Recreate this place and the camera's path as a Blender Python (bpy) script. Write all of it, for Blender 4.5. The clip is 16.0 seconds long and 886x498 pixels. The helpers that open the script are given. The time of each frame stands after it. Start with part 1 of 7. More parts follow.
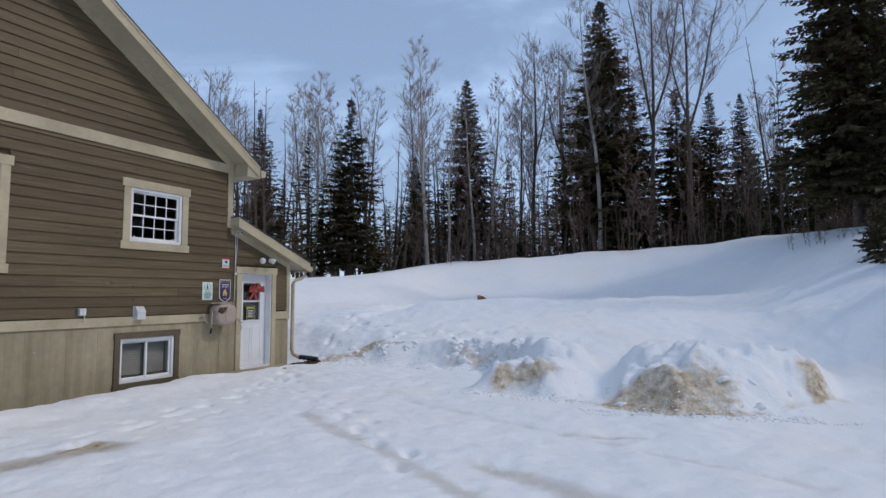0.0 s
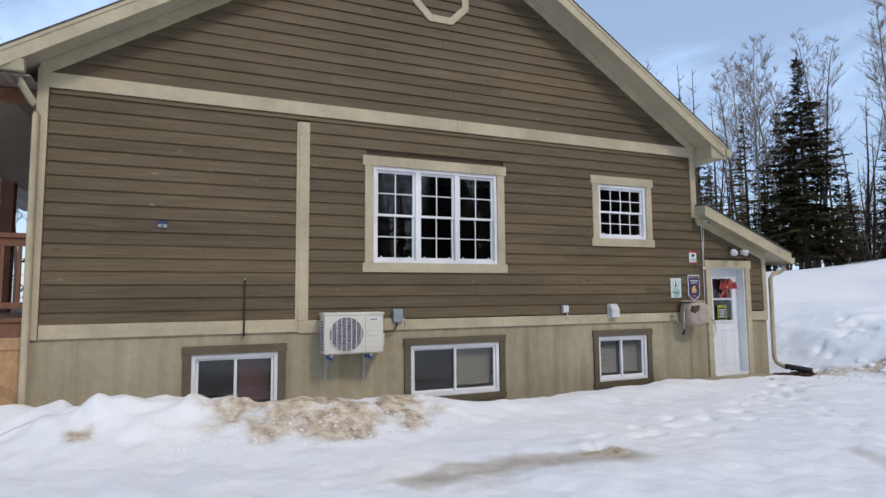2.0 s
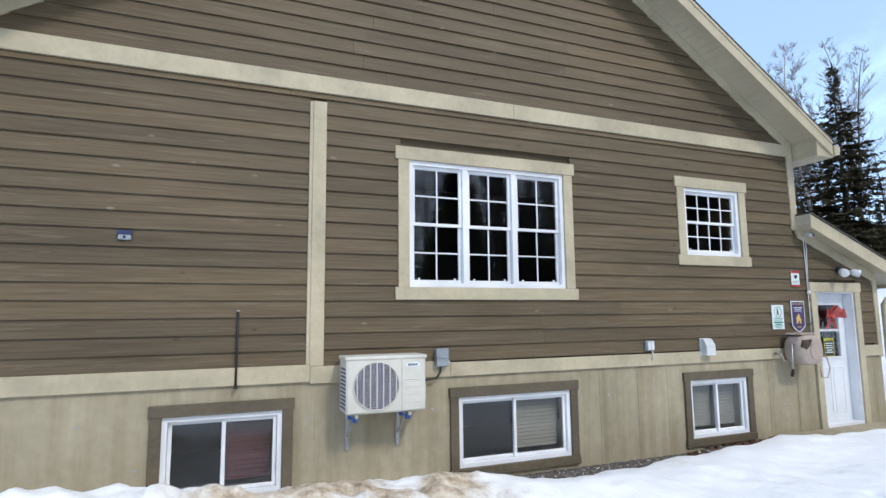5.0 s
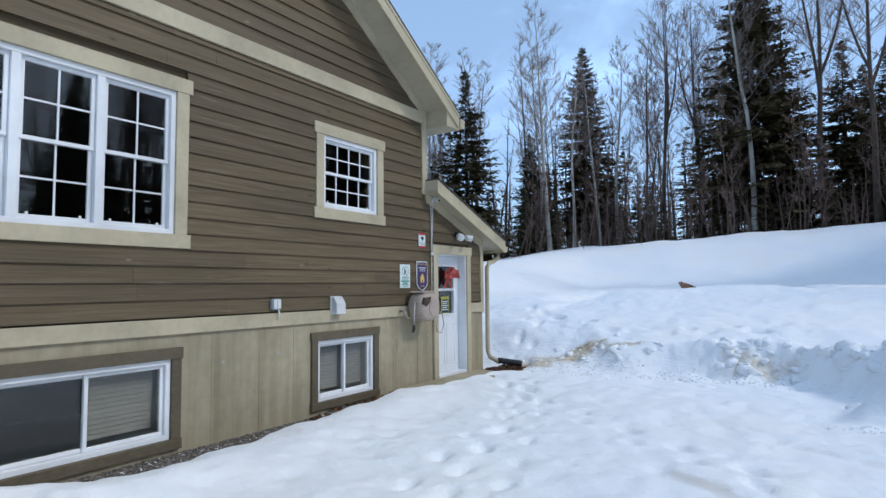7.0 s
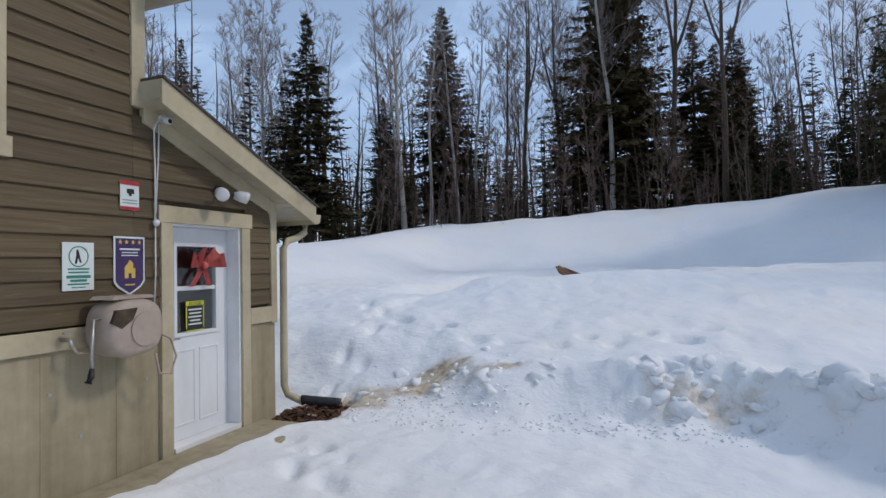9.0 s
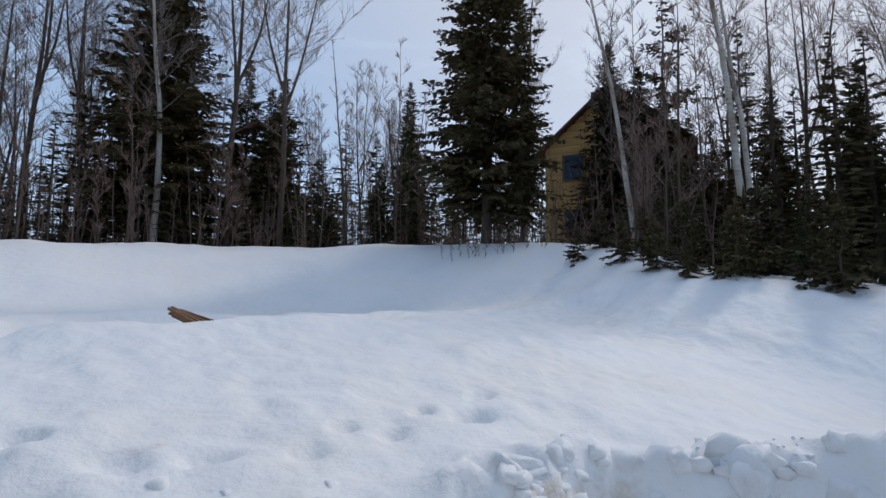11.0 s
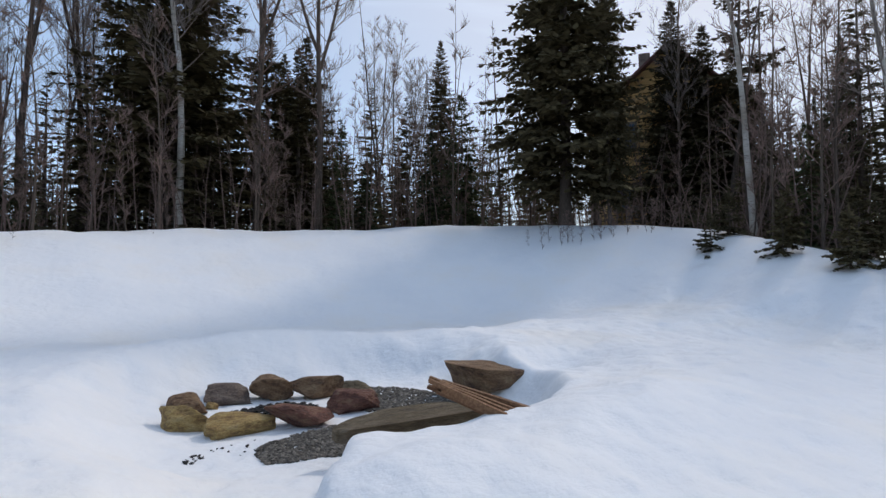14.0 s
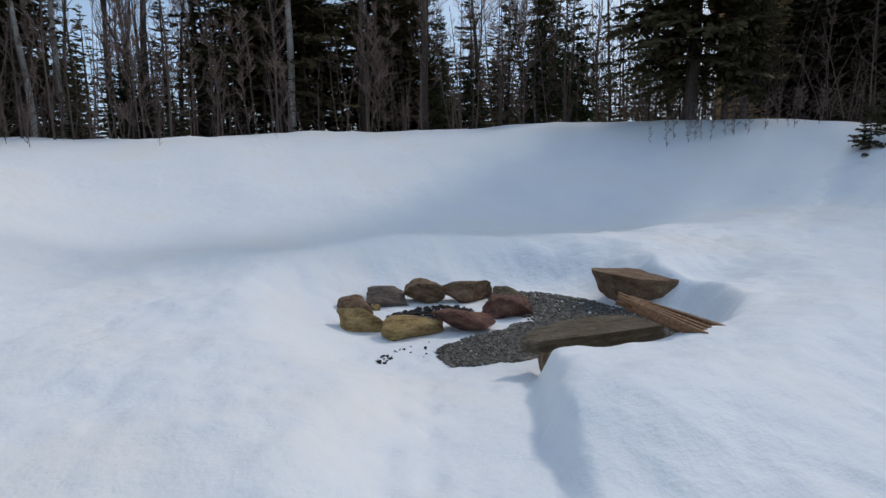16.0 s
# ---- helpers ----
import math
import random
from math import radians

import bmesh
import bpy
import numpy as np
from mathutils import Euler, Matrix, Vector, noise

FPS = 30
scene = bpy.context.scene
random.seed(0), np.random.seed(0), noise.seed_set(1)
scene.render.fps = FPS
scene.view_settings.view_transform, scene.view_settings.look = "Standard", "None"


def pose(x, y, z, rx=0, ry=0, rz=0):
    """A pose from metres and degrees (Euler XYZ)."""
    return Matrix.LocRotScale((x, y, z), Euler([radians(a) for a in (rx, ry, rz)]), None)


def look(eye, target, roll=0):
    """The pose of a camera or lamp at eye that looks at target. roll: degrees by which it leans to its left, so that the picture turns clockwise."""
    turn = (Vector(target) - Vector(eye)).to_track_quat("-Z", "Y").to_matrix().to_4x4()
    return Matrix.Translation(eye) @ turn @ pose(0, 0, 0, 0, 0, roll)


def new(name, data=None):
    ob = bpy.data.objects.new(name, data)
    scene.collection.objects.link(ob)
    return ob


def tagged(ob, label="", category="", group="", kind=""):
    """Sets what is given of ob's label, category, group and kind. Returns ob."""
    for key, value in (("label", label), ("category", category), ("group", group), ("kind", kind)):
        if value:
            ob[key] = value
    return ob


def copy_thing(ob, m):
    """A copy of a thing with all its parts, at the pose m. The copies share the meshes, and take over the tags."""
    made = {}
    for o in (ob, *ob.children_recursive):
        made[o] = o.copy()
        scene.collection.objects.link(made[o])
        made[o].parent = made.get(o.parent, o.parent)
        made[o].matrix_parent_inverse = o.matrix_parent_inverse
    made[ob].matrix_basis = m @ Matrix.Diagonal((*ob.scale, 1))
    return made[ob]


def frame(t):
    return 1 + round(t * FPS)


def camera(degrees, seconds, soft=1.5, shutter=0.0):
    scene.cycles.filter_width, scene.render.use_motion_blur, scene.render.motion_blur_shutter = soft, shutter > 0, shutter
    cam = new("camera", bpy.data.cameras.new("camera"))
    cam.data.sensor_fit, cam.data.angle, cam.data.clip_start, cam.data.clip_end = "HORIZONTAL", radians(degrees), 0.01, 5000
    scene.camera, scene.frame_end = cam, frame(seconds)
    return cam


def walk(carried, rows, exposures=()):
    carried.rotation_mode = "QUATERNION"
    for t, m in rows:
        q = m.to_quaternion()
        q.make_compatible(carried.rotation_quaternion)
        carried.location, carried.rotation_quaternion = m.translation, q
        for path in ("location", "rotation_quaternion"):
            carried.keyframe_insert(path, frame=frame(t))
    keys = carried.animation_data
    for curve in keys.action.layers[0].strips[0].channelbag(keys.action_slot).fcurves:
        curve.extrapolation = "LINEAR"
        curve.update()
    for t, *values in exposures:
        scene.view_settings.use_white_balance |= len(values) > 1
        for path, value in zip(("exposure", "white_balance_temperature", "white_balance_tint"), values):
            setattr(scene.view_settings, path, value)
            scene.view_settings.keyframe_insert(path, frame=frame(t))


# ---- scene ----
cam = camera(76.3, 16.0)
PATH = [
    (0, (1.967, -1.372, 1.565), (1.055, 0.401, 1.726), -0.3),
    (0.5, (1.662, -1.358, 1.488), (0.392, 0.178, 1.649), -0.6),
    (1, (1.293, -1.297, 1.455), (-0.307, -0.11, 1.626), -0.9),
    (1.5, (0.948, -1.361, 1.5), (-0.845, -0.493, 1.676), -0.5),
    (2, (0.596, -1.387, 1.558), (-1.248, -0.631, 1.722), -0.5),
    (2.5, (0.255, -1.345, 1.584), (-1.6, -0.62, 1.774), -0.6),
    (3, (-0.028, -1.331, 1.602), (-1.874, -0.586, 1.799), -0.5),
    (5.5, (-1.736, -1.099, 1.726), (-3.567, -0.341, 1.995), -0.5),
    (6, (-1.782, -0.94, 1.693), (-3.359, 0.17, 2.222), -0.6),
    (6.5, (-1.814, -0.752, 1.61), (-3.184, 0.569, 2.223), -0.6),
    (7, (-2.109, -0.229, 1.507), (-3.236, 1.419, 1.637), -0.6),
    (7.5, (-2.44, 0.584, 1.587), (-3.343, 2.368, 1.608), -0.7),
    (8, (-2.722, 1.396, 1.628), (-3.536, 3.223, 1.656), -0.5),
    (8.2, (-2.918, 1.864, 1.628), (-3.723, 3.694, 1.656), -0.7),
    (10.3, (-4.583, 5.793, 1.601), (-4.207, 7.754, 1.71), 0.3),
    (10.5, (-4.898, 6.083, 1.584), (-4.237, 7.964, 1.741), 0.5),
    (11, (-5.629, 6.789, 1.554), (-4.694, 8.544, 1.763), 0.5),
    (11.5, (-6.409, 7.536, 1.497), (-5.37, 9.228, 1.733), 0.6),
    (12, (-7.033, 8.504, 1.422), (-5.922, 10.154, 1.633), 0.4),
    (12.5, (-7.418, 9.659, 1.919), (-6.328, 11.32, 2.148), 0.3),
    (13, (-7.566, 10.209, 2.161), (-6.495, 11.882, 2.391), 0.1),
    (13.5, (-7.665, 10.513, 2.375), (-6.604, 12.197, 2.565), -0.2),
    (14, (-7.789, 10.781, 2.476), (-6.753, 12.49, 2.558), -0.2),
    (14.5, (-7.878, 10.995, 2.531), (-6.888, 12.73, 2.439), -0.4),
    (15, (-8.051, 11.146, 2.613), (-7.098, 12.892, 2.398), -0.5),
    (15.5, (-8.332, 11.192, 2.669), (-7.43, 12.957, 2.399), -0.5),
    (16, (-8.617, 11.223, 2.682), (-7.854, 13.05, 2.394), -0.7),
]
EXPOSURES = [(0.0, -0.52, 6780, 15), (0.5, -0.52, 6850, 16), (1.0, -0.46, 6950, 17), (1.5, -0.3, 7000, 16), (2.5, -0.12, 6950, 13), (3.2, 0.01, 6750, 11), (5.5, 0.34, 6500, 11), (6.5, 0.05, 6350, 9), (7.0, -0.12, 6250, 9), (8.2, -0.44, 6670, 14), (10.5, -0.42, 7070, 13), (12.0, -0.4, 7130, 14), (13.0, -0.32, 7150, 14), (14.0, -0.22, 7150, 14), (15.0, -0.36, 7150, 13), (16.0, -0.44, 7020, 11)]
walk(cam, [(t, look(eye, target, roll)) for t, eye, target, roll in PATH], EXPOSURES)
# ---- world, sun and exposure ----
SUN_AZ, SUN_EL = 17.0, 44.0          # degrees from +x towards +y; above the horizon
world = bpy.data.worlds.new("winter_sky")
scene.world = world
world.use_nodes = True
wn, wl = world.node_tree.nodes, world.node_tree.links
wn.clear()
sky = wn.new("ShaderNodeTexSky")
sky.sky_type, sky.sun_disc = "NISHITA", False
sky.sun_elevation, sky.sun_rotation = radians(SUN_EL), radians(90 - SUN_AZ)
sky.air_density, sky.dust_density, sky.ozone_density = 1.0, 0.6, 2.5
coord = wn.new("ShaderNodeTexCoord")
stretch = wn.new("ShaderNodeMapping")
stretch.inputs["Scale"].default_value = (1.6, 2.6, 5.0)
cloud = wn.new("ShaderNodeTexNoise")
cloud.inputs["Scale"].default_value, cloud.inputs["Detail"].default_value, cloud.inputs["Roughness"].default_value = 1.5, 7.0, 0.55
cloud.inputs["Distortion"].default_value = 0.6
veil = wn.new("ShaderNodeMapRange")
veil.interpolation_type = "SMOOTHSTEP"
veil.inputs["From Min"].default_value, veil.inputs["From Max"].default_value = 0.45, 0.74
veil.inputs["To Min"].default_value, veil.inputs["To Max"].default_value = 0.38, 0.85
sunward = wn.new("ShaderNodeVectorMath")
sunward.operation = "DOT_PRODUCT"
sunward.inputs[1].default_value = (math.cos(radians(SUN_EL)) * math.cos(radians(SUN_AZ)), math.cos(radians(SUN_EL)) * math.sin(radians(SUN_AZ)), math.sin(radians(SUN_EL)))
haze = wn.new("ShaderNodeMapRange")
haze.interpolation_type = "SMOOTHSTEP"
haze.inputs["From Min"].default_value, haze.inputs["From Max"].default_value = 0.45, 1.0
haze.inputs["To Min"].default_value, haze.inputs["To Max"].default_value = 0.0, 0.7
glare = wn.new("ShaderNodeMix")
glare.data_type = "RGBA"
glare.inputs["B"].default_value = (6.4, 6.9, 7.8, 1)
mixed = wn.new("ShaderNodeMix")
mixed.data_type = "RGBA"
mixed.inputs["B"].default_value = (5.3, 7.8, 11.6, 1)
back = wn.new("ShaderNodeBackground")
back.inputs["Strength"].default_value = 0.138
wout = wn.new("ShaderNodeOutputWorld")
wl.new(coord.outputs["Generated"], stretch.inputs["Vector"])
wl.new(stretch.outputs["Vector"], cloud.inputs["Vector"])
wl.new(cloud.outputs["Fac"], veil.inputs["Value"])
wl.new(coord.outputs["Generated"], sunward.inputs[0])
wl.new(sunward.outputs["Value"], haze.inputs["Value"])
wl.new(veil.outputs["Result"], mixed.inputs["Factor"])
wl.new(haze.outputs["Result"], glare.inputs["Factor"])
wl.new(mixed.outputs["Result"], glare.inputs["A"])
wl.new(sky.outputs["Color"], mixed.inputs["A"])
wl.new(glare.outputs["Result"], back.inputs["Color"])
wl.new(back.outputs["Background"], wout.inputs["Surface"])

lamp = bpy.data.lights.new("sun", "SUN")
lamp.energy, lamp.angle, lamp.color = 1.42, radians(8), (1.0, 0.96, 0.91)
sun = new("sun", lamp)
sun.matrix_world = look((40 * math.cos(radians(SUN_AZ)), 40 * math.sin(radians(SUN_AZ)), 40 * math.tan(radians(SUN_EL))), (0, 0, 0))


# ---- materials ----
def material(name, rough=0.7, metal=0.0, spec=0.5):
    m = bpy.data.materials.new(name)
    m.use_nodes = True
    n, l = m.node_tree.nodes, m.node_tree.links
    b = n["Principled BSDF"]
    b.inputs["Roughness"].default_value, b.inputs["Metallic"].default_value = rough, metal
    b.inputs["Specular IOR Level"].default_value = spec
    return m, n, l, b


def noise_node(n, l, scale, detail=4.0, stretch=(1, 1, 1), rough=0.55, source="Object"):
    c = n.new("ShaderNodeTexCoord")
    mp = n.new("ShaderNodeMapping")
    mp.inputs["Scale"].default_value = stretch
    t = n.new("ShaderNodeTexNoise")
    t.inputs["Scale"].default_value, t.inputs["Detail"].default_value, t.inputs["Roughness"].default_value = scale, detail, rough
    l.new(c.outputs[source], mp.inputs["Vector"])
    l.new(mp.outputs["Vector"], t.inputs["Vector"])
    return t


def ramp(n, l, fac, stops):
    r = n.new("ShaderNodeValToRGB")
    e = r.color_ramp.elements
    while len(e) < len(stops):
        e.new(0.5)
    for k, (p, c) in enumerate(stops):
        e[k].position, e[k].color = p, (*c, 1)
    l.new(fac, r.inputs["Fac"])
    return r.outputs["Color"]


def mix(n, l, fac, a, b, mode="MIX"):
    x = n.new("ShaderNodeMix")
    x.data_type, x.blend_type = "RGBA", mode
    for sock, v in ((x.inputs["Factor"], fac), (x.inputs["A"], a), (x.inputs["B"], b)):
        if isinstance(v, (int, float)):
            sock.default_value = v
        elif isinstance(v, tuple):
            sock.default_value = (*v, 1)
        else:
            l.new(v, sock)
    return x.outputs["Result"]


def bump(n, l, b, height, strength, distance):
    k = n.new("ShaderNodeBump")
    k.inputs["Strength"].default_value, k.inputs["Distance"].default_value = strength, distance
    l.new(height, k.inputs["Height"])
    l.new(k.outputs["Normal"], b.inputs["Normal"])
    return k


def scaled(c, k):
    return tuple(v * k for v in c)


def grained(name, base, dark, light, stretch, scale, rough=0.7, bumpy=0.3, depth=0.004, vary=0.0, source="Object", metal=0.0, spec=0.4):
    """Two scales of noise between three tones, with relief; vary: spread between objects."""
    m, n, l, b = material(name, rough, metal, spec)
    fine = noise_node(n, l, scale, 6, stretch, 0.6, source)
    broad = noise_node(n, l, scale * 0.13, 3, stretch, 0.5, source)
    c = ramp(n, l, fine.outputs["Fac"], [(0.25, dark), (0.5, base), (0.8, light)])
    t = ramp(n, l, broad.outputs["Fac"], [(0.3, (0.82, 0.82, 0.82)), (0.7, (1.12, 1.12, 1.12))])
    c = mix(n, l, 1.0, c, t, "MULTIPLY")
    if vary:
        o = n.new("ShaderNodeObjectInfo")
        v = ramp(n, l, o.outputs["Random"], [(0.0, (1 - vary,) * 3), (1.0, (1 + vary,) * 3)])
        c = mix(n, l, 1.0, c, v, "MULTIPLY")
    l.new(c, b.inputs["Base Color"])
    if bumpy:
        bump(n, l, b, fine.outputs["Fac"], bumpy, depth)
    return m


TRIM = grained("beige_trim_paint", (0.47, 0.405, 0.275), (0.43, 0.365, 0.245), (0.50, 0.44, 0.31), (3, 3, 3), 6.0, 0.55, 0.12, 0.002)
BROWN_TRIM = grained("brown_window_trim", (0.115, 0.092, 0.058), (0.09, 0.072, 0.045), (0.14, 0.115, 0.075), (3, 2, 3), 8.0, 0.6, 0.15, 0.002)
SOFFIT = grained("beige_soffit_metal", (0.46, 0.41, 0.30), (0.43, 0.38, 0.27), (0.48, 0.43, 0.32), (2, 2, 2), 3.0, 0.45, 0.0)
VINYL = grained("white_vinyl", (0.78, 0.79, 0.80), (0.74, 0.75, 0.76), (0.82, 0.83, 0.84), (2, 2, 2), 4.0, 0.35, 0.0)
DOORWHITE = grained("white_door_paint", (0.74, 0.76, 0.78), (0.70, 0.72, 0.74), (0.78, 0.80, 0.82), (2, 2, 1), 4.0, 0.4, 0.05, 0.001)
PLASTIC = grained("weathered_white_plastic", (0.66, 0.67, 0.66), (0.6, 0.6, 0.59), (0.72, 0.73, 0.72), (3, 3, 3), 6.0, 0.45, 0.05, 0.001)
ACWHITE = grained("ivory_metal_casing", (0.60, 0.58, 0.51), (0.56, 0.54, 0.47), (0.64, 0.62, 0.55), (2, 2, 2), 4.0, 0.4, 0.0)
# the fan's blue, darkened by the painted shade of recess and slots
ACSHADE = grained("fan_blue_and_recess_shade", (0.055, 0.055, 0.15), (0.035, 0.035, 0.09), (0.09, 0.09, 0.22), (4, 4, 4), 8.0, 0.5, 0.0)
GREYBOX = grained("grey_electrical_box", (0.30, 0.34, 0.36), (0.26, 0.30, 0.32), (0.34, 0.38, 0.40), (3, 3, 3), 8.0, 0.45, 0.0)
STEEL = grained("galvanised_steel", (0.42, 0.42, 0.40), (0.34, 0.34, 0.33), (0.5, 0.5, 0.48), (4, 4, 4), 12.0, 0.4, 0.0, metal=0.6)
BLACK = grained("black_plastic", (0.02, 0.02, 0.022), (0.014, 0.014, 0.015), (0.03, 0.03, 0.032), (3, 3, 3), 8.0, 0.5, 0.05, 0.001)
REELTAN = grained("tan_moulded_plastic", (0.42, 0.34, 0.28), (0.38, 0.30, 0.25), (0.46, 0.38, 0.32), (3, 3, 3), 5.0, 0.5, 0.05, 0.001)
SHINGLE = grained("asphalt_shingle", (0.075, 0.065, 0.055), (0.05, 0.044, 0.038), (0.11, 0.1, 0.088), (4, 4, 4), 40.0, 0.9, 0.4, 0.004, 0.15)
CEDAR = grained("cedar_planks", (0.42, 0.25, 0.125), (0.34, 0.195, 0.09), (0.5, 0.31, 0.17), (3, 6, 3), 4.0, 0.65, 0.15, 0.002, 0.12)
CEILWOOD = grained("grey_brown_ceiling_boards", (0.20, 0.165, 0.14), (0.16, 0.13, 0.11), (0.24, 0.20, 0.17), (0.6, 5, 3), 3.0, 0.7, 0.1, 0.002, 0.08)
REDWOOD = grained("red_brown_stained_timber", (0.20, 0.085, 0.045), (0.15, 0.065, 0.035), (0.25, 0.115, 0.06), (4, 4, 1), 4.0, 0.6, 0.1, 0.002, 0.08)
# near-black colour that stands in for the darkness of unlit spaces
UNLITBLACK = grained("unlit_space_black", (0.03, 0.028, 0.026), (0.02, 0.019, 0.018), (0.04, 0.037, 0.034), (1, 1, 1), 2.0, 0.9, 0.0)
BLIND = grained("grey_fabric_blind", (0.17, 0.158, 0.135), (0.13, 0.12, 0.105), (0.21, 0.198, 0.17), (0.6, 0.6, 9), 3.0, 0.85, 0.2, 0.003)
MAROON = grained("maroon_cloth", (0.055, 0.012, 0.018), (0.035, 0.009, 0.013), (0.08, 0.018, 0.026), (6, 6, 1), 3.0, 0.85, 0.0)
RIBBON = grained("red_ribbon", (0.60, 0.12, 0.11), (0.50, 0.085, 0.08), (0.66, 0.17, 0.15), (4, 4, 4), 6.0, 0.6, 0.1, 0.001)
SIGNWHITE = grained("white_sign_board", (0.66, 0.72, 0.70), (0.62, 0.68, 0.66), (0.7, 0.76, 0.74), (2, 2, 2), 4.0, 0.4, 0.0)
PURPLE = grained("purple_sign_paint", (0.055, 0.03, 0.10), (0.045, 0.024, 0.085), (0.068, 0.038, 0.12), (2, 2, 2), 6.0, 0.4, 0.0)
GOLD = grained("yellow_sign_paint", (0.60, 0.42, 0.09), (0.55, 0.38, 0.08), (0.65, 0.46, 0.11), (2, 2, 2), 6.0, 0.45, 0.0)
GREEN = grained("green_sign_ink", (0.03, 0.22, 0.17), (0.025, 0.19, 0.15), (0.04, 0.25, 0.2), (2, 2, 2), 6.0, 0.5, 0.0)
RED = grained("red_sign_ink", (0.45, 0.04, 0.05), (0.4, 0.035, 0.045), (0.5, 0.05, 0.06), (2, 2, 2), 6.0, 0.5, 0.0)
YELLOW = grained("yellow_green_sign_ink", (0.55, 0.55, 0.06), (0.5, 0.5, 0.05), (0.6, 0.6, 0.08), (2, 2, 2), 6.0, 0.5, 0.0)
NAVY = grained("dark_blue_plastic", (0.02, 0.03, 0.09), (0.016, 0.024, 0.075), (0.026, 0.04, 0.11), (2, 2, 2), 6.0, 0.35, 0.0)
BLUECAP = grained("blue_rubber_mount", (0.03, 0.10, 0.36), (0.025, 0.085, 0.31), (0.04, 0.12, 0.42), (2, 2, 2), 6.0, 0.5, 0.0)
PEBBLE = grained("grey_gravel", (0.17, 0.155, 0.135), (0.11, 0.10, 0.09), (0.27, 0.25, 0.225), (1, 1, 1), 9.0, 0.85, 0.2, 0.004, source="Generated")
LEAFLITTER = grained("brown_leaf_litter", (0.105, 0.05, 0.026), (0.06, 0.03, 0.018), (0.17, 0.085, 0.045), (1, 1, 1), 22.0, 0.9, 0.6, 0.01)
CHARCOAL = grained("charcoal", (0.012, 0.011, 0.011), (0.006, 0.006, 0.006), (0.03, 0.028, 0.027), (1, 1, 1), 30.0, 0.8, 0.4, 0.006)
# dark brown that paints the shade inside the hose reel's opening
REELSHADE = grained("reel_opening_shade", (0.06, 0.042, 0.028), (0.035, 0.025, 0.018), (0.1, 0.075, 0.05), (1, 1, 1), 14.0, 0.95, 0.6, 0.015)
SPLIT = grained("split_firewood", (0.20, 0.098, 0.048), (0.11, 0.052, 0.028), (0.33, 0.19, 0.095), (2, 14, 14), 3.0, 0.75, 0.4, 0.004, 0.25)
SPRUCEBARK = grained("spruce_bark", (0.09, 0.068, 0.054), (0.055, 0.042, 0.034), (0.13, 0.1, 0.08), (6, 6, 1.5), 5.0, 0.9, 0.6, 0.02)
GREYBARK = grained("grey_brown_bark", (0.088, 0.062, 0.046), (0.052, 0.036, 0.027), (0.14, 0.104, 0.08), (5, 5, 1.2), 4.0, 0.9, 0.5, 0.015, 0.25)
TWIG = grained("twig_bark", (0.19, 0.122, 0.098), (0.14, 0.09, 0.072), (0.24, 0.165, 0.135), (2, 2, 2), 2.0, 0.85, 0.0, vary=0.25)
BIRCHTWIG = grained("birch_twig_bark", (0.24, 0.19, 0.165), (0.18, 0.14, 0.122), (0.30, 0.245, 0.215), (2, 2, 2), 2.0, 0.85, 0.0, vary=0.2)
DRYGRASS = grained("dry_weed_stalks", (0.20, 0.145, 0.085), (0.15, 0.105, 0.06), (0.26, 0.19, 0.12), (2, 2, 2), 6.0, 0.9, 0.0)
CABINWOOD = grained("orange_cabin_siding", (0.56, 0.33, 0.12), (0.48, 0.28, 0.095), (0.62, 0.38, 0.15), (1, 1, 10), 2.0, 0.65, 0.2, 0.01)
CABINROOF = grained("dark_red_metal_roof", (0.105, 0.035, 0.028), (0.085, 0.028, 0.023), (0.13, 0.045, 0.035), (1, 1, 1), 3.0, 0.6, 0.0)


def birch_bark():
    m, n, l, b = material("white_birch_bark", 0.7)
    bands = noise_node(n, l, 3.0, 4, (1.2, 1.2, 9), 0.6)
    patch = noise_node(n, l, 0.55, 3, (1, 1, 1))
    c = ramp(n, l, bands.outputs["Fac"], [(0.30, (0.05, 0.043, 0.038)), (0.40, (0.40, 0.37, 0.33)), (0.75, (0.58, 0.55, 0.50))])
    d = ramp(n, l, patch.outputs["Fac"], [(0.35, (0.62, 0.56, 0.50)), (0.6, (1, 1, 1))])
    l.new(mix(n, l, 1.0, c, d, "MULTIPLY"), b.inputs["Base Color"])
    bump(n, l, b, bands.outputs["Fac"], 0.3, 0.01)
    return m


def needles(name, dark, light):
    m, n, l, b = material(name, 0.85, 0.0, 0.06)
    g = n.new("ShaderNodeNewGeometry")
    o = n.new("ShaderNodeObjectInfo")
    c = ramp(n, l, g.outputs["Random Per Island"], [(0.0, dark), (0.7, scaled(tuple((p + q) for p, q in zip(dark, light)), 0.5)), (1.0, light)])
    v = ramp(n, l, o.outputs["Random"], [(0.0, (0.75, 0.75, 0.75)), (1.0, (1.25, 1.2, 1.1))])
    l.new(mix(n, l, 1.0, c, v, "MULTIPLY"), b.inputs["Base Color"])
    return m


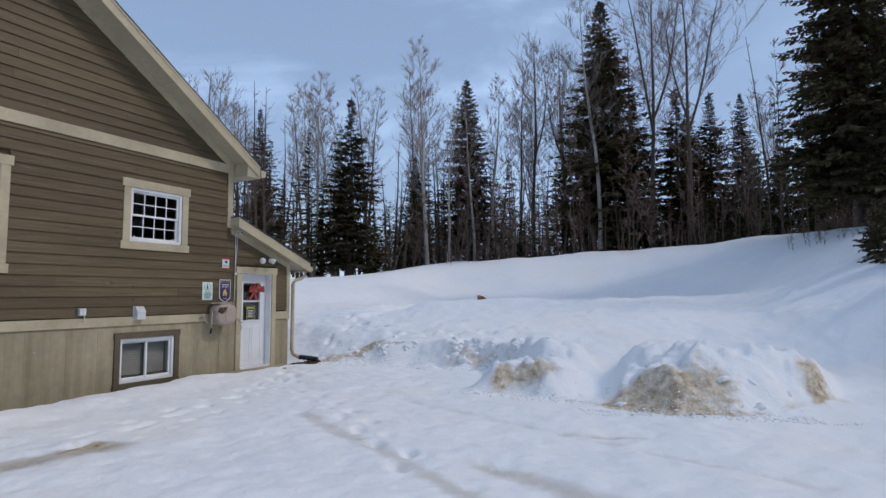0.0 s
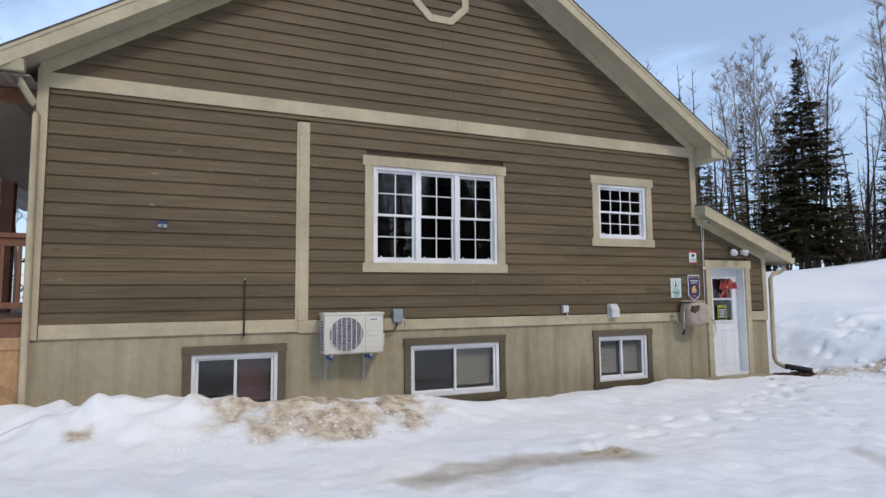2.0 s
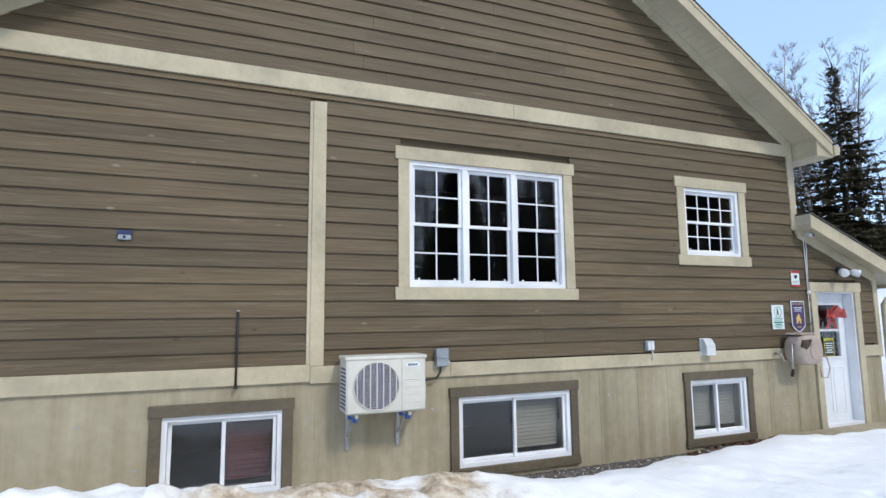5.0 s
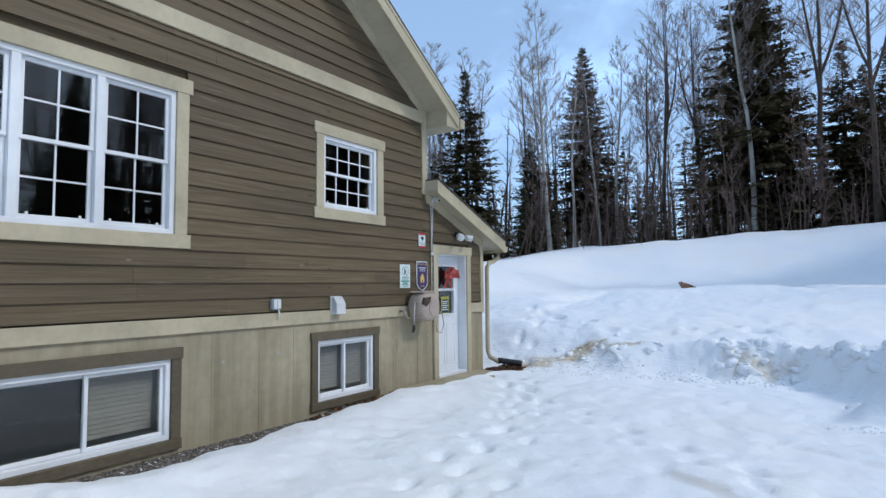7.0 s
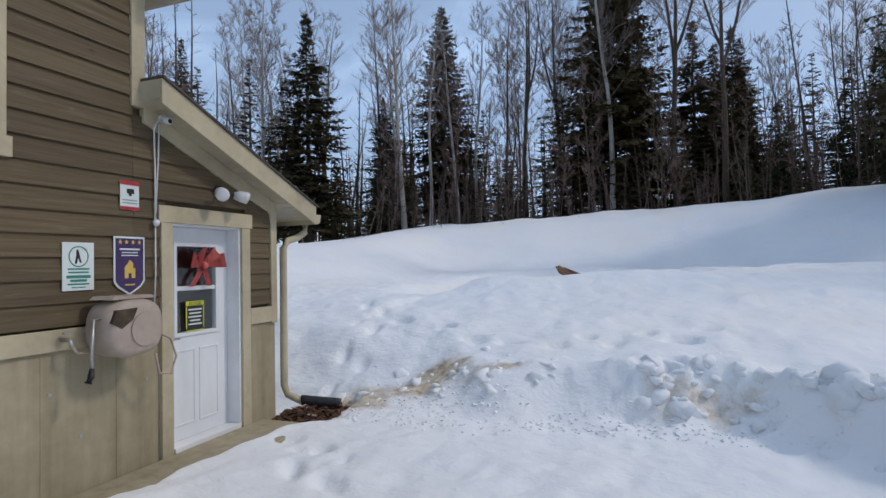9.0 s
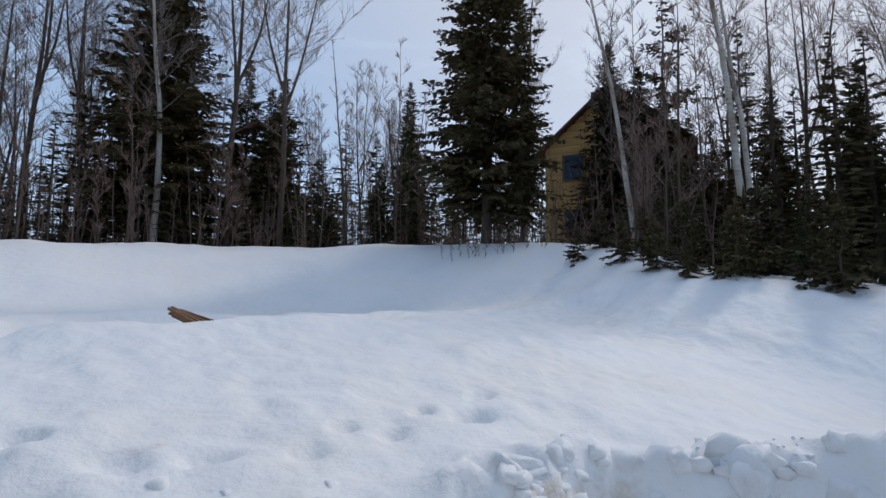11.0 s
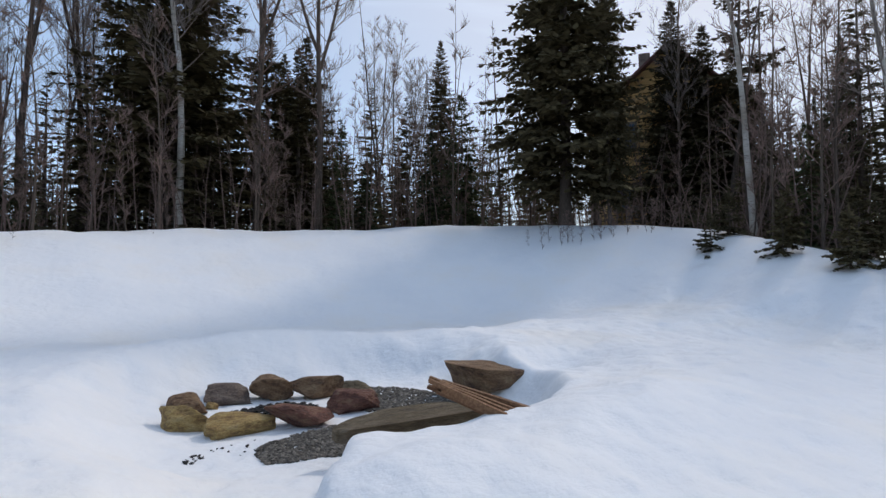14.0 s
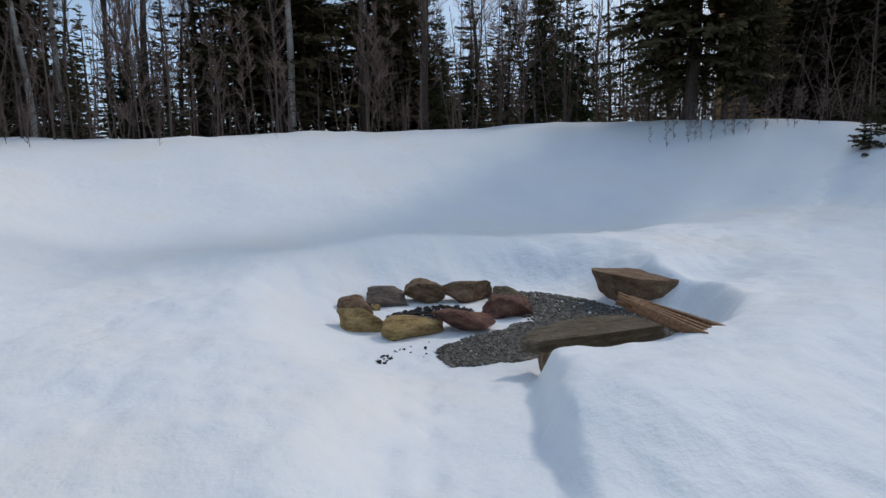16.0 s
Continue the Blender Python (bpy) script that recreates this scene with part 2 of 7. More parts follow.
def stained_siding():
    """Semi-opaque brown stain over knotty boards: long grain, pale scuffs and knots."""
    m, n, l, b = material("stained_siding", 0.62, 0.0, 0.35)
    grain = noise_node(n, l, 3.0, 7, (6, 0.45, 16), 0.65)
    broad = noise_node(n, l, 0.9, 3, (1, 0.5, 2.0), 0.5)
    scuff = noise_node(n, l, 2.4, 5, (1, 0.55, 9), 0.7)
    c = ramp(n, l, grain.outputs["Fac"], [(0.25, (0.074, 0.053, 0.028)), (0.5, (0.113, 0.083, 0.045)), (0.8, (0.158, 0.123, 0.079))])
    c = mix(n, l, 1.0, c, ramp(n, l, broad.outputs["Fac"], [(0.3, (0.80, 0.80, 0.80)), (0.7, (1.14, 1.12, 1.10))]), "MULTIPLY")
    o = n.new("ShaderNodeObjectInfo")
    c = mix(n, l, 1.0, c, ramp(n, l, o.outputs["Random"], [(0.0, (0.88, 0.87, 0.88)), (0.5, (0.99, 0.99, 0.98)), (1.0, (1.13, 1.13, 1.11))]), "MULTIPLY")
    c = mix(n, l, ramp(n, l, scuff.outputs["Fac"], [(0.58, (0, 0, 0)), (0.72, (0.6, 0.6, 0.6))]), c, (0.205, 0.168, 0.12))
    co, mp = n.new("ShaderNodeTexCoord"), n.new("ShaderNodeMapping")
    mp.inputs["Scale"].default_value = (0.0, 2.4, 5.6)
    v = n.new("ShaderNodeTexVoronoi")
    v.inputs["Scale"].default_value = 1.0
    l.new(co.outputs["Object"], mp.inputs["Vector"])
    l.new(mp.outputs["Vector"], v.inputs["Vector"])
    pick = n.new("ShaderNodeSeparateColor")
    l.new(v.outputs["Color"], pick.inputs["Color"])
    some = n.new("ShaderNodeMath")
    some.operation, some.inputs[1].default_value = "GREATER_THAN", 0.35
    l.new(pick.outputs["Red"], some.inputs[0])
    both = n.new("ShaderNodeMath")
    both.operation = "MULTIPLY"
    l.new(ramp(n, l, v.outputs["Distance"], [(0.0, (0.9, 0.9, 0.9)), (0.05, (0.85, 0.85, 0.85)), (0.11, (0.0, 0.0, 0.0))]), both.inputs[0])
    l.new(some.outputs["Value"], both.inputs[1])
    tone = ramp(n, l, pick.outputs["Green"], [(0.0, (0.045, 0.030, 0.016)), (0.45, (0.055, 0.038, 0.022)), (0.55, (0.20, 0.16, 0.105)), (1.0, (0.23, 0.185, 0.125))])
    l.new(mix(n, l, both.outputs["Value"], c, tone), b.inputs["Base Color"])
    bump(n, l, b, grain.outputs["Fac"], 0.5, 0.004)
    return m


def concrete():
    m, n, l, b = material("tan_painted_concrete", 0.8, 0.0, 0.3)
    fine = noise_node(n, l, 9, 7, (1, 1, 1), 0.65)
    streak = noise_node(n, l, 2.2, 4, (3, 3, 0.25), 0.6)
    blotch = noise_node(n, l, 0.7, 3, (1, 1, 1))
    c = ramp(n, l, streak.outputs["Fac"], [(0.3, (0.30, 0.255, 0.17)), (0.5, (0.37, 0.32, 0.22)), (0.75, (0.42, 0.37, 0.265))])
    c = mix(n, l, 1.0, c, ramp(n, l, blotch.outputs["Fac"], [(0.3, (0.84, 0.84, 0.82)), (0.7, (1.08, 1.08, 1.08))]), "MULTIPLY")
    c = mix(n, l, 1.0, c, ramp(n, l, fine.outputs["Fac"], [(0.3, (0.88, 0.88, 0.87)), (0.7, (1.06, 1.06, 1.06))]), "MULTIPLY")
    l.new(c, b.inputs["Base Color"])
    bump(n, l, b, fine.outputs["Fac"], 0.25, 0.006)
    return m


def glass():
    m, n, l, b = material("window_glass", 0.0)
    b.inputs["Base Color"].default_value = (0.85, 0.9, 0.9, 1)
    b.inputs["Transmission Weight"].default_value, b.inputs["IOR"].default_value = 1.0, 1.5
    return m


def rock(name, tones, lichen):
    m, n, l, b = material(name, 0.75, 0.0, 0.35)
    big = noise_node(n, l, 3.2, 4, (1, 1, 1), 0.6)
    fine = noise_node(n, l, 26, 6, (1, 1, 1), 0.65)
    crack = n.new("ShaderNodeTexVoronoi")
    crack.inputs["Scale"].default_value = 7.0
    c = ramp(n, l, big.outputs["Fac"], [(0.34, tones[0]), (0.5, tones[1]), (0.66, tones[2])])
    c = mix(n, l, 1.0, c, ramp(n, l, fine.outputs["Fac"], [(0.3, (0.62, 0.62, 0.62)), (0.7, (1.2, 1.2, 1.2))]), "MULTIPLY")
    spot = noise_node(n, l, 6.5, 5, (1, 1, 1), 0.7)
    k = ramp(n, l, spot.outputs["Fac"], [(0.60, (0, 0, 0)), (0.70, (0.75, 0.75, 0.75))])
    l.new(mix(n, l, k, c, lichen), b.inputs["Base Color"])
    add = n.new("ShaderNodeMath")
    l.new(fine.outputs["Fac"], add.inputs[0])
    l.new(crack.outputs["Distance"], add.inputs[1])
    bump(n, l, b, add.outputs["Value"], 0.8, 0.03)
    return m


def snow():
    m, n, l, b = material("old_spring_snow", 0.62, 0.0, 0.25)
    fine = noise_node(n, l, 38, 5, (1, 1, 1), 0.6)
    mid = noise_node(n, l, 5.5, 5, (1, 1, 1), 0.55)
    broad = noise_node(n, l, 0.55, 4, (1, 1, 1), 0.5)
    white = ramp(n, l, broad.outputs["Fac"], [(0.30, (0.81, 0.83, 0.85)), (0.52, (0.86, 0.87, 0.875)), (0.70, (0.87, 0.855, 0.825))])
    dirt, slush = n.new("ShaderNodeAttribute"), n.new("ShaderNodeAttribute")
    dirt.attribute_name, slush.attribute_name = "dirt", "slush"

    def patchy(att, tex, lo, hi):
        a = n.new("ShaderNodeMath")
        a.operation = "ADD"
        l.new(att.outputs["Fac"], a.inputs[0])
        l.new(tex.outputs["Fac"], a.inputs[1])
        r = n.new("ShaderNodeMapRange")
        r.interpolation_type = "SMOOTHSTEP"
        r.inputs["From Min"].default_value, r.inputs["From Max"].default_value = lo, hi
        l.new(a.outputs["Value"], r.inputs["Value"])
        return r.outputs["Result"]
    grit = noise_node(n, l, 3.2, 9, (1, 1, 1), 0.72)
    d = patchy(dirt, grit, 0.80, 1.30)
    s = patchy(slush, grit, 0.85, 1.30)
    c = mix(n, l, s, white, ramp(n, l, grit.outputs["Fac"], [(0.35, (0.40, 0.345, 0.27)), (0.6, (0.66, 0.62, 0.56))]))
    blot = noise_node(n, l, 8.0, 6, (1, 1, 1), 0.68)
    soil = ramp(n, l, blot.outputs["Fac"], [(0.32, (0.15, 0.085, 0.034)), (0.43, (0.40, 0.29, 0.17)), (0.55, (0.59, 0.48, 0.335)), (0.68, (0.77, 0.70, 0.58))])
    thin = n.new("ShaderNodeMath")
    thin.operation, thin.inputs[1].default_value = "MULTIPLY", 0.88
    l.new(d, thin.inputs[0])
    c = mix(n, l, thin.outputs["Value"], c, soil)
    l.new(c, b.inputs["Base Color"])
    rr = n.new("ShaderNodeMapRange")
    rr.inputs["To Min"].default_value, rr.inputs["To Max"].default_value = 0.62, 0.28
    l.new(s, rr.inputs["Value"])
    l.new(rr.outputs["Result"], b.inputs["Roughness"])
    b.inputs["Subsurface Weight"].default_value = 0.0
    one = bump(n, l, b, fine.outputs["Fac"], 0.22, 0.008)
    two = n.new("ShaderNodeBump")
    two.inputs["Strength"].default_value, two.inputs["Distance"].default_value = 0.5, 0.05
    l.new(mid.outputs["Fac"], two.inputs["Height"])
    l.new(two.outputs["Normal"], one.inputs["Normal"])
    crust = noise_node(n, l, 1.7, 6, (1, 1.6, 1), 0.6)
    three = n.new("ShaderNodeBump")
    three.inputs["Strength"].default_value, three.inputs["Distance"].default_value = 0.36, 0.12
    l.new(crust.outputs["Fac"], three.inputs["Height"])
    l.new(three.outputs["Normal"], two.inputs["Normal"])
    return m


BIRCH, CONCRETE, GLASS, SNOW, SIDING = birch_bark(), concrete(), glass(), snow(), stained_siding()
NEEDLES = needles("spruce_needles", (0.060, 0.050, 0.031), (0.135, 0.116, 0.066))
LIGHTNEEDLES = needles("fir_needles", (0.040, 0.048, 0.026), (0.105, 0.118, 0.060))
ROCKBROWN = rock("brown_fieldstone", ((0.10, 0.055, 0.033), (0.21, 0.12, 0.064), (0.30, 0.195, 0.11)), (0.25, 0.19, 0.11))
ROCKYELLOW = rock("ochre_fieldstone", ((0.17, 0.09, 0.042), (0.37, 0.245, 0.09), (0.44, 0.32, 0.145)), (0.14, 0.07, 0.045))
ROCKRED = rock("red_brown_fieldstone", ((0.085, 0.034, 0.026), (0.17, 0.072, 0.05), (0.25, 0.135, 0.083)), (0.21, 0.15, 0.095))
ROCKGREY = rock("grey_brown_fieldstone", ((0.085, 0.06, 0.05), (0.16, 0.115, 0.09), (0.21, 0.16, 0.125)), (0.18, 0.085, 0.06))
ROCKSLAB = rock("mossy_stone_slab", ((0.07, 0.05, 0.030), (0.125, 0.092, 0.052), (0.17, 0.13, 0.085)), (0.21, 0.185, 0.13))


# ---- mesh helpers ----
def mesh_of(name, bm, mat, smooth=False):
    bmesh.ops.recalc_face_normals(bm, faces=bm.faces)
    me = bpy.data.meshes.new(name)
    bm.to_mesh(me)
    bm.free()
    me.materials.append(mat)
    if smooth:
        me.shade_smooth()
    return me


def part(name, bm, mat, parent=None, label="", smooth=False):
    ob = new(name, mesh_of(name, bm, mat, smooth))
    if parent:
        ob.parent = parent
    if label:
        ob["label"] = label
    return ob


def raw(name, verts, faces, mat, parent=None, label="", smooth=False):
    me = bpy.data.meshes.new(name)
    me.from_pydata([tuple(v) for v in verts], [], faces)
    me.materials.append(mat)
    if smooth:
        me.shade_smooth()
    ob = new(name, me)
    if parent:
        ob.parent = parent
    if label:
        ob["label"] = label
    return ob


def thing(name, label, category, group="", kind="", at=(0, 0, 0)):
    ob = new(name)
    ob.location = at
    ob.empty_display_size = 0.2
    return tagged(ob, label, category, group, kind)


def box(bm, lo, hi, bevel=0.0):
    m = Matrix.Translation([(a + b) / 2 for a, b in zip(lo, hi)]) @ Matrix.Diagonal([abs(b - a) for a, b in zip(lo, hi)] + [1])
    made = bmesh.ops.create_cube(bm, size=1, matrix=m)
    if bevel:
        edges = list({e for v in made["verts"] for e in v.link_edges})
        bmesh.ops.bevel(bm, geom=edges, offset=bevel, segments=1, affect="EDGES")
    return bm


def boxed(lo, hi, bevel=0.0):
    return box(bmesh.new(), lo, hi, bevel)


def prism(bm, outline, axis, lo, hi):
    """An outline of (a, b) pairs drawn out along an axis: x takes (y, z), y takes (x, z), z takes (x, y)."""
    def place(a, b, c):
        return {"x": (c, a, b), "y": (a, c, b), "z": (a, b, c)}[axis]
    low, high = [bm.verts.new(place(a, b, lo)) for a, b in outline], [bm.verts.new(place(a, b, hi)) for a, b in outline]
    bm.faces.new(low)
    bm.faces.new(high[::-1])
    for k in range(len(outline)):
        j = (k + 1) % len(outline)
        bm.faces.new((low[k], low[j], high[j], high[k]))
    return bm


def tube(bm, points, radius, sides=8):
    """A round pipe along points; radius: one number or one for each point."""
    pts = [Vector(p) for p in points]
    rad = [radius] * len(pts) if isinstance(radius, (int, float)) else radius
    rings = []
    for k, p in enumerate(pts):
        way = (pts[min(k + 1, len(pts) - 1)] - pts[max(k - 1, 0)]).normalized()
        side = way.cross(Vector((0, 0, 1)) if abs(way.z) < 0.9 else Vector((1, 0, 0))).normalized()
        up = side.cross(way)
        rings.append([bm.verts.new(p + rad[k] * (math.cos(a) * side + math.sin(a) * up)) for a in (2 * math.pi * j / sides for j in range(sides))])
    for a, b in zip(rings, rings[1:]):
        for j in range(sides):
            bm.faces.new((a[j], a[(j + 1) % sides], b[(j + 1) % sides], b[j]))
    bm.faces.new(rings[0][::-1])
    bm.faces.new(rings[-1])
    return bm


def disc(bm, centre, radius, thick, axis="x", sides=24):
    turn = {"x": pose(0, 0, 0, 0, 90, 0), "y": pose(0, 0, 0, 90, 0, 0), "z": Matrix()}[axis]
    bmesh.ops.create_cone(bm, cap_ends=True, segments=sides, radius1=radius, radius2=radius, depth=thick, matrix=Matrix.Translation(centre) @ turn)
    return bm


# ---- snow-covered ground ----
def lattice(ix, iy, seed):
    h = (ix.astype(np.int64) * 374761393 + iy.astype(np.int64) * 668265263 + seed * 974711) & 0x7FFFFFFF
    h = ((h ^ (h >> 13)) * 1274126177) & 0x7FFFFFFF
    return ((h ^ (h >> 16)) & 0xFFFF) / 65535.0


def rough_noise(x, y, scale, seed, octaves=3):
    total, amp, norm = np.zeros_like(x), 1.0, 0.0
    for o in range(octaves):
        u, v = x * scale * 2 ** o, y * scale * 2 ** o
        iu, iv = np.floor(u), np.floor(v)
        fu, fv = u - iu, v - iv
        fu, fv = fu * fu * (3 - 2 * fu), fv * fv * (3 - 2 * fv)
        a, b = lattice(iu, iv, seed + o), lattice(iu + 1, iv, seed + o)
        c, d = lattice(iu, iv + 1, seed + o), lattice(iu + 1, iv + 1, seed + o)
        total += amp * ((a * (1 - fu) + b * fu) * (1 - fv) + (c * (1 - fu) + d * fu) * fv - 0.5)
        norm += amp
        amp *= 0.5
    return total / norm * 2


def step(v, lo, hi):
    t = np.clip((v - lo) / (hi - lo), 0, 1)
    return t * t * (3 - 2 * t)


def hump(x, y, cx, cy, rx, ry, turn=0.0):
    c, s = math.cos(radians(turn)), math.sin(radians(turn))
    u, v = (x - cx) * c + (y - cy) * s, -(x - cx) * s + (y - cy) * c
    return np.exp(-((u / rx) ** 2 + (v / ry) ** 2))


def off_line(x, y, pts):
    """Distance from a broken line, and how far along it, 0 to 1."""
    best, along = np.full(x.shape, 1e9), np.zeros(x.shape)
    n = len(pts) - 1
    for k in range(n):
        (ax, ay), (bx, by) = pts[k], pts[k + 1]
        t = np.clip(((x - ax) * (bx - ax) + (y - ay) * (by - ay)) / ((bx - ax) ** 2 + (by - ay) ** 2), 0, 1)
        d = np.hypot(x - ax - t * (bx - ax), y - ay - t * (by - ay))
        along = np.where(d < best, (k + t) / n, along)
        best = np.minimum(best, d)
    return best, along


RIM_X, RIM_Y = -4.0, 12.0            # the bowl's middle
RIM_T = (-90, -50, -25, 0, 15, 27, 39, 59, 88, 109, 120, 132, 145, 170, 270)
RIM_R = (24, 22, 14, 10.2, 9.8, 11.2, 15.0, 18.1, 18.6, 17.6, 20.0, 14.5, 12.5, 11, 11)
RIM_Z = (0.8, 1.0, 1.4, 1.95, 2.3, 2.85, 3.85, 4.32, 3.96, 3.56, 3.7, 2.6, 2.3, 2.1, 1.0)
_t = np.arange(-90, 271.0)
_k = np.hanning(29) / np.hanning(29).sum()
RIM_RS = np.convolve(np.pad(np.interp(_t, RIM_T, RIM_R), 14, "edge"), _k, "valid")
RIM_ZS = np.convolve(np.pad(np.interp(_t, RIM_T, RIM_Z), 14, "edge"), _k, "valid")
PRINTS = []


def footprints(pts, pace, wide, size, depth, seed):
    rng = random.Random(seed)
    side = 1
    for (ax, ay), (bx, by) in zip(pts, pts[1:]):
        n = max(1, int(math.hypot(bx - ax, by - ay) / pace))
        a = math.atan2(by - ay, bx - ax)
        for k in range(n):
            t = (k + rng.uniform(-0.15, 0.15)) / n
            side = -side
            PRINTS.append((ax + t * (bx - ax) - side * wide * math.sin(a), ay + t * (by - ay) + side * wide * math.cos(a), a + rng.uniform(-0.3, 0.3), size * rng.uniform(0.8, 1.15), depth * rng.uniform(0.6, 1.2)))


footprints([(-6.7, 8.2), (-5.3, 6.6), (-4.0, 5.7), (-2.2, 4.5), (-0.5, 3.0)], 0.36, 0.12, 0.13, 0.068, 1)
footprints([(-6.6, 8.3), (-5.8, 6.9), (-5.3, 5.6), (-4.9, 4.0), (-4.4, 2.0)], 0.34, 0.14, 0.13, 0.062, 2)
footprints([(-6.3, 8.0), (-5.2, 6.0), (-4.2, 3.0)], 0.3, 0.2, 0.12, 0.05, 3)
footprints([(-6.9, 9.0), (-7.2, 9.9), (-7.5, 11.0), (-7.9, 12.4)], 0.3, 0.16, 0.15, 0.07, 4)
footprints([(-7.03, 11.47), (-6.3, 11.1), (-5.2, 10.65), (-4.6, 10.7)], 0.5, 0.07, 0.16, 0.12, 5)
footprints([(-4.6, 10.7), (-3.9, 10.85), (-3.2, 10.95), (-2.5, 11.3)], 0.32, 0.10, 0.14, 0.12, 7)
footprints([(-3.15, 10.85), (-3.05, 10.83)], 0.1, 0.0, 0.22, 0.14, 8)
footprints([(-8.3, 12.2), (-7.6, 14.2), (-7.0, 15.8), (-6.7, 17.0)], 0.28, 0.12, 0.13, 0.03, 6)
EDGE_X = (-40, -12, -7.6, -6.2, -5.2, -4.0, -2.6, -1.9, -1.0, 0.6, 2.2, 4.0, 8.0, 40)
EDGE_Y = (9.6, 9.6, 9.15, 9.2, 9.2, 9.5, 9.6, 8.8, 7.9, 7.6, 7.1, 7.4, 6.5, -4)


def terrain(x, y):
    """Height, dirt and slush of the ground at arrays x, y."""
    th = np.degrees(np.arctan2(y - RIM_Y, x - RIM_X))
    th = np.where(th < -90, th + 360, th)
    r = np.hypot(x - RIM_X, y - RIM_Y)
    rr, rz = np.interp(th, _t, RIM_RS), np.interp(th, _t, RIM_ZS)
    s = r / rr
    close = step(y, 23, 19.5) * step(x, 8.5, 4.6) * step(x, -13, -10)
    floor = np.interp(y, (8, 9.5, 10.3, 11, 12.5, 14.5, 17, 20, 24), (0.30, 0.42, 0.52, 0.72, 1.05, 1.26, 1.25, 1.3, 1.25))
    floor = floor - 0.2 * step(x, -2, 3) * step(y, 16, 11)
    ramp_up = step(s, 0.55, 1.0) * 0.6 + np.clip((s - 0.66) / 0.34, 0, 1) * 0.4
    field = floor + (rz - floor) * np.clip(ramp_up, 0, 1) + np.clip(s - 1, 0, 3) * rr * 0.018
    field = field + 0.22 * hump(x, y, 0.5, 19.5, 4.5, 1.3, 4) + 0.3 * hump(x, y, 3.4, 17.6, 1.6, 1.0, -20) + 0.16 * hump(x, y, -5.6, 20.9, 2.2, 0.6, 5)
    field = field + 0.13 * rough_noise(x, y, 0.35, 11, 2) * step(y, 10, 14) + 0.06 * rough_noise(x, y, 0.9, 21, 3) - 0.05 * np.clip(np.abs(rough_noise(x + 0.4 * y, y, 0.6, 25, 3)) - 0.12, 0, 1) + close * (0.05 * rough_noise(x, y, 2.2, 27, 3) + 0.018 * np.clip(rough_noise(x, y, 5.0, 29, 2), 0, 1))
    edge = np.interp(x, EDGE_X, EDGE_Y) + 0.35 * rough_noise(x, y, 0.9, 31, 2)
    wide = np.interp(x, (-12, -8.5, -6.4, -5.4, -1, 4), (2.2, 2.4, 2.0, 0.8, 0.55, 0.9))
    inside = step(y, edge, edge + wide)
    drive = 0.03 * rough_noise(x, y, 0.7, 41, 3) + 0.032 * rough_noise(x, y, 3.0, 45, 3) + 0.022 * (0.2 - np.abs(rough_noise(x, y, 4.5, 49, 2))) - 0.02 * np.clip(np.abs(rough_noise(x, y, 1.6, 47, 2)) - 0.25, 0, 1)
    z = drive * (1 - inside) + field * inside
    # the ploughed bank along the yard, in lumps
    d, _ = off_line(x, y, ((-3.7, 9.85), (-3.2, 9.95), (-2.6, 9.95), (-1.7, 9.3), (-1.3, 8.8)))
    bank = np.exp(-(d / np.where(y > np.interp(x, (-4.1, -2.6, -1.3), (9.95, 10.1, 8.8)), 0.34, 0.55)) ** 2)
    lumps = 0.6 * np.abs(rough_noise(x, y, 1.7, 51, 2)) + 0.5 * np.abs(rough_noise(x, y, 3.6, 55, 3))
    z = z + bank * (0.06 + 0.42 * (0.42 - lumps))
    # dirty mounds left by the plough
    wob = 0.16 * rough_noise(x, y, 1.6, 61, 3)
    m1 = step(y + wob, 7.05, 7.62) * step(y, 9.7, 8.0) * step(x + wob, -2.05, -1.45) * step(x + wob, -0.12, -0.62)
    foot = np.interp(x, (0.2, 1.2, 1.9, 2.9, 3.3), (6.95, 6.6, 6.85, 7.7, 8.4))
    m2 = step(y + wob, foot, foot + 0.85) * step(y, 10.2, 8.2) * step(x + wob, -0.05, 0.5) * step(x + wob, 3.5, 2.95)
    tall = np.interp(x, (0.1, 0.9, 1.6, 2.4, 3.0), (0.42, 0.58, 0.70, 0.68, 0.60))
    crag = 0.5 * np.abs(rough_noise(x, y, 2.1, 65, 2)) + 0.5 * np.abs(rough_noise(x, y, 4.4, 67, 2))
    z = z + m1 * (0.46 + 0.26 * (crag - 0.25)) + m2 * (tall - 0.08 + 0.32 * (crag - 0.25)) + (m1 + m2) * 0.03 * rough_noise(x, y, 8.0, 68, 2)
    # snow thrown against the house
    d, along_bank = off_line(x, y, ((-7.3, -3.6), (-6.75, -2.4), (-6.55, -0.8), (-6.5, 0.2), (-6.55, 0.9)))
    hb = np.exp(-(d / np.where(x > -6.6, 0.72, 0.5)) ** 2)
    z = z + hb * (0.42 - 0.16 * step(along_bank, 0.6, 1)) * (1 + 0.4 * rough_noise(x, y, 1.2, 71, 3)) + hb * (0.07 * rough_noise(x, y, 4.0, 75, 2) + 0.13 * (np.abs(rough_noise(x, y, 2.6, 77, 3)) - 0.2))
    d, along = off_line(x, y, ((-6.3, 1.7), (-6.3, 3.0), (-6.65, 5.0), (-6.85, 6.3)))
    hb2 = np.exp(-(d / 0.42) ** 2)
    z = z + hb2 * (0.11 - 0.05 * along) * (1 + 0.5 * rough_noise(x, y, 1.6, 81, 3))
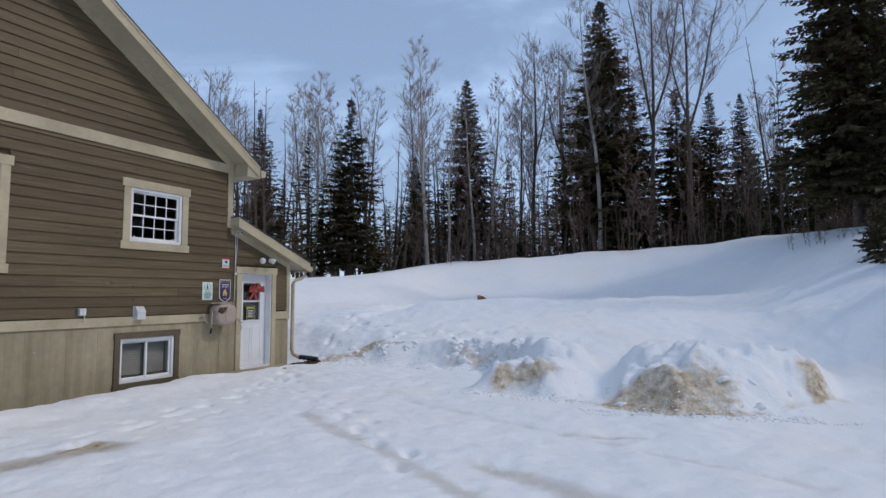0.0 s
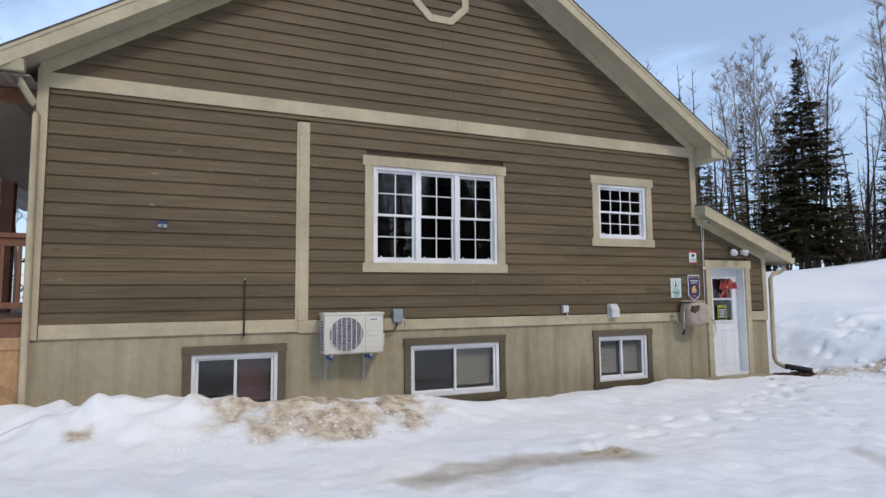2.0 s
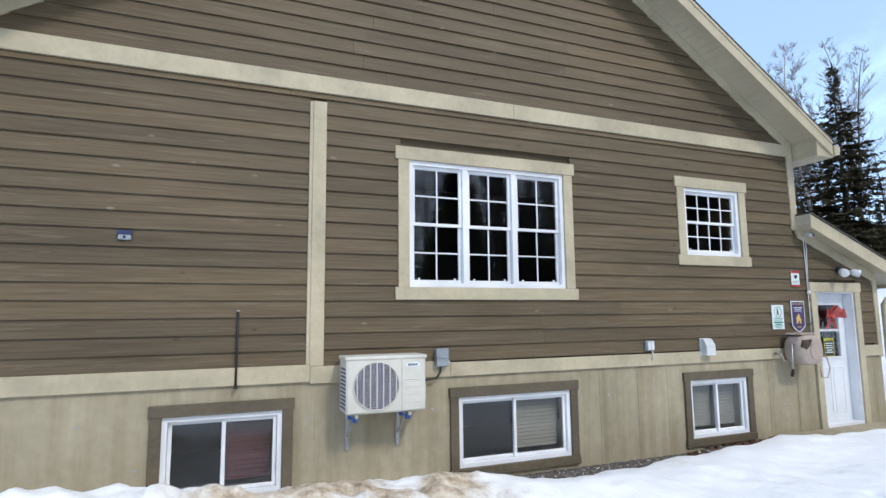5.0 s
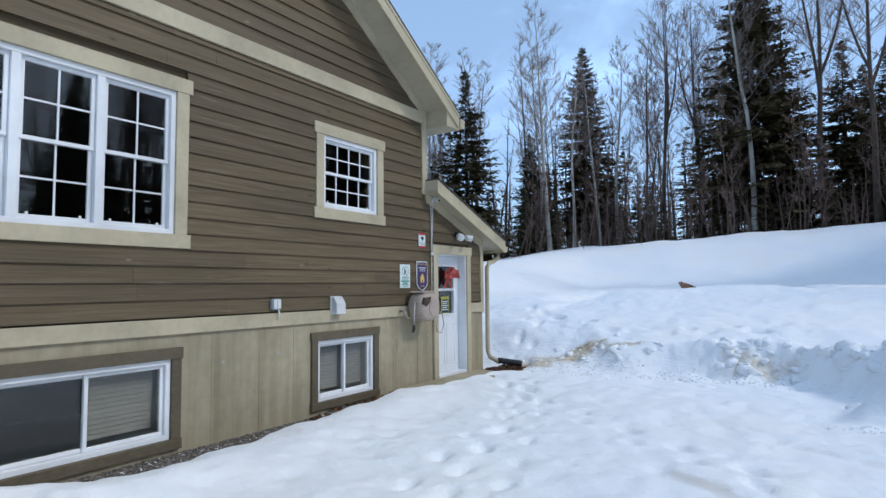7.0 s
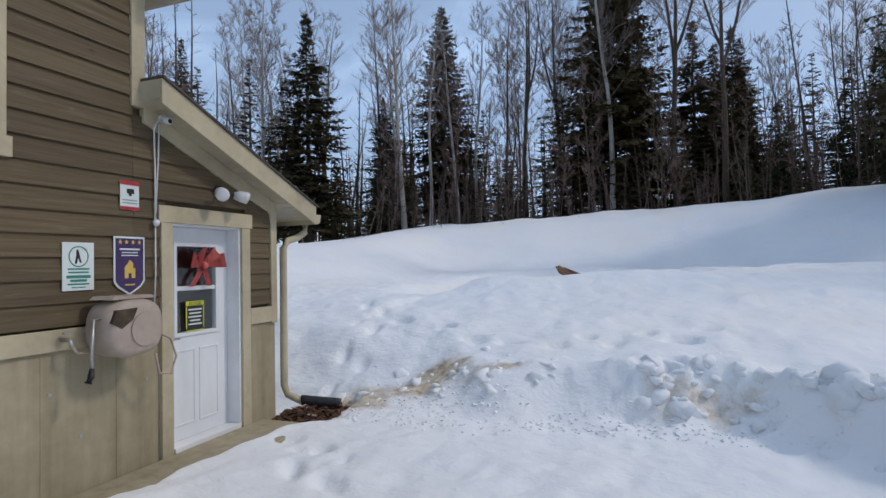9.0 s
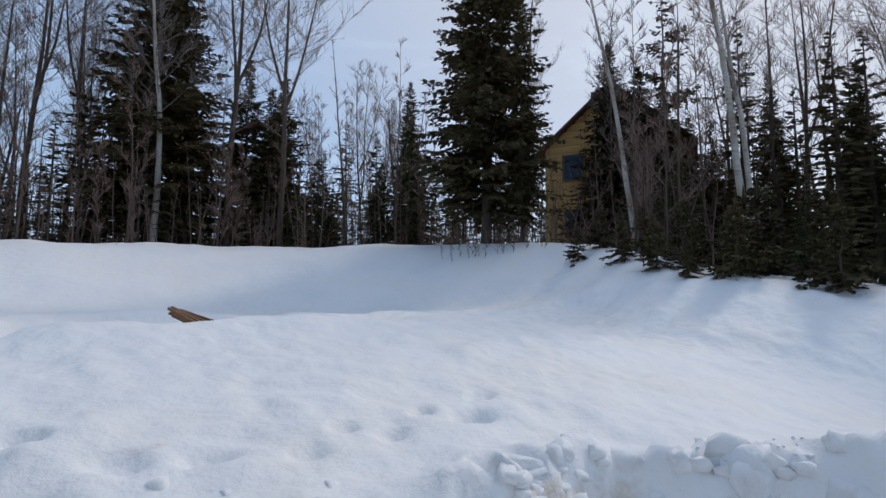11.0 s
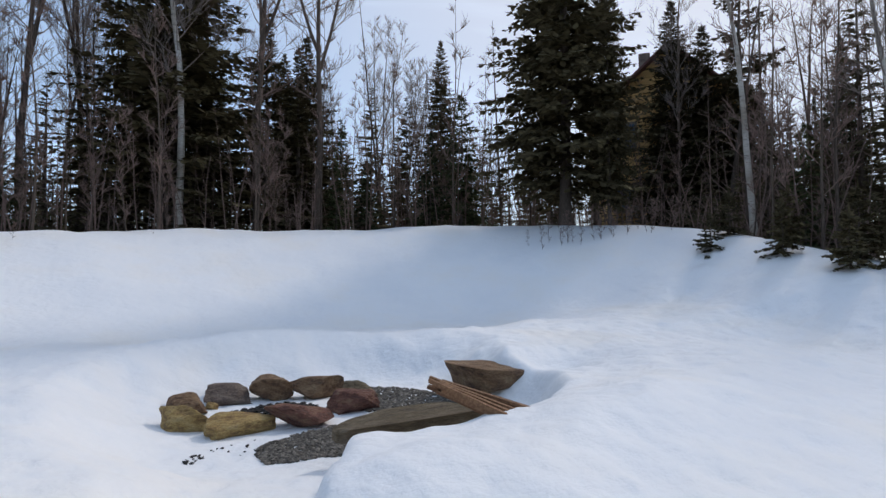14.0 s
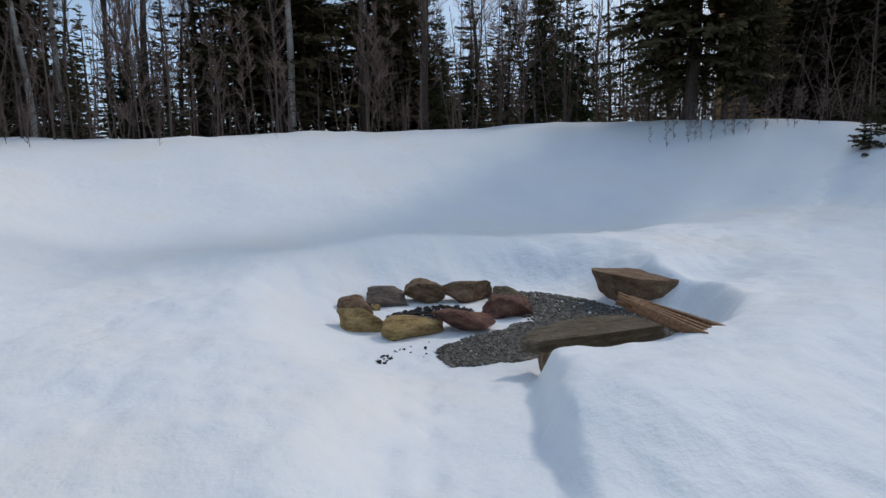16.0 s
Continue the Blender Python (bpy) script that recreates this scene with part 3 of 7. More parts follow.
    # bare strip at the foot of the wall
    nearer = 0.28 * step(y, 3.0, 5.5) * step(y, 8.9, 8.5)
    strip = step(x + 0.12 * rough_noise(x, y, 1.5, 85, 2), -6.78 - nearer, -7.02 - nearer) * step(y, 0.9, 1.6) * step(y, 9.9, 9.4)
    z = z * (1 - strip) + strip * np.where(y < 5, -0.13, -0.09)
    z = np.where((x < -7.7) & (y < 8.8) & (y > -3.3), -0.35, z)
    # fire pit hollow and the trodden way to it
    e = np.hypot((x + 5.1) / 2.35, (y - 17.35) / 2.42) + 0.09 * rough_noise(x, y, 1.2, 91, 2)
    sharp = step(y - 0.35 * (x + 5), 18.0, 16.2) * step(x, -6.6, -6.0)
    pit = 1 - step(e, 0.82, 1.52 - 0.42 * sharp)
    z = z * (1 - pit) + 0.66 * pit
    d, along = off_line(x, y, ((-8.6, 11.6), (-7.75, 13.2), (-7.15, 14.6), (-6.75, 16.3)))
    brink = np.interp(y, (11.6, 12.8, 13.4, 13.65, 13.95, 14.25, 15.1, 15.8), (-7.75, -7.25, -6.98, -6.86, -6.74, -6.62, -6.08, -5.8)) + 0.06 * rough_noise(x, y, 2.5, 95, 2)
    lane = step(x - brink, 0.10, -0.08) * (1 - step(brink - x + 0.25 * rough_noise(x, y, 0.8, 96, 2), 0.85, 1.7)) * step(along, 0.02, 0.3) * step(y, 17.0, 16.0)
    z = z * (1 - lane) + (np.interp(along, (0, 0.3, 0.6, 0.85, 1), (1.1, 1.08, 0.98, 0.80, 0.66)) + 0.015 * rough_noise(x, y, 3, 97, 2)) * lane
    # near crest that hides the pit from the yard, hollow round the boulder, small wells
    z = z + (0.21 * hump(x, y, -4.6, 13.9, 1.5, 0.7, 6) + 0.14 * hump(x, y, -2.2, 14.6, 1.6, 0.8, 10) + 0.18 * hump(x, y, -6.4, 13.7, 0.8, 0.7, 0)) * (1 - pit) * (1 - lane)
    z = z - 0.30 * hump(x, y, -2.1, 16.9, 0.62, 0.5, 30) * (1 - pit)
    z = z + 0.016 * rough_noise(x, y, 5.5, 99, 2) * inside * close
    face1 = np.exp(-((y - 7.35) / 0.30) ** 2) * step(x, -2.0, -1.6) * step(x, -0.2, -0.5)
    face2 = np.exp(-((y - foot - 0.36) / 0.36) ** 2) * step(x, 0.1, 0.5) * step(x, 3.2, 2.9)
    rim2 = np.exp(-((y - foot - 0.02) / 0.10) ** 2) * step(x, 0.1, 0.5) * step(x, 3.2, 2.9)
    dirt = 0.60 * face1 * step(x, -1.75, -1.35) + 0.40 * face2 + 0.50 * rim2 + 0.5 * hump(x, y, -0.85, 7.62, 0.42, 0.16) + 0.35 * hump(x, y, -1.5, 7.3, 0.16, 0.3)
    dirt = dirt + 0.55 * hump(x, y, 0.35, 6.95, 0.4, 0.22) + 0.5 * hump(x, y, 0.9, 7.0, 0.4, 0.25) + 0.9 * hump(x, y, 2.92, 7.85, 0.13, 0.34, 20) + 0.4 * hump(x, y, 3.15, 8.1, 0.35, 0.25) + 0.3 * hump(x, y, 1.3, 7.4, 0.3, 0.4)
    dirt = dirt + 0.66 * hump(x, y, -6.0, -0.3, 1.1, 0.55, 75) + 0.3 * hump(x, y, -6.3, 0.7, 0.7, 0.6) + 0.5 * hump(x, y, -6.2, -2.6, 0.2, 0.2) + 0.30 * hump(x, y, -6.2, 0.1, 0.8, 1.2) + 0.20 * hb * step(along_bank, 0.0, 0.3)
    dirt = dirt + 0.62 * hump(x, y, -5.15, 9.9, 0.35, 0.16, 20) + 0.55 * hump(x, y, -5.9, 10.2, 0.4, 0.3, 40) + 0.5 * hump(x, y, -6.5, 9.6, 0.6, 0.35, 30) + 0.45 * hump(x, y, -3.0, 9.7, 0.6, 0.2) + 0.45 * hump(x, y, -5.5, 10.9, 0.3, 0.1)
    dirt = dirt + 0.26 * hump(x, y, -6.6, 4.5, 0.5, 2.5) + 0.22 * hump(x, y, -8.0, 13.2, 0.8, 1.5) + 0.4 * hump(x, y, -0.15, 10.5, 0.5, 0.12, -10) + 0.35 * hump(x, y, -2.1, 7.0, 0.9, 0.2, 20)
    dirt = dirt + (1 - inside) * 0.42 * np.clip(rough_noise(x, y, 0.6, 103, 3), 0, 1)
    dirt = dirt + 1.1 * hump(x, y, -7.2, 9.2, 0.36, 0.5) + 0.14 * bank + 0.30 * hump(x, y, -6.0, 9.8, 0.9, 0.4, 20)
    dirt = dirt * np.clip(0.95 + 0.75 * rough_noise(x, y, 2.3, 111, 4), 0.2, 1.6)
    slush = np.zeros_like(x)
    for pts, w, k in ((((-4.1, 0.3), (-4.24, 0.92), (-4.18, 1.71), (-3.96, 2.4)), 0.34, 0.82), (((-2.6, 0.9), (-2.35, 1.1)), 0.24, 0.8), (((-3.2, 4.6), (-2.0, 3.9), (-1.0, 3.4), (0.4, 2.6)), 0.22, 0.6),
                      (((-2.6, 6.1), (-1.5, 5.6), (0.4, 5.0), (2.6, 4.2)), 0.16, 0.5), (((-0.2, 3.6), (1.0, 3.2), (2.4, 2.7)), 0.26, 0.65), (((0.2, 5.1), (1.0, 5.2)), 0.14, 0.6), (((-4.0, 1.2), (-3.3, -0.2)), 0.3, 0.5)):
        d, _ = off_line(x, y, pts)
        near = np.exp(-(d / w) ** 2)
        slush = np.maximum(slush, k * near)
        z = z - 0.02 * near
    dirt = dirt + 0.55 * hump(x, y, -4.2, 2.35, 0.16, 0.3) + 0.3 * slush
    for px, py, a, size, deep in PRINTS:
        near = np.nonzero((np.abs(x - px) < 0.5) & (np.abs(y - py) < 0.5))
        if len(near[0]):
            z[near] -= deep * np.exp(-(hump_print(x[near] - px, y[near] - py, a, size)))
    return z, dirt, slush


def hump_print(u, v, a, size):
    p, q = u * math.cos(a) + v * math.sin(a), -u * math.sin(a) + v * math.cos(a)
    return (np.hypot(p / size, q / (size * 0.55))) ** 4


def graded(lo, hi, fine, far_lo, far_hi):
    mid = list(np.arange(lo, hi, fine))
    up, down, s = [], [], fine
    v = hi
    while v < far_hi:
        up.append(v)
        s = min(s * 1.16, 60)
        v += s
    v, s = lo, fine
    while v > far_lo:
        s = min(s * 1.16, 60)
        v -= s
        down.append(v)
    return np.array(down[::-1] + mid + up)


gx, gy = graded(-10.0, 4.6, 0.045, -600, 600), graded(-3.2, 19.6, 0.05, -600, 700)
GX, GY = np.meshgrid(gx, gy)
GZ, GD, GS = terrain(GX, GY)
ground = new("ground", bpy.data.meshes.new("ground"))
nv, nx, ny = GX.size, len(gx), len(gy)
idx = np.arange(nv).reshape(ny, nx)
quads = np.stack((idx[:-1, :-1], idx[:-1, 1:], idx[1:, 1:], idx[1:, :-1]), -1).reshape(-1)
gm = ground.data
gm.vertices.add(nv)
gm.vertices.foreach_set("co", np.stack((GX, GY, GZ), -1).astype(np.float32).reshape(-1))
gm.loops.add(len(quads))
gm.loops.foreach_set("vertex_index", quads.astype(np.int32))
gm.polygons.add(len(quads) // 4)
gm.polygons.foreach_set("loop_start", np.arange(0, len(quads), 4, dtype=np.int32))
gm.update(calc_edges=True)
gm.shade_smooth()
for key, values in (("dirt", GD), ("slush", GS)):
    gm.attributes.new(key, "FLOAT", "POINT").data.foreach_set("value", values.astype(np.float32).reshape(-1))
gm.materials.append(SNOW)
tagged(ground, "old spring snow with dirty banks, footprints and slush", "snow", kind="structure")


def height(x, y):
    return float(terrain(np.array([[float(x)]]), np.array([[float(y)]]))[0][0, 0])


# ---- house ----
FX, YL, YR, YN = -7.53, -3.40, 7.20, 8.98     # front wall plane, its two corners, lean-to corner
PITCH, EAVE = 0.645, 4.36
YC = (YL + 7.12) / 2
RIDGE = EAVE + (YC - YL) * PITCH
DEEP = 12.0
house = thing("house", "brown lap-sided gable house with beige trim and concrete base", "house", at=(0, 0, 0))


def rake(y):
    return RIDGE - abs(y - YC) * PITCH


# openings of the front wall: y0, y1, z0, z1
W1, W2 = (0.82, 2.90, 2.05, 3.51), (4.92, 5.98, 2.54, 3.51)
B1, B2, B3 = (-1.61, -0.52, 0.03, 0.81), (1.40, 2.90, 0.03, 0.81), (4.83, 5.90, 0.05, 0.82)
DOOR = (7.50, 8.40, 0.0, 2.03)


def walled(y0, y1, z0, z1, holes, x0, x1):
    """A wall as boxes round its openings."""
    bm = bmesh.new()
    ys = sorted({y0, y1, *[v for h in holes for v in h[:2] if y0 < v < y1]})
    zs = sorted({z0, z1, *[v for h in holes for v in h[2:] if z0 < v < z1]})
    for a, b in zip(ys, ys[1:]):
        for c, d in zip(zs, zs[1:]):
            if not any(h[0] <= (a + b) / 2 <= h[1] and h[2] <= (c + d) / 2 <= h[3] for h in holes):
                box(bm, (x0, a, c), (x1, b, d))
    bmesh.ops.remove_doubles(bm, verts=bm.verts, dist=1e-5)
    return bm


BAND = 1.07
base_wall = part("foundation_wall", walled(YL, YN, -0.8, BAND, (B1, B2, B3, DOOR), FX - 0.25, FX), CONCRETE, house, "tan concrete foundation wall with drip streaks")
front = part("front_wall", walled(YL, YR, BAND, EAVE, (W1, W2), FX - 0.22, FX - 0.03), SIDING, house, "brown stained lap siding on the gable wall")
part("gable_wall", prism(bmesh.new(), ((YL, EAVE), (YR - 0.08, EAVE), (YC, RIDGE)), "x", FX - 0.22, FX - 0.03), SIDING, house)
part("side_wall", boxed((FX - DEEP, YR - 0.2, -0.8), (FX - 0.23, YR - 0.005, EAVE)), SIDING, house)
part("side_wall", boxed((FX - DEEP, YL, -0.8), (FX - 0.26, YL + 0.2, EAVE)), SIDING, house)
part("back_wall", boxed((FX - DEEP - 0.2, YL, -0.8), (FX - DEEP, YR, EAVE)), SIDING, house)
# floors and inner walls near black, so the rooms look unlit through the panes
part("attic_floor", boxed((FX - DEEP, YL + 0.21, EAVE - 0.2), (FX - 0.24, YR - 0.21, EAVE - 0.01)), UNLITBLACK, house)
part("main_floor", boxed((FX - DEEP, YL + 0.21, 1.0), (FX - 0.27, YR - 0.21, 1.3)), UNLITBLACK, house)
part("basement_floor", boxed((FX - DEEP, YL + 0.21, -0.8), (FX - 0.27, YR - 0.21, -0.7)), UNLITBLACK, house)
part("inner_wall", boxed((FX - 4.2, YL + 0.21, -0.69), (FX - 4.0, YR - 0.21, 0.99)), UNLITBLACK, house)
part("inner_wall", boxed((FX - 4.2, YL + 0.21, 1.31), (FX - 4.0, YR - 0.21, EAVE - 0.21)), UNLITBLACK, house)

# roof planes, fascia and soffits
OUT, SIDE = 0.46, 0.42
for sgn in (-1, 1):
    edge = YC + sgn * (YC - YL + SIDE + (0.9 if sgn < 0 else 0))
    z1 = rake(edge) + 0.10
    out = ((YC, RIDGE + 0.10), (edge, z1), (edge, z1 + 0.15), (YC, RIDGE + 0.25))
    roof = part("roof", prism(bmesh.new(), out, "x", FX - DEEP - 0.4, FX + OUT - 0.03), SOFFIT, house)
    top = ((YC, RIDGE + 0.254), (edge + sgn * 0.03, z1 + 0.154 - 0.02), (edge + sgn * 0.03, z1 + 0.174 - 0.02), (YC, RIDGE + 0.275))
    part("shingles", prism(bmesh.new(), top, "x", FX - DEEP - 0.4, FX + OUT + 0.02), SHINGLE, roof, "dark asphalt shingle edge")
    fas = ((YC, RIDGE + 0.03), (edge, z1 - 0.07), (edge, z1 + 0.15), (YC, RIDGE + 0.25))
    part("fascia", prism(bmesh.new(), fas, "x", FX + OUT - 0.028, FX + OUT), TRIM, roof)
    drip = ((YC, RIDGE + 0.20), (edge, z1 + 0.10), (edge, z1 + 0.152), (YC, RIDGE + 0.252))
    part("drip_edge", prism(bmesh.new(), drip, "x", FX + OUT + 0.001, FX + OUT + 0.012), TRIM, roof)
    fz = ((YC, RIDGE - 0.08), (YC + sgn * (YC - YL), EAVE - 0.08), (YC + sgn * (YC - YL), EAVE + 0.095), (YC, RIDGE + 0.095))
    part("rake_board", prism(bmesh.new(), fz, "x", FX - 0.02, FX + 0.032), TRIM, roof)
    for k in range(1, 60):
        y = YC + sgn * k * 0.105
        if abs(y - YC) > abs(edge - YC) - 0.1:
            break
        z = rake(y) + 0.097
        bm = bmesh.new()
        prism(bm, ((y, z), (y + sgn * 0.008, z - sgn * sgn * 0.012 * PITCH), (y + sgn * 0.008, z + 0.004), (y, z + 0.006)), "x", FX + 0.04, FX + OUT - 0.03)
        part("soffit_seam", bm, TRIM, roof)
# boxed eave return on the lean-to side
bm = bmesh.new()
prism(bm, ((7.22, 4.09), (7.58, 4.09), (7.60, 4.26), (7.24, 4.50)), "x", FX - 6, FX + OUT - 0.032)
part("eave_box", bm, TRIM, house)
bm = bmesh.new()
prism(bm, ((7.58, 4.12), (7.70, 4.14), (7.72, 4.27), (7.58, 4.28)), "x", FX - 6, FX + OUT + 0.0)
part("gutter", bm, TRIM, house)


# siding: one board after another, cut round openings and by the slope
def siding(parent, z0, z1, y0f, y1f, holes, seed, pitch=0.1645):
    rng = random.Random(seed)
    z = z0
    while z < z1 - 0.03:
        top = min(z + pitch + 0.022, z1)
        a0, b0 = y0f(z + 0.005), y1f(z + 0.005)
        a1, b1 = y0f(top), y1f(top)
        cuts = sorted({a0, b0, *[v for h in holes if h[2] < z + pitch * 0.9 and h[3] > z + pitch * 0.1 for v in h[:2]]})
        spans = [(p, q) for p, q in zip(cuts, cuts[1:]) if not any(h[0] <= (p + q) / 2 <= h[1] and h[2] < z + pitch * 0.9 and h[3] > z + pitch * 0.1 for h in holes)]
        for p, q in spans:
            ends = [p]
            while q - ends[-1] > 4.2:
                ends.append(min(q - 0.6, ends[-1] + rng.uniform(1.6, 4.0)))
            ends.append(q)
            for s, e in zip(ends, ends[1:]):
                s1 = a1 if s == a0 else s
                e1 = b1 if e == b0 else e
                if e1 - s1 < 0.02 or e - s < 0.03:
                    continue
                g = 0.0012
                s, e, s1, e1 = s + g, e - g, s1 + g, e1 - g
                w = rng.uniform(-0.0015, 0.0015)
                bx, tx = FX + 0.026 + w, FX + 0.003
                back_x = FX - 0.025
                v = [(bx, s, z), (bx, e, z), (tx, e1, top), (tx, s1, top), (back_x, s, z + 0.012), (back_x, e, z + 0.012), (back_x, e1, top), (back_x, s1, top)]
                raw("siding_board", v, [(0, 1, 2, 3), (4, 7, 6, 5), (0, 4, 5, 1), (3, 2, 6, 7), (0, 3, 7, 4), (1, 5, 6, 2)], SIDING, parent)
        z += pitch


def grow(h, l, r, b, t):
    return (h[0] - l, h[1] + r, h[2] - b, h[3] + t)


G1, G2 = grow(W1, 0.10, 0.12, 0.10, 0.10), grow(W2, 0.09, 0.09, 0.09, 0.09)
GD = grow(DOOR, 0.06, 0.09, 0, 0.10)


def roof_line(y):
    return 3.02 - (y - YR) * 0.385


siding(front, 1.224, 4.165, lambda z: YL + 0.11, lambda z: YR - 0.1, (G1, G2, (-0.30, -0.13, 0, 4.05)), 1, 0.169)
siding(front, 4.355, RIDGE - 0.12, lambda z: YC - (RIDGE - z) / PITCH + 0.06, lambda z: YC + (RIDGE - z) / PITCH - 0.06, (), 2)

# trim boards on the front
bm = bmesh.new()
box(bm, (FX - 0.01, YL + 0.02, 4.165), (FX + 0.034, 2.2, 4.355), 0.004)
part("frieze_board", bm, TRIM, house)
part("frieze_board", boxed((FX - 0.01, 2.203, 4.165), (FX + 0.033, YR - 0.02, 4.355), 0.004), TRIM, house)
part("skirt_board", boxed((FX - 0.01, YL + 0.11, BAND), (FX + 0.036, -0.262, 1.243), 0.004), TRIM, house)
part("skirt_board", boxed((FX - 0.01, -0.26, BAND - 0.02), (FX + 0.036, 1.3, 1.225), 0.004), TRIM, house)
part("skirt_board", boxed((FX - 0.01, 1.303, BAND - 0.02), (FX + 0.035, 7.36, 1.205), 0.004), TRIM, house)
part("skirt_board", boxed((FX - 0.01, 8.54, 1.02), (FX + 0.035, YN - 0.08, 1.19), 0.004), TRIM, house)
part("batten_board", boxed((FX - 0.01, -0.27, 1.226), (FX + 0.04, -0.125, 4.06), 0.005), TRIM, house)
part("batten_board", boxed((FX - 0.01, -0.305, 1.245), (FX + 0.036, -0.271, 4.055), 0.004), TRIM, house)
part("corner_board", boxed((FX - 0.12, YL - 0.02, BAND), (FX + 0.038, YL + 0.10, 4.4), 0.004), TRIM, house)
part("corner_board", boxed((FX - 0.12, YR - 0.12, 3.0), (FX + 0.036, YR + 0.012, 4.42), 0.004), TRIM, house)
part("corner_board", boxed((FX - 0.12, YN - 0.09, 1.0), (FX + 0.036, YN + 0.01, 2.36), 0.004), TRIM, house)
# octagon moulding under the ridge
bm = bmesh.new()
ring = [[bm.verts.new((x, 1.93 + r * math.cos(a), 6.42 + r * math.sin(a))) for a in (radians(22.5 + 45 * k) for k in range(8))] for x, r in ((FX + 0.04, 0.41), (FX + 0.04, 0.53), (FX - 0.01, 0.53), (FX - 0.01, 0.41))]
for a, b in zip(ring, ring[1:] + ring[:1]):
    for k in range(8):
        bm.faces.new((a[k], a[(k + 1) % 8], b[(k + 1) % 8], b[k]))
part("octagon_moulding", bm, TRIM, house)
# cast seams and tie marks in the foundation
for y in (-2.9, -2.0, -0.2, 0.75, 3.35, 3.95, 4.45, 6.35, 6.95):
    part("form_seam", boxed((FX - 0.01, y, -0.5), (FX + 0.004, y + 0.012, BAND - 0.03)), CONCRETE, base_wall)
rng = random.Random(4)
for k in range(26):
    y, z = -3.1 + 0.41 * k + rng.uniform(-0.1, 0.1), rng.choice((0.35, 0.75)) + rng.uniform(-0.05, 0.05)
    if not any(h[0] - 0.2 < y < h[1] + 0.2 for h in (B1, B2, B3, DOOR)):
        part("tie_mark", disc(bmesh.new(), (FX + 0.001, y, z), 0.014, 0.008, sides=8), GREYBOX, base_wall)


# ---- windows ----
def frame_of(bm, y0, y1, z0, z1, w, x0, x1, bevel=0.003):
    loops = []
    for x, g in ((x0, 0.0), (x1 - bevel, 0.0), (x1, bevel), (x1, w - bevel), (x1 - bevel, w), (x0, w)):
        loops.append([bm.verts.new((x, y, z)) for y, z in ((y0 + g, z0 + g), (y1 - g, z0 + g), (y1 - g, z1 - g), (y0 + g, z1 - g))])
    for p, q in zip(loops, loops[1:] + loops[:1]):
        for k in range(4):
            bm.faces.new((p[k], p[(k + 1) % 4], q[(k + 1) % 4], q[k]))
    return bm


def casing(h, mat, side, head, sill, win, ear=0.035):
    """Flat boards round an opening, each a piece of its own."""
    y0, y1, z0, z1 = h
    part("casing_board", boxed((FX - 0.015, y0 - side, z0), (FX + 0.034, y0, z1), 0.003), mat, win)
    part("casing_board", boxed((FX - 0.015, y1, z0), (FX + 0.034, y1 + side, z1), 0.003), mat, win)
    part("head_board", boxed((FX - 0.015, y0 - side - ear, z1), (FX + 0.040, y1 + side + ear, z1 + head), 0.003), mat, win)
    part("sill_board", boxed((FX - 0.015, y0 - side - ear, z0 - sill), (FX + 0.040, y1 + side + ear, z0), 0.003), mat, win)


def pane(y0, y1, z0, z1, x, parent):
    ob = part("pane", boxed((x - 0.004, y0, z0), (x, y1, z1)), GLASS, parent)
    ob.visible_shadow = False
    return ob


def hung_window(h, units, cols):
    """Sash windows side by side, each sash with thin glazing bars."""
    y0, y1, z0, z1 = h
    win = part("window", frame_of(bmesh.new(), y0, y1, z0, z1, 0.05, FX - 0.10, FX + 0.008), VINYL, house, "white sash window in beige casing")
    casing(h, TRIM, 0.13, 0.15, 0.14, win)
    wide = (y1 - y0 - 0.10) / units
    mid = (z0 + z1) / 2
    for u in range(units):
        a, b = y0 + 0.05 + u * wide, y0 + 0.05 + (u + 1) * wide
        if u:
            part("mullion", boxed((FX - 0.10, a - 0.035, z0 + 0.05), (FX + 0.004, a + 0.035, z1 - 0.05), 0.003), VINYL, win)
        a, b = a + (0.036 if u else 0), b - (0.036 if u < units - 1 else 0)
        for lo, hi, x in ((z0 + 0.052, mid + 0.02, FX - 0.055), (mid - 0.02, z1 - 0.052, FX - 0.030)):
            part("sash", frame_of(bmesh.new(), a, b, lo, hi, 0.036, x - 0.03, x), VINYL, win)
            pane(a + 0.03, b - 0.03, lo + 0.03, hi - 0.03, x - 0.014, win)
            bm = bmesh.new()
            for k in range(1, cols):
                y = a + 0.036 + (b - a - 0.072) * k / cols
                box(bm, (x - 0.020, y - 0.008, lo + 0.037), (x - 0.006, y + 0.008, hi - 0.037))
            z = (lo + hi) / 2
            box(bm, (x - 0.0195, a + 0.037, z - 0.008), (x - 0.0065, b - 0.037, z + 0.008))
            part("glazing_bar", bm, VINYL, win)
        for y in (a + 0.08, b - 0.10):
            part("sash_lock", boxed((FX - 0.056, y, z0 + 0.088), (FX - 0.049, y + 0.02, z0 + 0.11)), VINYL, win)
    return win


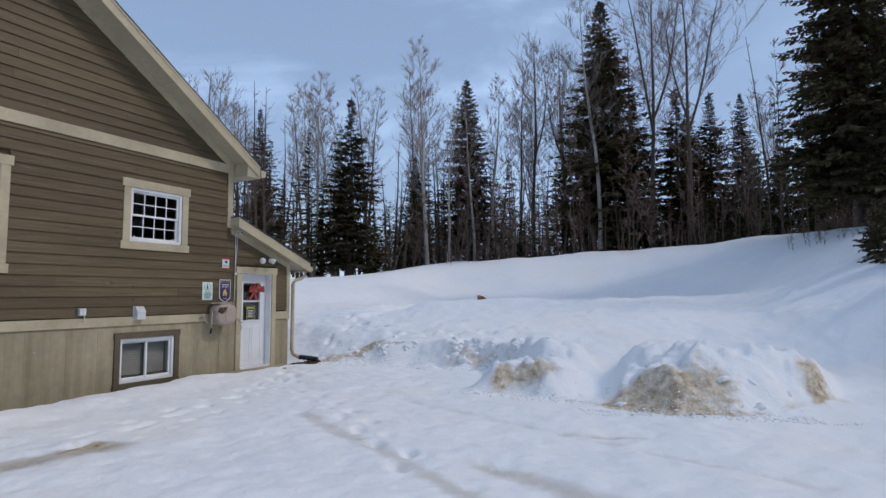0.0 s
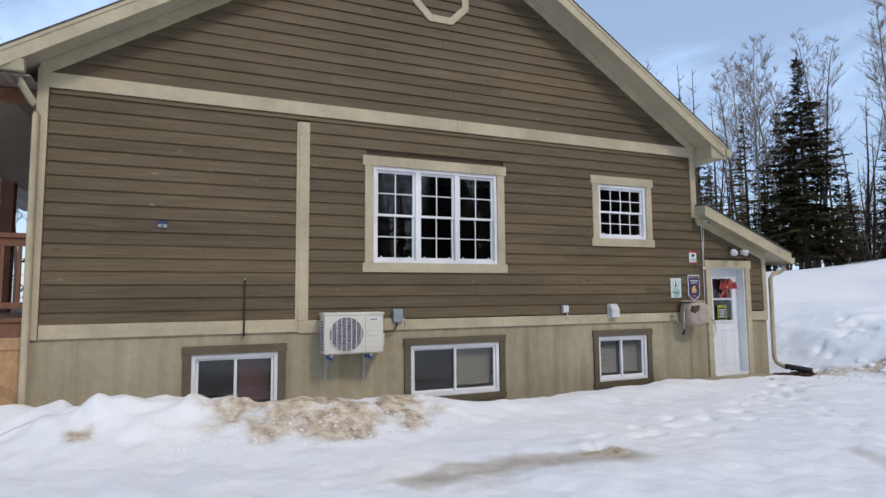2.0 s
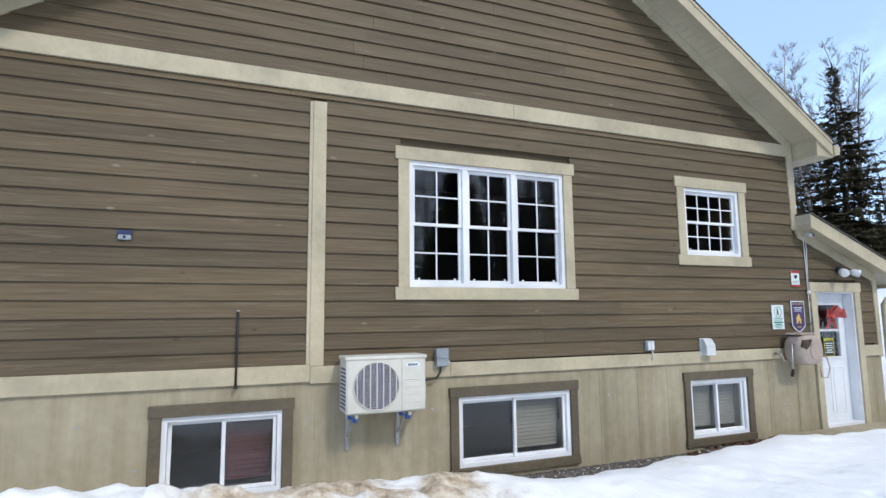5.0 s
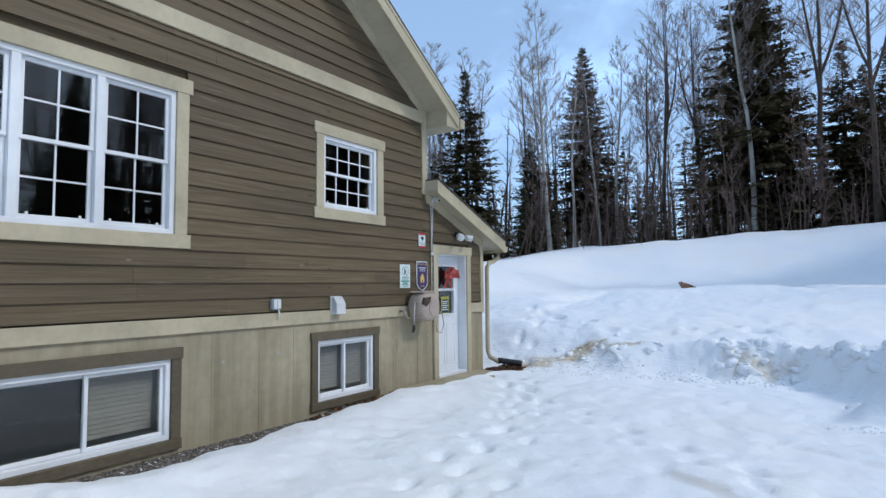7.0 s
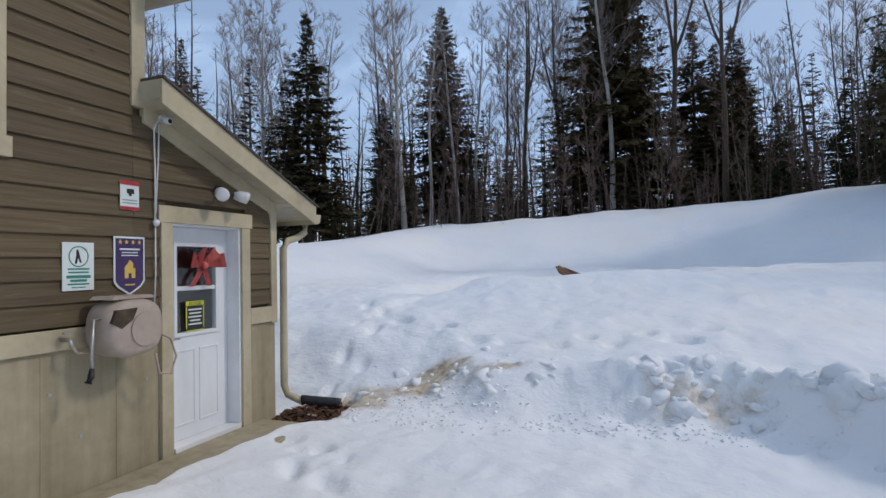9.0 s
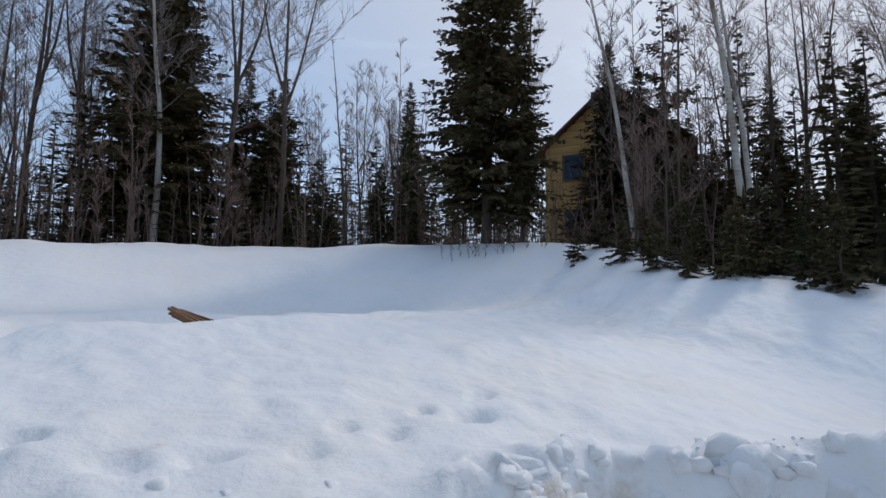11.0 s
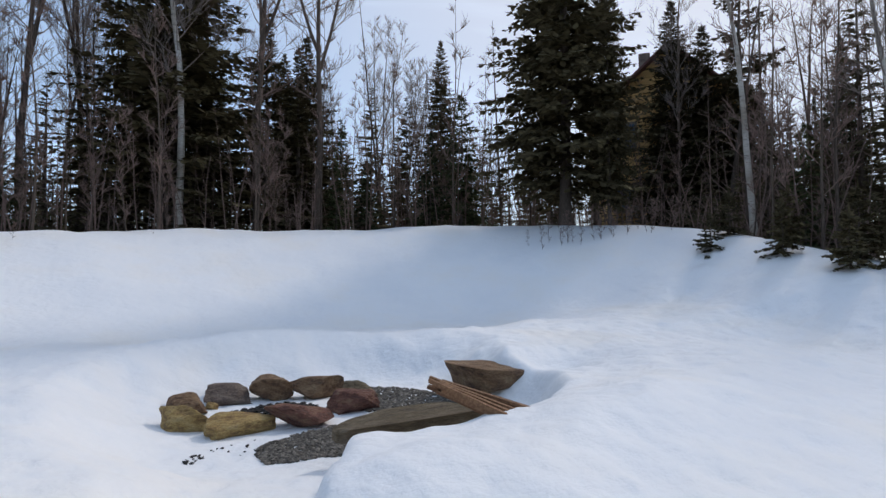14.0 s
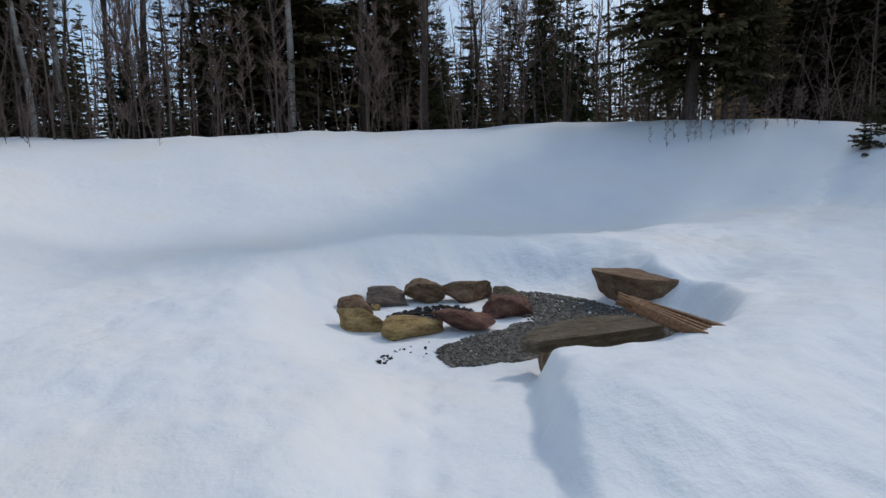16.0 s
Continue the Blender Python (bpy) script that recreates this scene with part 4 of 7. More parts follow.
def slider(h, blind_left, blind_right):
    """A basement sliding window in brown casing."""
    y0, y1, z0, z1 = h
    win = part("window", frame_of(bmesh.new(), y0, y1, z0, z1, 0.05, FX - 0.10, FX + 0.004), VINYL, house, "white sliding basement window in brown casing")
    casing(h, BROWN_TRIM, 0.10, 0.11, 0.10, win, 0.012)
    mid = (y0 + y1) / 2
    for a, b, x, cloth in ((y0 + 0.052, mid + 0.02, FX - 0.06, blind_left), (mid - 0.02, y1 - 0.052, FX - 0.03, blind_right)):
        part("sash", frame_of(bmesh.new(), a, b, z0 + 0.052, z1 - 0.052, 0.035, x - 0.028, x), VINYL, win)
        pane(a + 0.03, b - 0.03, z0 + 0.08, z1 - 0.08, x - 0.012, win)
        if cloth:
            bm = bmesh.new()
            n = 14
            for k in range(n):
                z = z0 + 0.12 + (z1 - z0 - 0.16) * k / n
                box(bm, (FX - 0.16 - 0.006 * (k % 2), a + 0.05, z), (FX - 0.15, b - 0.05, z + (z1 - z0 - 0.16) / n - 0.004))
            part("blind", bm, cloth, win)
    return win


hung_window(W1, 3, 2)
hung_window(W2, 1, 4)
slider(B1, None, MAROON)
slider(B2, None, BLIND)
slider(B3, BLIND, BLIND)

# ---- lean-to entrance ----
bm = bmesh.new()
prism(bm, ((YR, 1.0), (GD[0] + 0.02, 1.0), (GD[0] + 0.02, 2.1), (DOOR[1] + 0.05, 2.1), (DOOR[1] + 0.05, 1.0), (YN, 1.0), (YN, roof_line(YN)), (YR, roof_line(YR))), "x", FX - 0.2, FX - 0.03)
lean = part("lean_to_wall", bm, SIDING, house)
siding(lean, 1.224, 3.0, lambda z: YR - 0.1, lambda z: min(YN - 0.09, YR + max(0.0, (3.02 - z) / 0.385)), (GD, (7.0, 7.9, 2.99, 4)), 3, 0.169)
part("lean_to_side", boxed((FX - 4, YN - 0.15, -0.6), (FX - 0.255, YN - 0.004, 2.4)), SIDING, house)
part("lean_to_back", boxed((FX - 4.2, YR - 0.1, -0.6), (FX - 4, YN, 2.4)), SIDING, house)
LO = 0.28
e0, e1 = YR - 0.04, 9.43
la, lb = (e0, roof_line(e0) + 0.02), (e1, roof_line(e1) + 0.02)
lroof = part("lean_to_roof", prism(bmesh.new(), (la, lb, (lb[0], lb[1] + 0.16), (la[0], la[1] + 0.16)), "x", FX - 4.3, FX + LO - 0.03), SOFFIT, house)
part("shingles", prism(bmesh.new(), ((la[0], la[1] + 0.164), (lb[0] + 0.03, lb[1] + 0.152), (lb[0] + 0.03, lb[1] + 0.170), (la[0], la[1] + 0.185)), "x", FX - 4.3, FX + LO + 0.02), SHINGLE, lroof, "dark asphalt shingle edge")
part("fascia", prism(bmesh.new(), ((la[0], la[1] - 0.05), (lb[0], lb[1] - 0.05), (lb[0], lb[1] + 0.16), (la[0], la[1] + 0.16)), "x", FX + LO - 0.028, FX + LO), TRIM, lroof)
part("rake_board", prism(bmesh.new(), ((YR, roof_line(YR) - 0.14), (YN, roof_line(YN) - 0.14), (YN, roof_line(YN) + 0.015), (YR, roof_line(YR) + 0.015)), "x", FX - 0.02, FX + 0.03), TRIM, lroof)
for k in range(21):
    y = YR + 0.1 + k * 0.105
    z = roof_line(y) + 0.016
    part("soffit_seam", prism(bmesh.new(), ((y, z), (y + 0.01, z - 0.004), (y + 0.01, z + 0.004), (y, z + 0.006)), "x", FX + 0.035, FX + LO - 0.03), TRIM, lroof)
# gutter with its end, and downspout
bm = prism(bmesh.new(), ((e1, 2.13), (e1 + 0.09, 2.15), (e1 + 0.12, 2.25), (e1 + 0.10, 2.25), (e1, 2.25)), "x", FX - 4.3, FX + LO - 0.01)
part("gutter", bm, TRIM, house)


def downspout(points):
    return tube(bmesh.new(), points, 0.042, 8)


part("downspout", downspout(((FX + 0.10, 9.47, 2.14), (FX + 0.10, 9.45, 2.04), (FX + 0.08, 9.32, 1.97), (FX + 0.075, 9.14, 1.93), (FX + 0.07, 9.06, 1.84), (FX + 0.07, 9.05, 0.28), (FX + 0.10, 9.07, 0.17), (FX + 0.28, 9.12, 0.08))), TRIM, house, "beige metal downspout", True)
part("downspout", downspout(((FX + 0.32, YL - 0.12, 4.24), (FX + 0.30, YL - 0.11, 4.08), (FX + 0.14, YL - 0.03, 3.92), (FX + 0.085, YL + 0.0, 3.78), (FX + 0.085, YL + 0.0, 0.36), (FX + 0.12, YL + 0.02, 0.24), (FX + 0.28, YL + 0.06, 0.14))), TRIM, house, "beige metal downspout", True)
ext = new("drain_hose", mesh_of("drain_hose", tube(bmesh.new(), [(FX + 0.26 + 0.05 * k, 9.12 + 0.02 * k, 0.10 - 0.006 * k + (0.012 if k % 2 else 0)) for k in range(9)], [0.05 if k % 2 else 0.06 for k in range(9)], 10), BLACK, True))
tagged(ext, "black corrugated drain hose at the downspout's foot", "hose")

# door with casing
bm = bmesh.new()
box(bm, (FX - 0.02, 7.37, -0.03), (FX + 0.04, 7.495, 2.04), 0.003)
box(bm, (FX - 0.02, 8.405, -0.03), (FX + 0.04, 8.53, 2.04), 0.003)
box(bm, (FX - 0.02, 7.34, 2.041), (FX + 0.046, 8.56, 2.19), 0.003)
part("door_casing", bm, TRIM, house)
bm = bmesh.new()
box(bm, (FX - 0.22, 7.496, 0.0), (FX + 0.012, 7.52, 2.02))
box(bm, (FX - 0.22, 8.38, 0.0), (FX + 0.012, 8.404, 2.02))
box(bm, (FX - 0.22, 7.496, 2.021), (FX + 0.012, 8.404, 2.04))
box(bm, (FX - 0.22, 7.521, -0.02), (FX + 0.03, 8.379, 0.02))
part("door_frame", bm, VINYL, house)
SX = FX - 0.14
bm = walled(7.522, 8.378, 0.022, 2.018, ((7.70, 8.20, 1.02, 1.42), (7.70, 8.20, 1.46, 1.84)), SX - 0.04, SX)
door = part("door", bm, DOORWHITE, house, "white half-glazed entrance door, shut")
for a, b, c, d in ((7.66, 7.93, 0.15, 0.86), (7.98, 8.24, 0.15, 0.86)):
    part("panel_moulding", frame_of(bmesh.new(), a, b, c, d, 0.02, SX - 0.001, SX + 0.008), DOORWHITE, door)
part("lite_frame", frame_of(bmesh.new(), 7.665, 8.235, 0.985, 1.875, 0.035, SX - 0.001, SX + 0.016), DOORWHITE, door)
pane(7.69, 8.21, 1.01, 1.85, SX - 0.015, door)
# dark sheet added behind the door pane for the unlit inside
part("inner_dark_backing", boxed((SX - 0.30, 7.55, 0.9), (SX - 0.28, 8.35, 2.0)), UNLITBLACK, door)
bm = tube(bmesh.new(), ((SX, 7.59, 0.98), (SX + 0.05, 7.59, 0.98), (SX + 0.055, 7.68, 0.98)), 0.011, 8)
disc(bm, (SX + 0.005, 7.59, 0.98), 0.028, 0.012)
part("door_handle", bm, STEEL, door, "steel lever handle", True)
sill = new("door_step", mesh_of("door_step", boxed((FX + 0.02, 6.35, -0.35), (FX + 0.68, 8.72, -0.02), 0.015), CONCRETE))
tagged(sill, "pale concrete door step slab edged with snow", "step")

# porch at the far corner
porch = thing("porch", "cedar-skirted porch with red-brown railing", "porch")
PX = FX - 0.12
part("deck_board", boxed((FX - DEEP, YL - 3.2, 1.28), (PX + 0.03, YL - 0.03, 1.33), 0.004), REDWOOD, porch)
part("deck_beam", boxed((PX - 0.05, YL - 3.2, 1.10), (PX, YL - 0.03, 1.278), 0.004), REDWOOD, porch)
part("deck_beam", boxed((PX - 0.05, YL - 3.2, 0.95), (PX + 0.006, YL - 0.03, 1.097), 0.004), CEDAR, porch)
for k in range(44):
    off = -4.6 + k * 0.185
    a = YL - 3.2 + off
    bm = bmesh.new()
    prism(bm, ((a, 1.6), (a + 0.19, 1.6), (a + 0.19 + 2.6, -0.1), (a + 2.6, -0.1)), "x", PX - 0.03, PX - 0.008)
    for co, no in (((0, YL - 0.03, 0), (0, 1, 0)), ((0, 0, 0.948), (0, 0, 1)), ((0, YL - 3.2, 0), (0, -1, 0)), ((0, 0, 0.0), (0, 0, -1))):
        res = bmesh.ops.bisect_plane(bm, geom=bm.verts[:] + bm.edges[:] + bm.faces[:], plane_co=co, plane_no=no, clear_outer=True)
        cut = [e for e in res["geom_cut"] if isinstance(e, bmesh.types.BMEdge)]
        if cut:
            bmesh.ops.edgenet_fill(bm, edges=cut)
    if len(bm.verts) > 3:
        part("skirt_plank", bm, CEDAR, porch)
    else:
        bm.free()
# near-black sheet added as the shade behind the skirt planks
part("skirt_shade_sheet", boxed((PX - 0.2, YL - 3.2, 0.0), (PX - 0.05, YL - 0.03, 0.94)), UNLITBLACK, porch)
part("handrail", boxed((PX - 0.10, YL - 3.2, 2.30), (PX + 0.0, YL - 0.03, 2.36), 0.005), REDWOOD, porch)
part("handrail", boxed((PX - 0.07, YL - 3.2, 2.20), (PX - 0.03, YL - 0.03, 2.297), 0.005), REDWOOD, porch)
part("bottom_rail", boxed((PX - 0.07, YL - 3.2, 1.44), (PX - 0.03, YL - 0.03, 1.52), 0.005), REDWOOD, porch)
for k in range(18):
    y = YL - 0.16 - k * 0.17
    part("baluster", boxed((PX - 0.07, y - 0.02, 1.522), (PX - 0.03, y + 0.02, 2.198), 0.003), REDWOOD, porch)
part("post", boxed((FX - 4.12, YL - 1.48, 1.332), (FX - 3.94, YL - 1.28, 4.155), 0.006), REDWOOD, porch)
part("beam", boxed((FX - DEEP, YL - 1.46, 3.96), (FX - 0.3, YL - 1.30, 4.157), 0.006), REDWOOD, porch)
part("post", boxed((PX - 0.14, YL - 3.2, 1.332), (PX, YL - 3.06, 3.98), 0.005), REDWOOD, porch)
part("beam", boxed((PX - 0.14, YL - 3.2, 3.985), (PX, YL - 0.03, 4.15), 0.005), REDWOOD, porch)
for k in range(32):
    part("ceiling_board", boxed((FX - DEEP, YL - 3.2 + 0.0995 * k, 4.16), (FX + 0.34, YL - 3.104 + 0.0995 * k, 4.19), 0.003), CEILWOOD, porch)
bm = prism(bmesh.new(), ((FX + 0.34, 4.20), (FX + 0.42, 4.20), (FX + 0.46, 4.32), (FX + 0.44, 4.34), (FX + 0.34, 4.34)), "y", YL - 3.2, YL - 0.06)
part("gutter", bm, TRIM, porch)


# ---- trees ----
class Wood:
    """Collects tapered limbs and blades as plain lists."""

    def __init__(self):
        self.v, self.f = [], []

    def limb(self, pts, radii, sides):
        start = len(self.v)
        for k, p in enumerate(pts):
            a, b = pts[max(k - 1, 0)], pts[min(k + 1, len(pts) - 1)]
            way = (b - a).normalized()
            side = way.cross(Vector((0.3, 0.2, 1)) if abs(way.z) < 0.85 else Vector((1, 0.3, 0))).normalized()
            up = side.cross(way)
            for j in range(sides):
                t = 2 * math.pi * j / sides
                self.v.append(p + radii[k] * (math.cos(t) * side + math.sin(t) * up))
        for k in range(len(pts) - 1):
            for j in range(sides):
                i, n = start + k * sides + j, start + k * sides + (j + 1) % sides
                self.f.append((i, n, n + sides, i + sides))

    def blade(self, a, b, side):
        i = len(self.v)
        m = (a + b) * 0.5
        self.v += [a, m + side, b, m - side]
        self.f.append((i, i + 1, i + 2, i + 3))


def bent(rng, start, way, length, n, wander, lift):
    pts, d = [start], way.normalized()
    for _ in range(n):
        d = (d + Vector((rng.gauss(0, wander), rng.gauss(0, wander), rng.gauss(0, wander) + lift))).normalized()
        pts.append(pts[-1] + d * (length / n))
    return pts


def bare_tree(name, seed, tall, girth, first, limbs, reach, bark, twigs, label, lean=(0, 0), forks=0, rise=0.9, category="tree", feather=4):
    """A leafless tree: tapered trunk, limbs, branches and fine twigs."""
    rng = random.Random(seed)
    tree = thing(name, label, category)
    trunk, crown = Wood(), Wood()
    pts = bent(rng, Vector((0, 0, -0.3)), Vector((lean[0], lean[1], 1)), tall, 12, 0.035, 0.06)
    trunk.limb(pts, [girth * (1.25 if k == 0 else 1 - 0.93 * k / 12) for k in range(13)], 7)

    def along(path, u):
        q = u * (len(path) - 1)
        k = min(int(q), len(path) - 2)
        return path[k].lerp(path[k + 1], q - k)
    stems = [(pts, tall, girth)]
    for k in range(forks):
        u = rng.uniform(0.3, 0.5)
        a = rng.uniform(0, 6.28)
        fork = bent(rng, along(pts, u), Vector((math.cos(a) * 0.45, math.sin(a) * 0.45, 1)), tall * (0.98 - u), 9, 0.05, 0.12)
        trunk.limb(fork, [girth * 0.62 * (1 - u) * 1.4 * (1 - 0.92 * j / 9) for j in range(10)], 6)
        stems.append((fork, tall * (1 - u), girth * 0.6))
    for path, long, thick in stems:
        base = first if path is pts else 0.12
        count = int(limbs * (1 if path is pts else 0.6))
        for k in range(count):
            u = base + (0.985 - base) * (k + rng.random()) / count
            a = k * 2.4 + rng.uniform(-0.6, 0.6)
            size = reach * (1.05 - u) ** 0.75 * rng.uniform(0.6, 1.15) * (0.75 + 0.5 * min(1, (u - base) * 4))
            one = bent(rng, along(path, u), Vector((math.cos(a), math.sin(a), rise * rng.uniform(0.6, 1.3))), size, 4, 0.10, 0.10)
            w = max(0.010, thick * 0.27 * (1.02 - u))
            crown.limb(one, [w, w * 0.75, w * 0.5, w * 0.33, 0.006], 4)
            for j in range(int(4 + size * 2.0)):
                t = rng.uniform(0.18, 1.0)
                b = rng.uniform(0, 6.28)
                way = (one[-1] - one[0]).normalized() + Vector((math.cos(b), math.sin(b), rng.uniform(-0.2, 0.9))) * 0.75
                two = bent(rng, along(one, t), way, size * rng.uniform(0.25, 0.5), 2, 0.12, 0.1)
                crown.limb(two, [max(0.009, w * 0.35), 0.009, 0.005], 3)
                for _ in range(feather):
                    c = rng.uniform(0, 6.28)
                    q = (two[-1] - two[0]).normalized() + Vector((math.cos(c), math.sin(c), rng.uniform(-0.2, 0.8))) * 0.6
                    tip = bent(rng, along(two, rng.uniform(0.2, 0.95)), q, rng.uniform(0.25, 0.6) * min(1.2, 0.4 + size * 0.3), 1, 0.1, 0)
                    crown.limb(tip, [0.0065, 0.0035], 3)
    raw("trunk", trunk.v, trunk.f, bark, tree, smooth=True)
    raw("crown", crown.v, crown.f, twigs, tree)
    return tree


def spruce(name, seed, tall, wide, first, sparse, mat, label, spire=0.0, category="tree"):
    """A conifer: straight trunk and drooping boughs set with many short sprays."""
    rng = random.Random(seed)
    tree = thing(name, label, category)
    trunk, crown = Wood(), Wood()
    n = 10
    pts = [Vector((rng.gauss(0, 0.02), rng.gauss(0, 0.02), -0.3 + (tall + 0.3) * k / n)) for k in range(n + 1)]
    girth = 0.011 * tall + 0.02
    trunk.limb(pts, [girth * (1.03 - k / n) for k in range(n + 1)], 7)
    z = first
    while z < tall - 0.12:
        u = (z - first) / (tall - first)
        body = wide * (1 - u) ** 0.82 * (1 - 0.25 * max(0, 0.12 - u) / 0.12)
        if spire and u > 1 - spire:
            body = wide * (0.06 + 0.35 * (1 - u))
        for k in range(max(4, int((7 if tall > 5 else 6) * sparse))):
            a = rng.uniform(0, 6.28)
            size = max(0.14, body * rng.uniform(0.62, 1.2))
            tilt = 0.55 * u - 0.18 + rng.uniform(-0.12, 0.12)
            out = Vector((math.cos(a), math.sin(a), tilt)).normalized()
            p0 = Vector((0, 0, z + rng.uniform(-0.1, 0.1)))
            bough = []
            m = 5
            for j in range(m + 1):
                t = j / m
                bough.append(p0 + out * size * t + Vector((0, 0, -0.24 * size * t * (1 - 0.55 * t) * (1 - 0.6 * u))))
            crown.limb(bough[::2] + [bough[-1]], [0.02 * (1 - u) + 0.006] * 2 + [0.006, 0.003], 3)
            across = Vector((-math.sin(a), math.cos(a), 0))
            gap = 0.15 if tall > 5 else 0.075
            steps = max(2, int(size / gap))
            for j in range(steps):
                t = 0.12 + 0.88 * (j + rng.random()) / steps
                q = t * m
                i = min(int(q), m - 1)
                p = bough[i].lerp(bough[i + 1], q - i)
                span = (0.10 + 0.34 * size * (1 - t) ** 0.7 * 0.6) * rng.uniform(0.7, 1.25)
                span = min(span, 0.55)
                for sgn in (-1, 1):
                    d = (out * 0.75 + across * sgn + Vector((0, 0, rng.uniform(-0.45, 0.12)))).normalized()
                    tip = p + d * span
                    flat = d.cross(Vector((0, 0, 1))).normalized()
                    crown.blade(p, tip, (flat * rng.uniform(0.5, 1) + Vector((0, 0, rng.uniform(-0.6, 0.6)))) * (0.038 + 0.20 * span))
                    if rng.random() < 0.75:
                        hang = (d * 0.6 + Vector((rng.uniform(-0.4, 0.4), rng.uniform(-0.4, 0.4), rng.uniform(-0.9, 0.3)))).normalized()
                        q2 = p.lerp(tip, rng.uniform(0.3, 0.8))
                        crown.blade(q2, q2 + hang * span * 0.6, Vector((rng.uniform(-1, 1), rng.uniform(-1, 1), rng.uniform(-0.5, 0.5))).normalized() * (0.03 + 0.14 * span))
            crown.blade(bough[-2], bough[-1] + out * 0.12, across * 0.04)
        z += (0.235 if tall > 5 else 0.14) * rng.uniform(0.75, 1.25) / max(0.6, sparse) * (0.75 + 0.5 * (1 - u))
    top = Vector((0, 0, tall))
    crown.blade(top - Vector((0, 0, 0.5)), top + Vector((0, 0, 0.25)), Vector((0.05, 0, 0)))
    crown.blade(top - Vector((0, 0, 0.5)), top + Vector((0, 0, 0.2)), Vector((0, 0.05, 0)))
    raw("trunk", trunk.v, trunk.f, SPRUCEBARK, tree, smooth=True)
    raw("crown", crown.v, crown.f, mat, tree)
    return tree


def planted(first, x, y, size=1.0, turn=None, used=None, rng=random.Random(77), squeeze=1.0):
    """Sets a model down; the first use moves the model itself, later uses copy it."""
    turn = rng.uniform(0, 360) if turn is None else turn
    m = pose(x, y, height(x, y) - 0.05, 0, 0, turn) @ Matrix.Diagonal((size * squeeze, size * squeeze, size, 1))
    if first not in used:
        used.add(first)
        first.matrix_basis = m
        return first
    ob = copy_thing(first, Matrix())
    ob.matrix_basis = m
    return ob


USED = set()
S_TALL = spruce("spruce_tree", 1, 15.0, 2.8, 1.4, 1.15, NEEDLES, "tall dark green spruce at the snow's edge")
S_SPIRE = spruce("spruce_tree", 2, 12.0, 2.7, 1.0, 1.1, NEEDLES, "dark green spruce with a thin bare spire", spire=0.22)
S_BROAD = spruce("spruce_tree", 3, 11.5, 2.9, 0.8, 1.3, LIGHTNEEDLES, "broad dark green spruce with dense drooping boughs")
S_THIN = spruce("spruce_tree", 4, 11.0, 2.6, 2.2, 0.62, NEEDLES, "sparse spruce with gaps between ragged boughs")
S_SMALL = spruce("young_fir", 5, 6.0, 1.8, 0.4, 1.0, LIGHTNEEDLES, "young green fir among bare stems")
S_BUSH = spruce("fir_sapling", 6, 1.7, 0.75, 0.12, 1.0, NEEDLES, "small fir sapling half buried in snow")

# model, x, y, height wanted over the model's own
for model, spots in ((S_TALL, ((-15.6, 36.9, 0.95, 1.3), (-5.4, 36.6, 1.16, 1.45), (6.5, 25.8, 1.12, 1.12), (7.2, 24.4, 0.70, 0.6), (15.2, 27.7, 0.76, 1.3), (16.5, 27.0, 0.70, 1.4), (18.0, 25.2, 0.52, 1.4), (8.6, 38.0, 0.75), (-34.0, 34.0, 1.0), (3.0, 50.0, 0.9))),
                     (S_SPIRE, ((-18.8, 26.6, 0.93, 1.2), (-1.0, 38.4, 0.92, 1.3), (1.0, 38.6, 0.87, 1.25), (-0.2, 36.0, 0.72, 1.3), (-4.0, 39.5, 0.95, 1.4), (-27.0, 36.0, 0.95), (13.7, 20.8, 0.5), (16.8, 25.8, 0.78, 1.3))),
                     (S_BROAD, ((22.0, 23.5, 0.92, 0.8), (17.2, 17.3, 0.72, 0.8), (18.0, 12.5, 0.9, 1.2), (9.5, 13.2, 0.20), (-18.1, 33.4, 0.7), (18.5, 14.0, 0.7), (13.6, 10.5, 0.7))),
                     (S_THIN, ((15.6, 24.6, 1.25), (19.2, 21.5, 0.62), (20.0, 30.0, 0.9))),
                     (S_SMALL, ((5.3, 30.8, 0.98), (9.7, 19.3, 0.62), (3.5, 40.1, 1.05), (4.2, 31.6, 0.7), (-19.4, 30.0, 0.7), (-16.6, 29.6, 0.55), (-10.8, 33.4, 0.6), (0.6, 33.2, 0.5), (11.4, 16.2, 0.42), (2.2, 33.8, 0.55), (-21.8, 27.5, 0.6), (15.0, 26.6, 0.8), (16.4, 25.6, 0.75), (17.6, 24.2, 0.75)))):
    for x, y, size, *slim in spots:
        planted(model, x, y, size, used=USED, squeeze=slim[0] if slim else 1.0)
for x, y, size in ((5.9, 19.8, 0.5), (5.8, 17.9, 0.6), (5.25, 16.3, 0.6), (5.9, 15.8, 0.5), (5.55, 14.4, 0.75), (6.1, 12.65, 0.8), (6.6, 14.9, 0.9), (6.9, 16.8, 0.8), (7.4, 18.6, 0.7), (7.2, 13.4, 1.0), (7.9, 15.4, 1.1), (5.0, 15.2, 0.4), (6.9, 19.9, 0.6)):
    planted(S_BUSH, x, y, size * 1.25, used=USED)

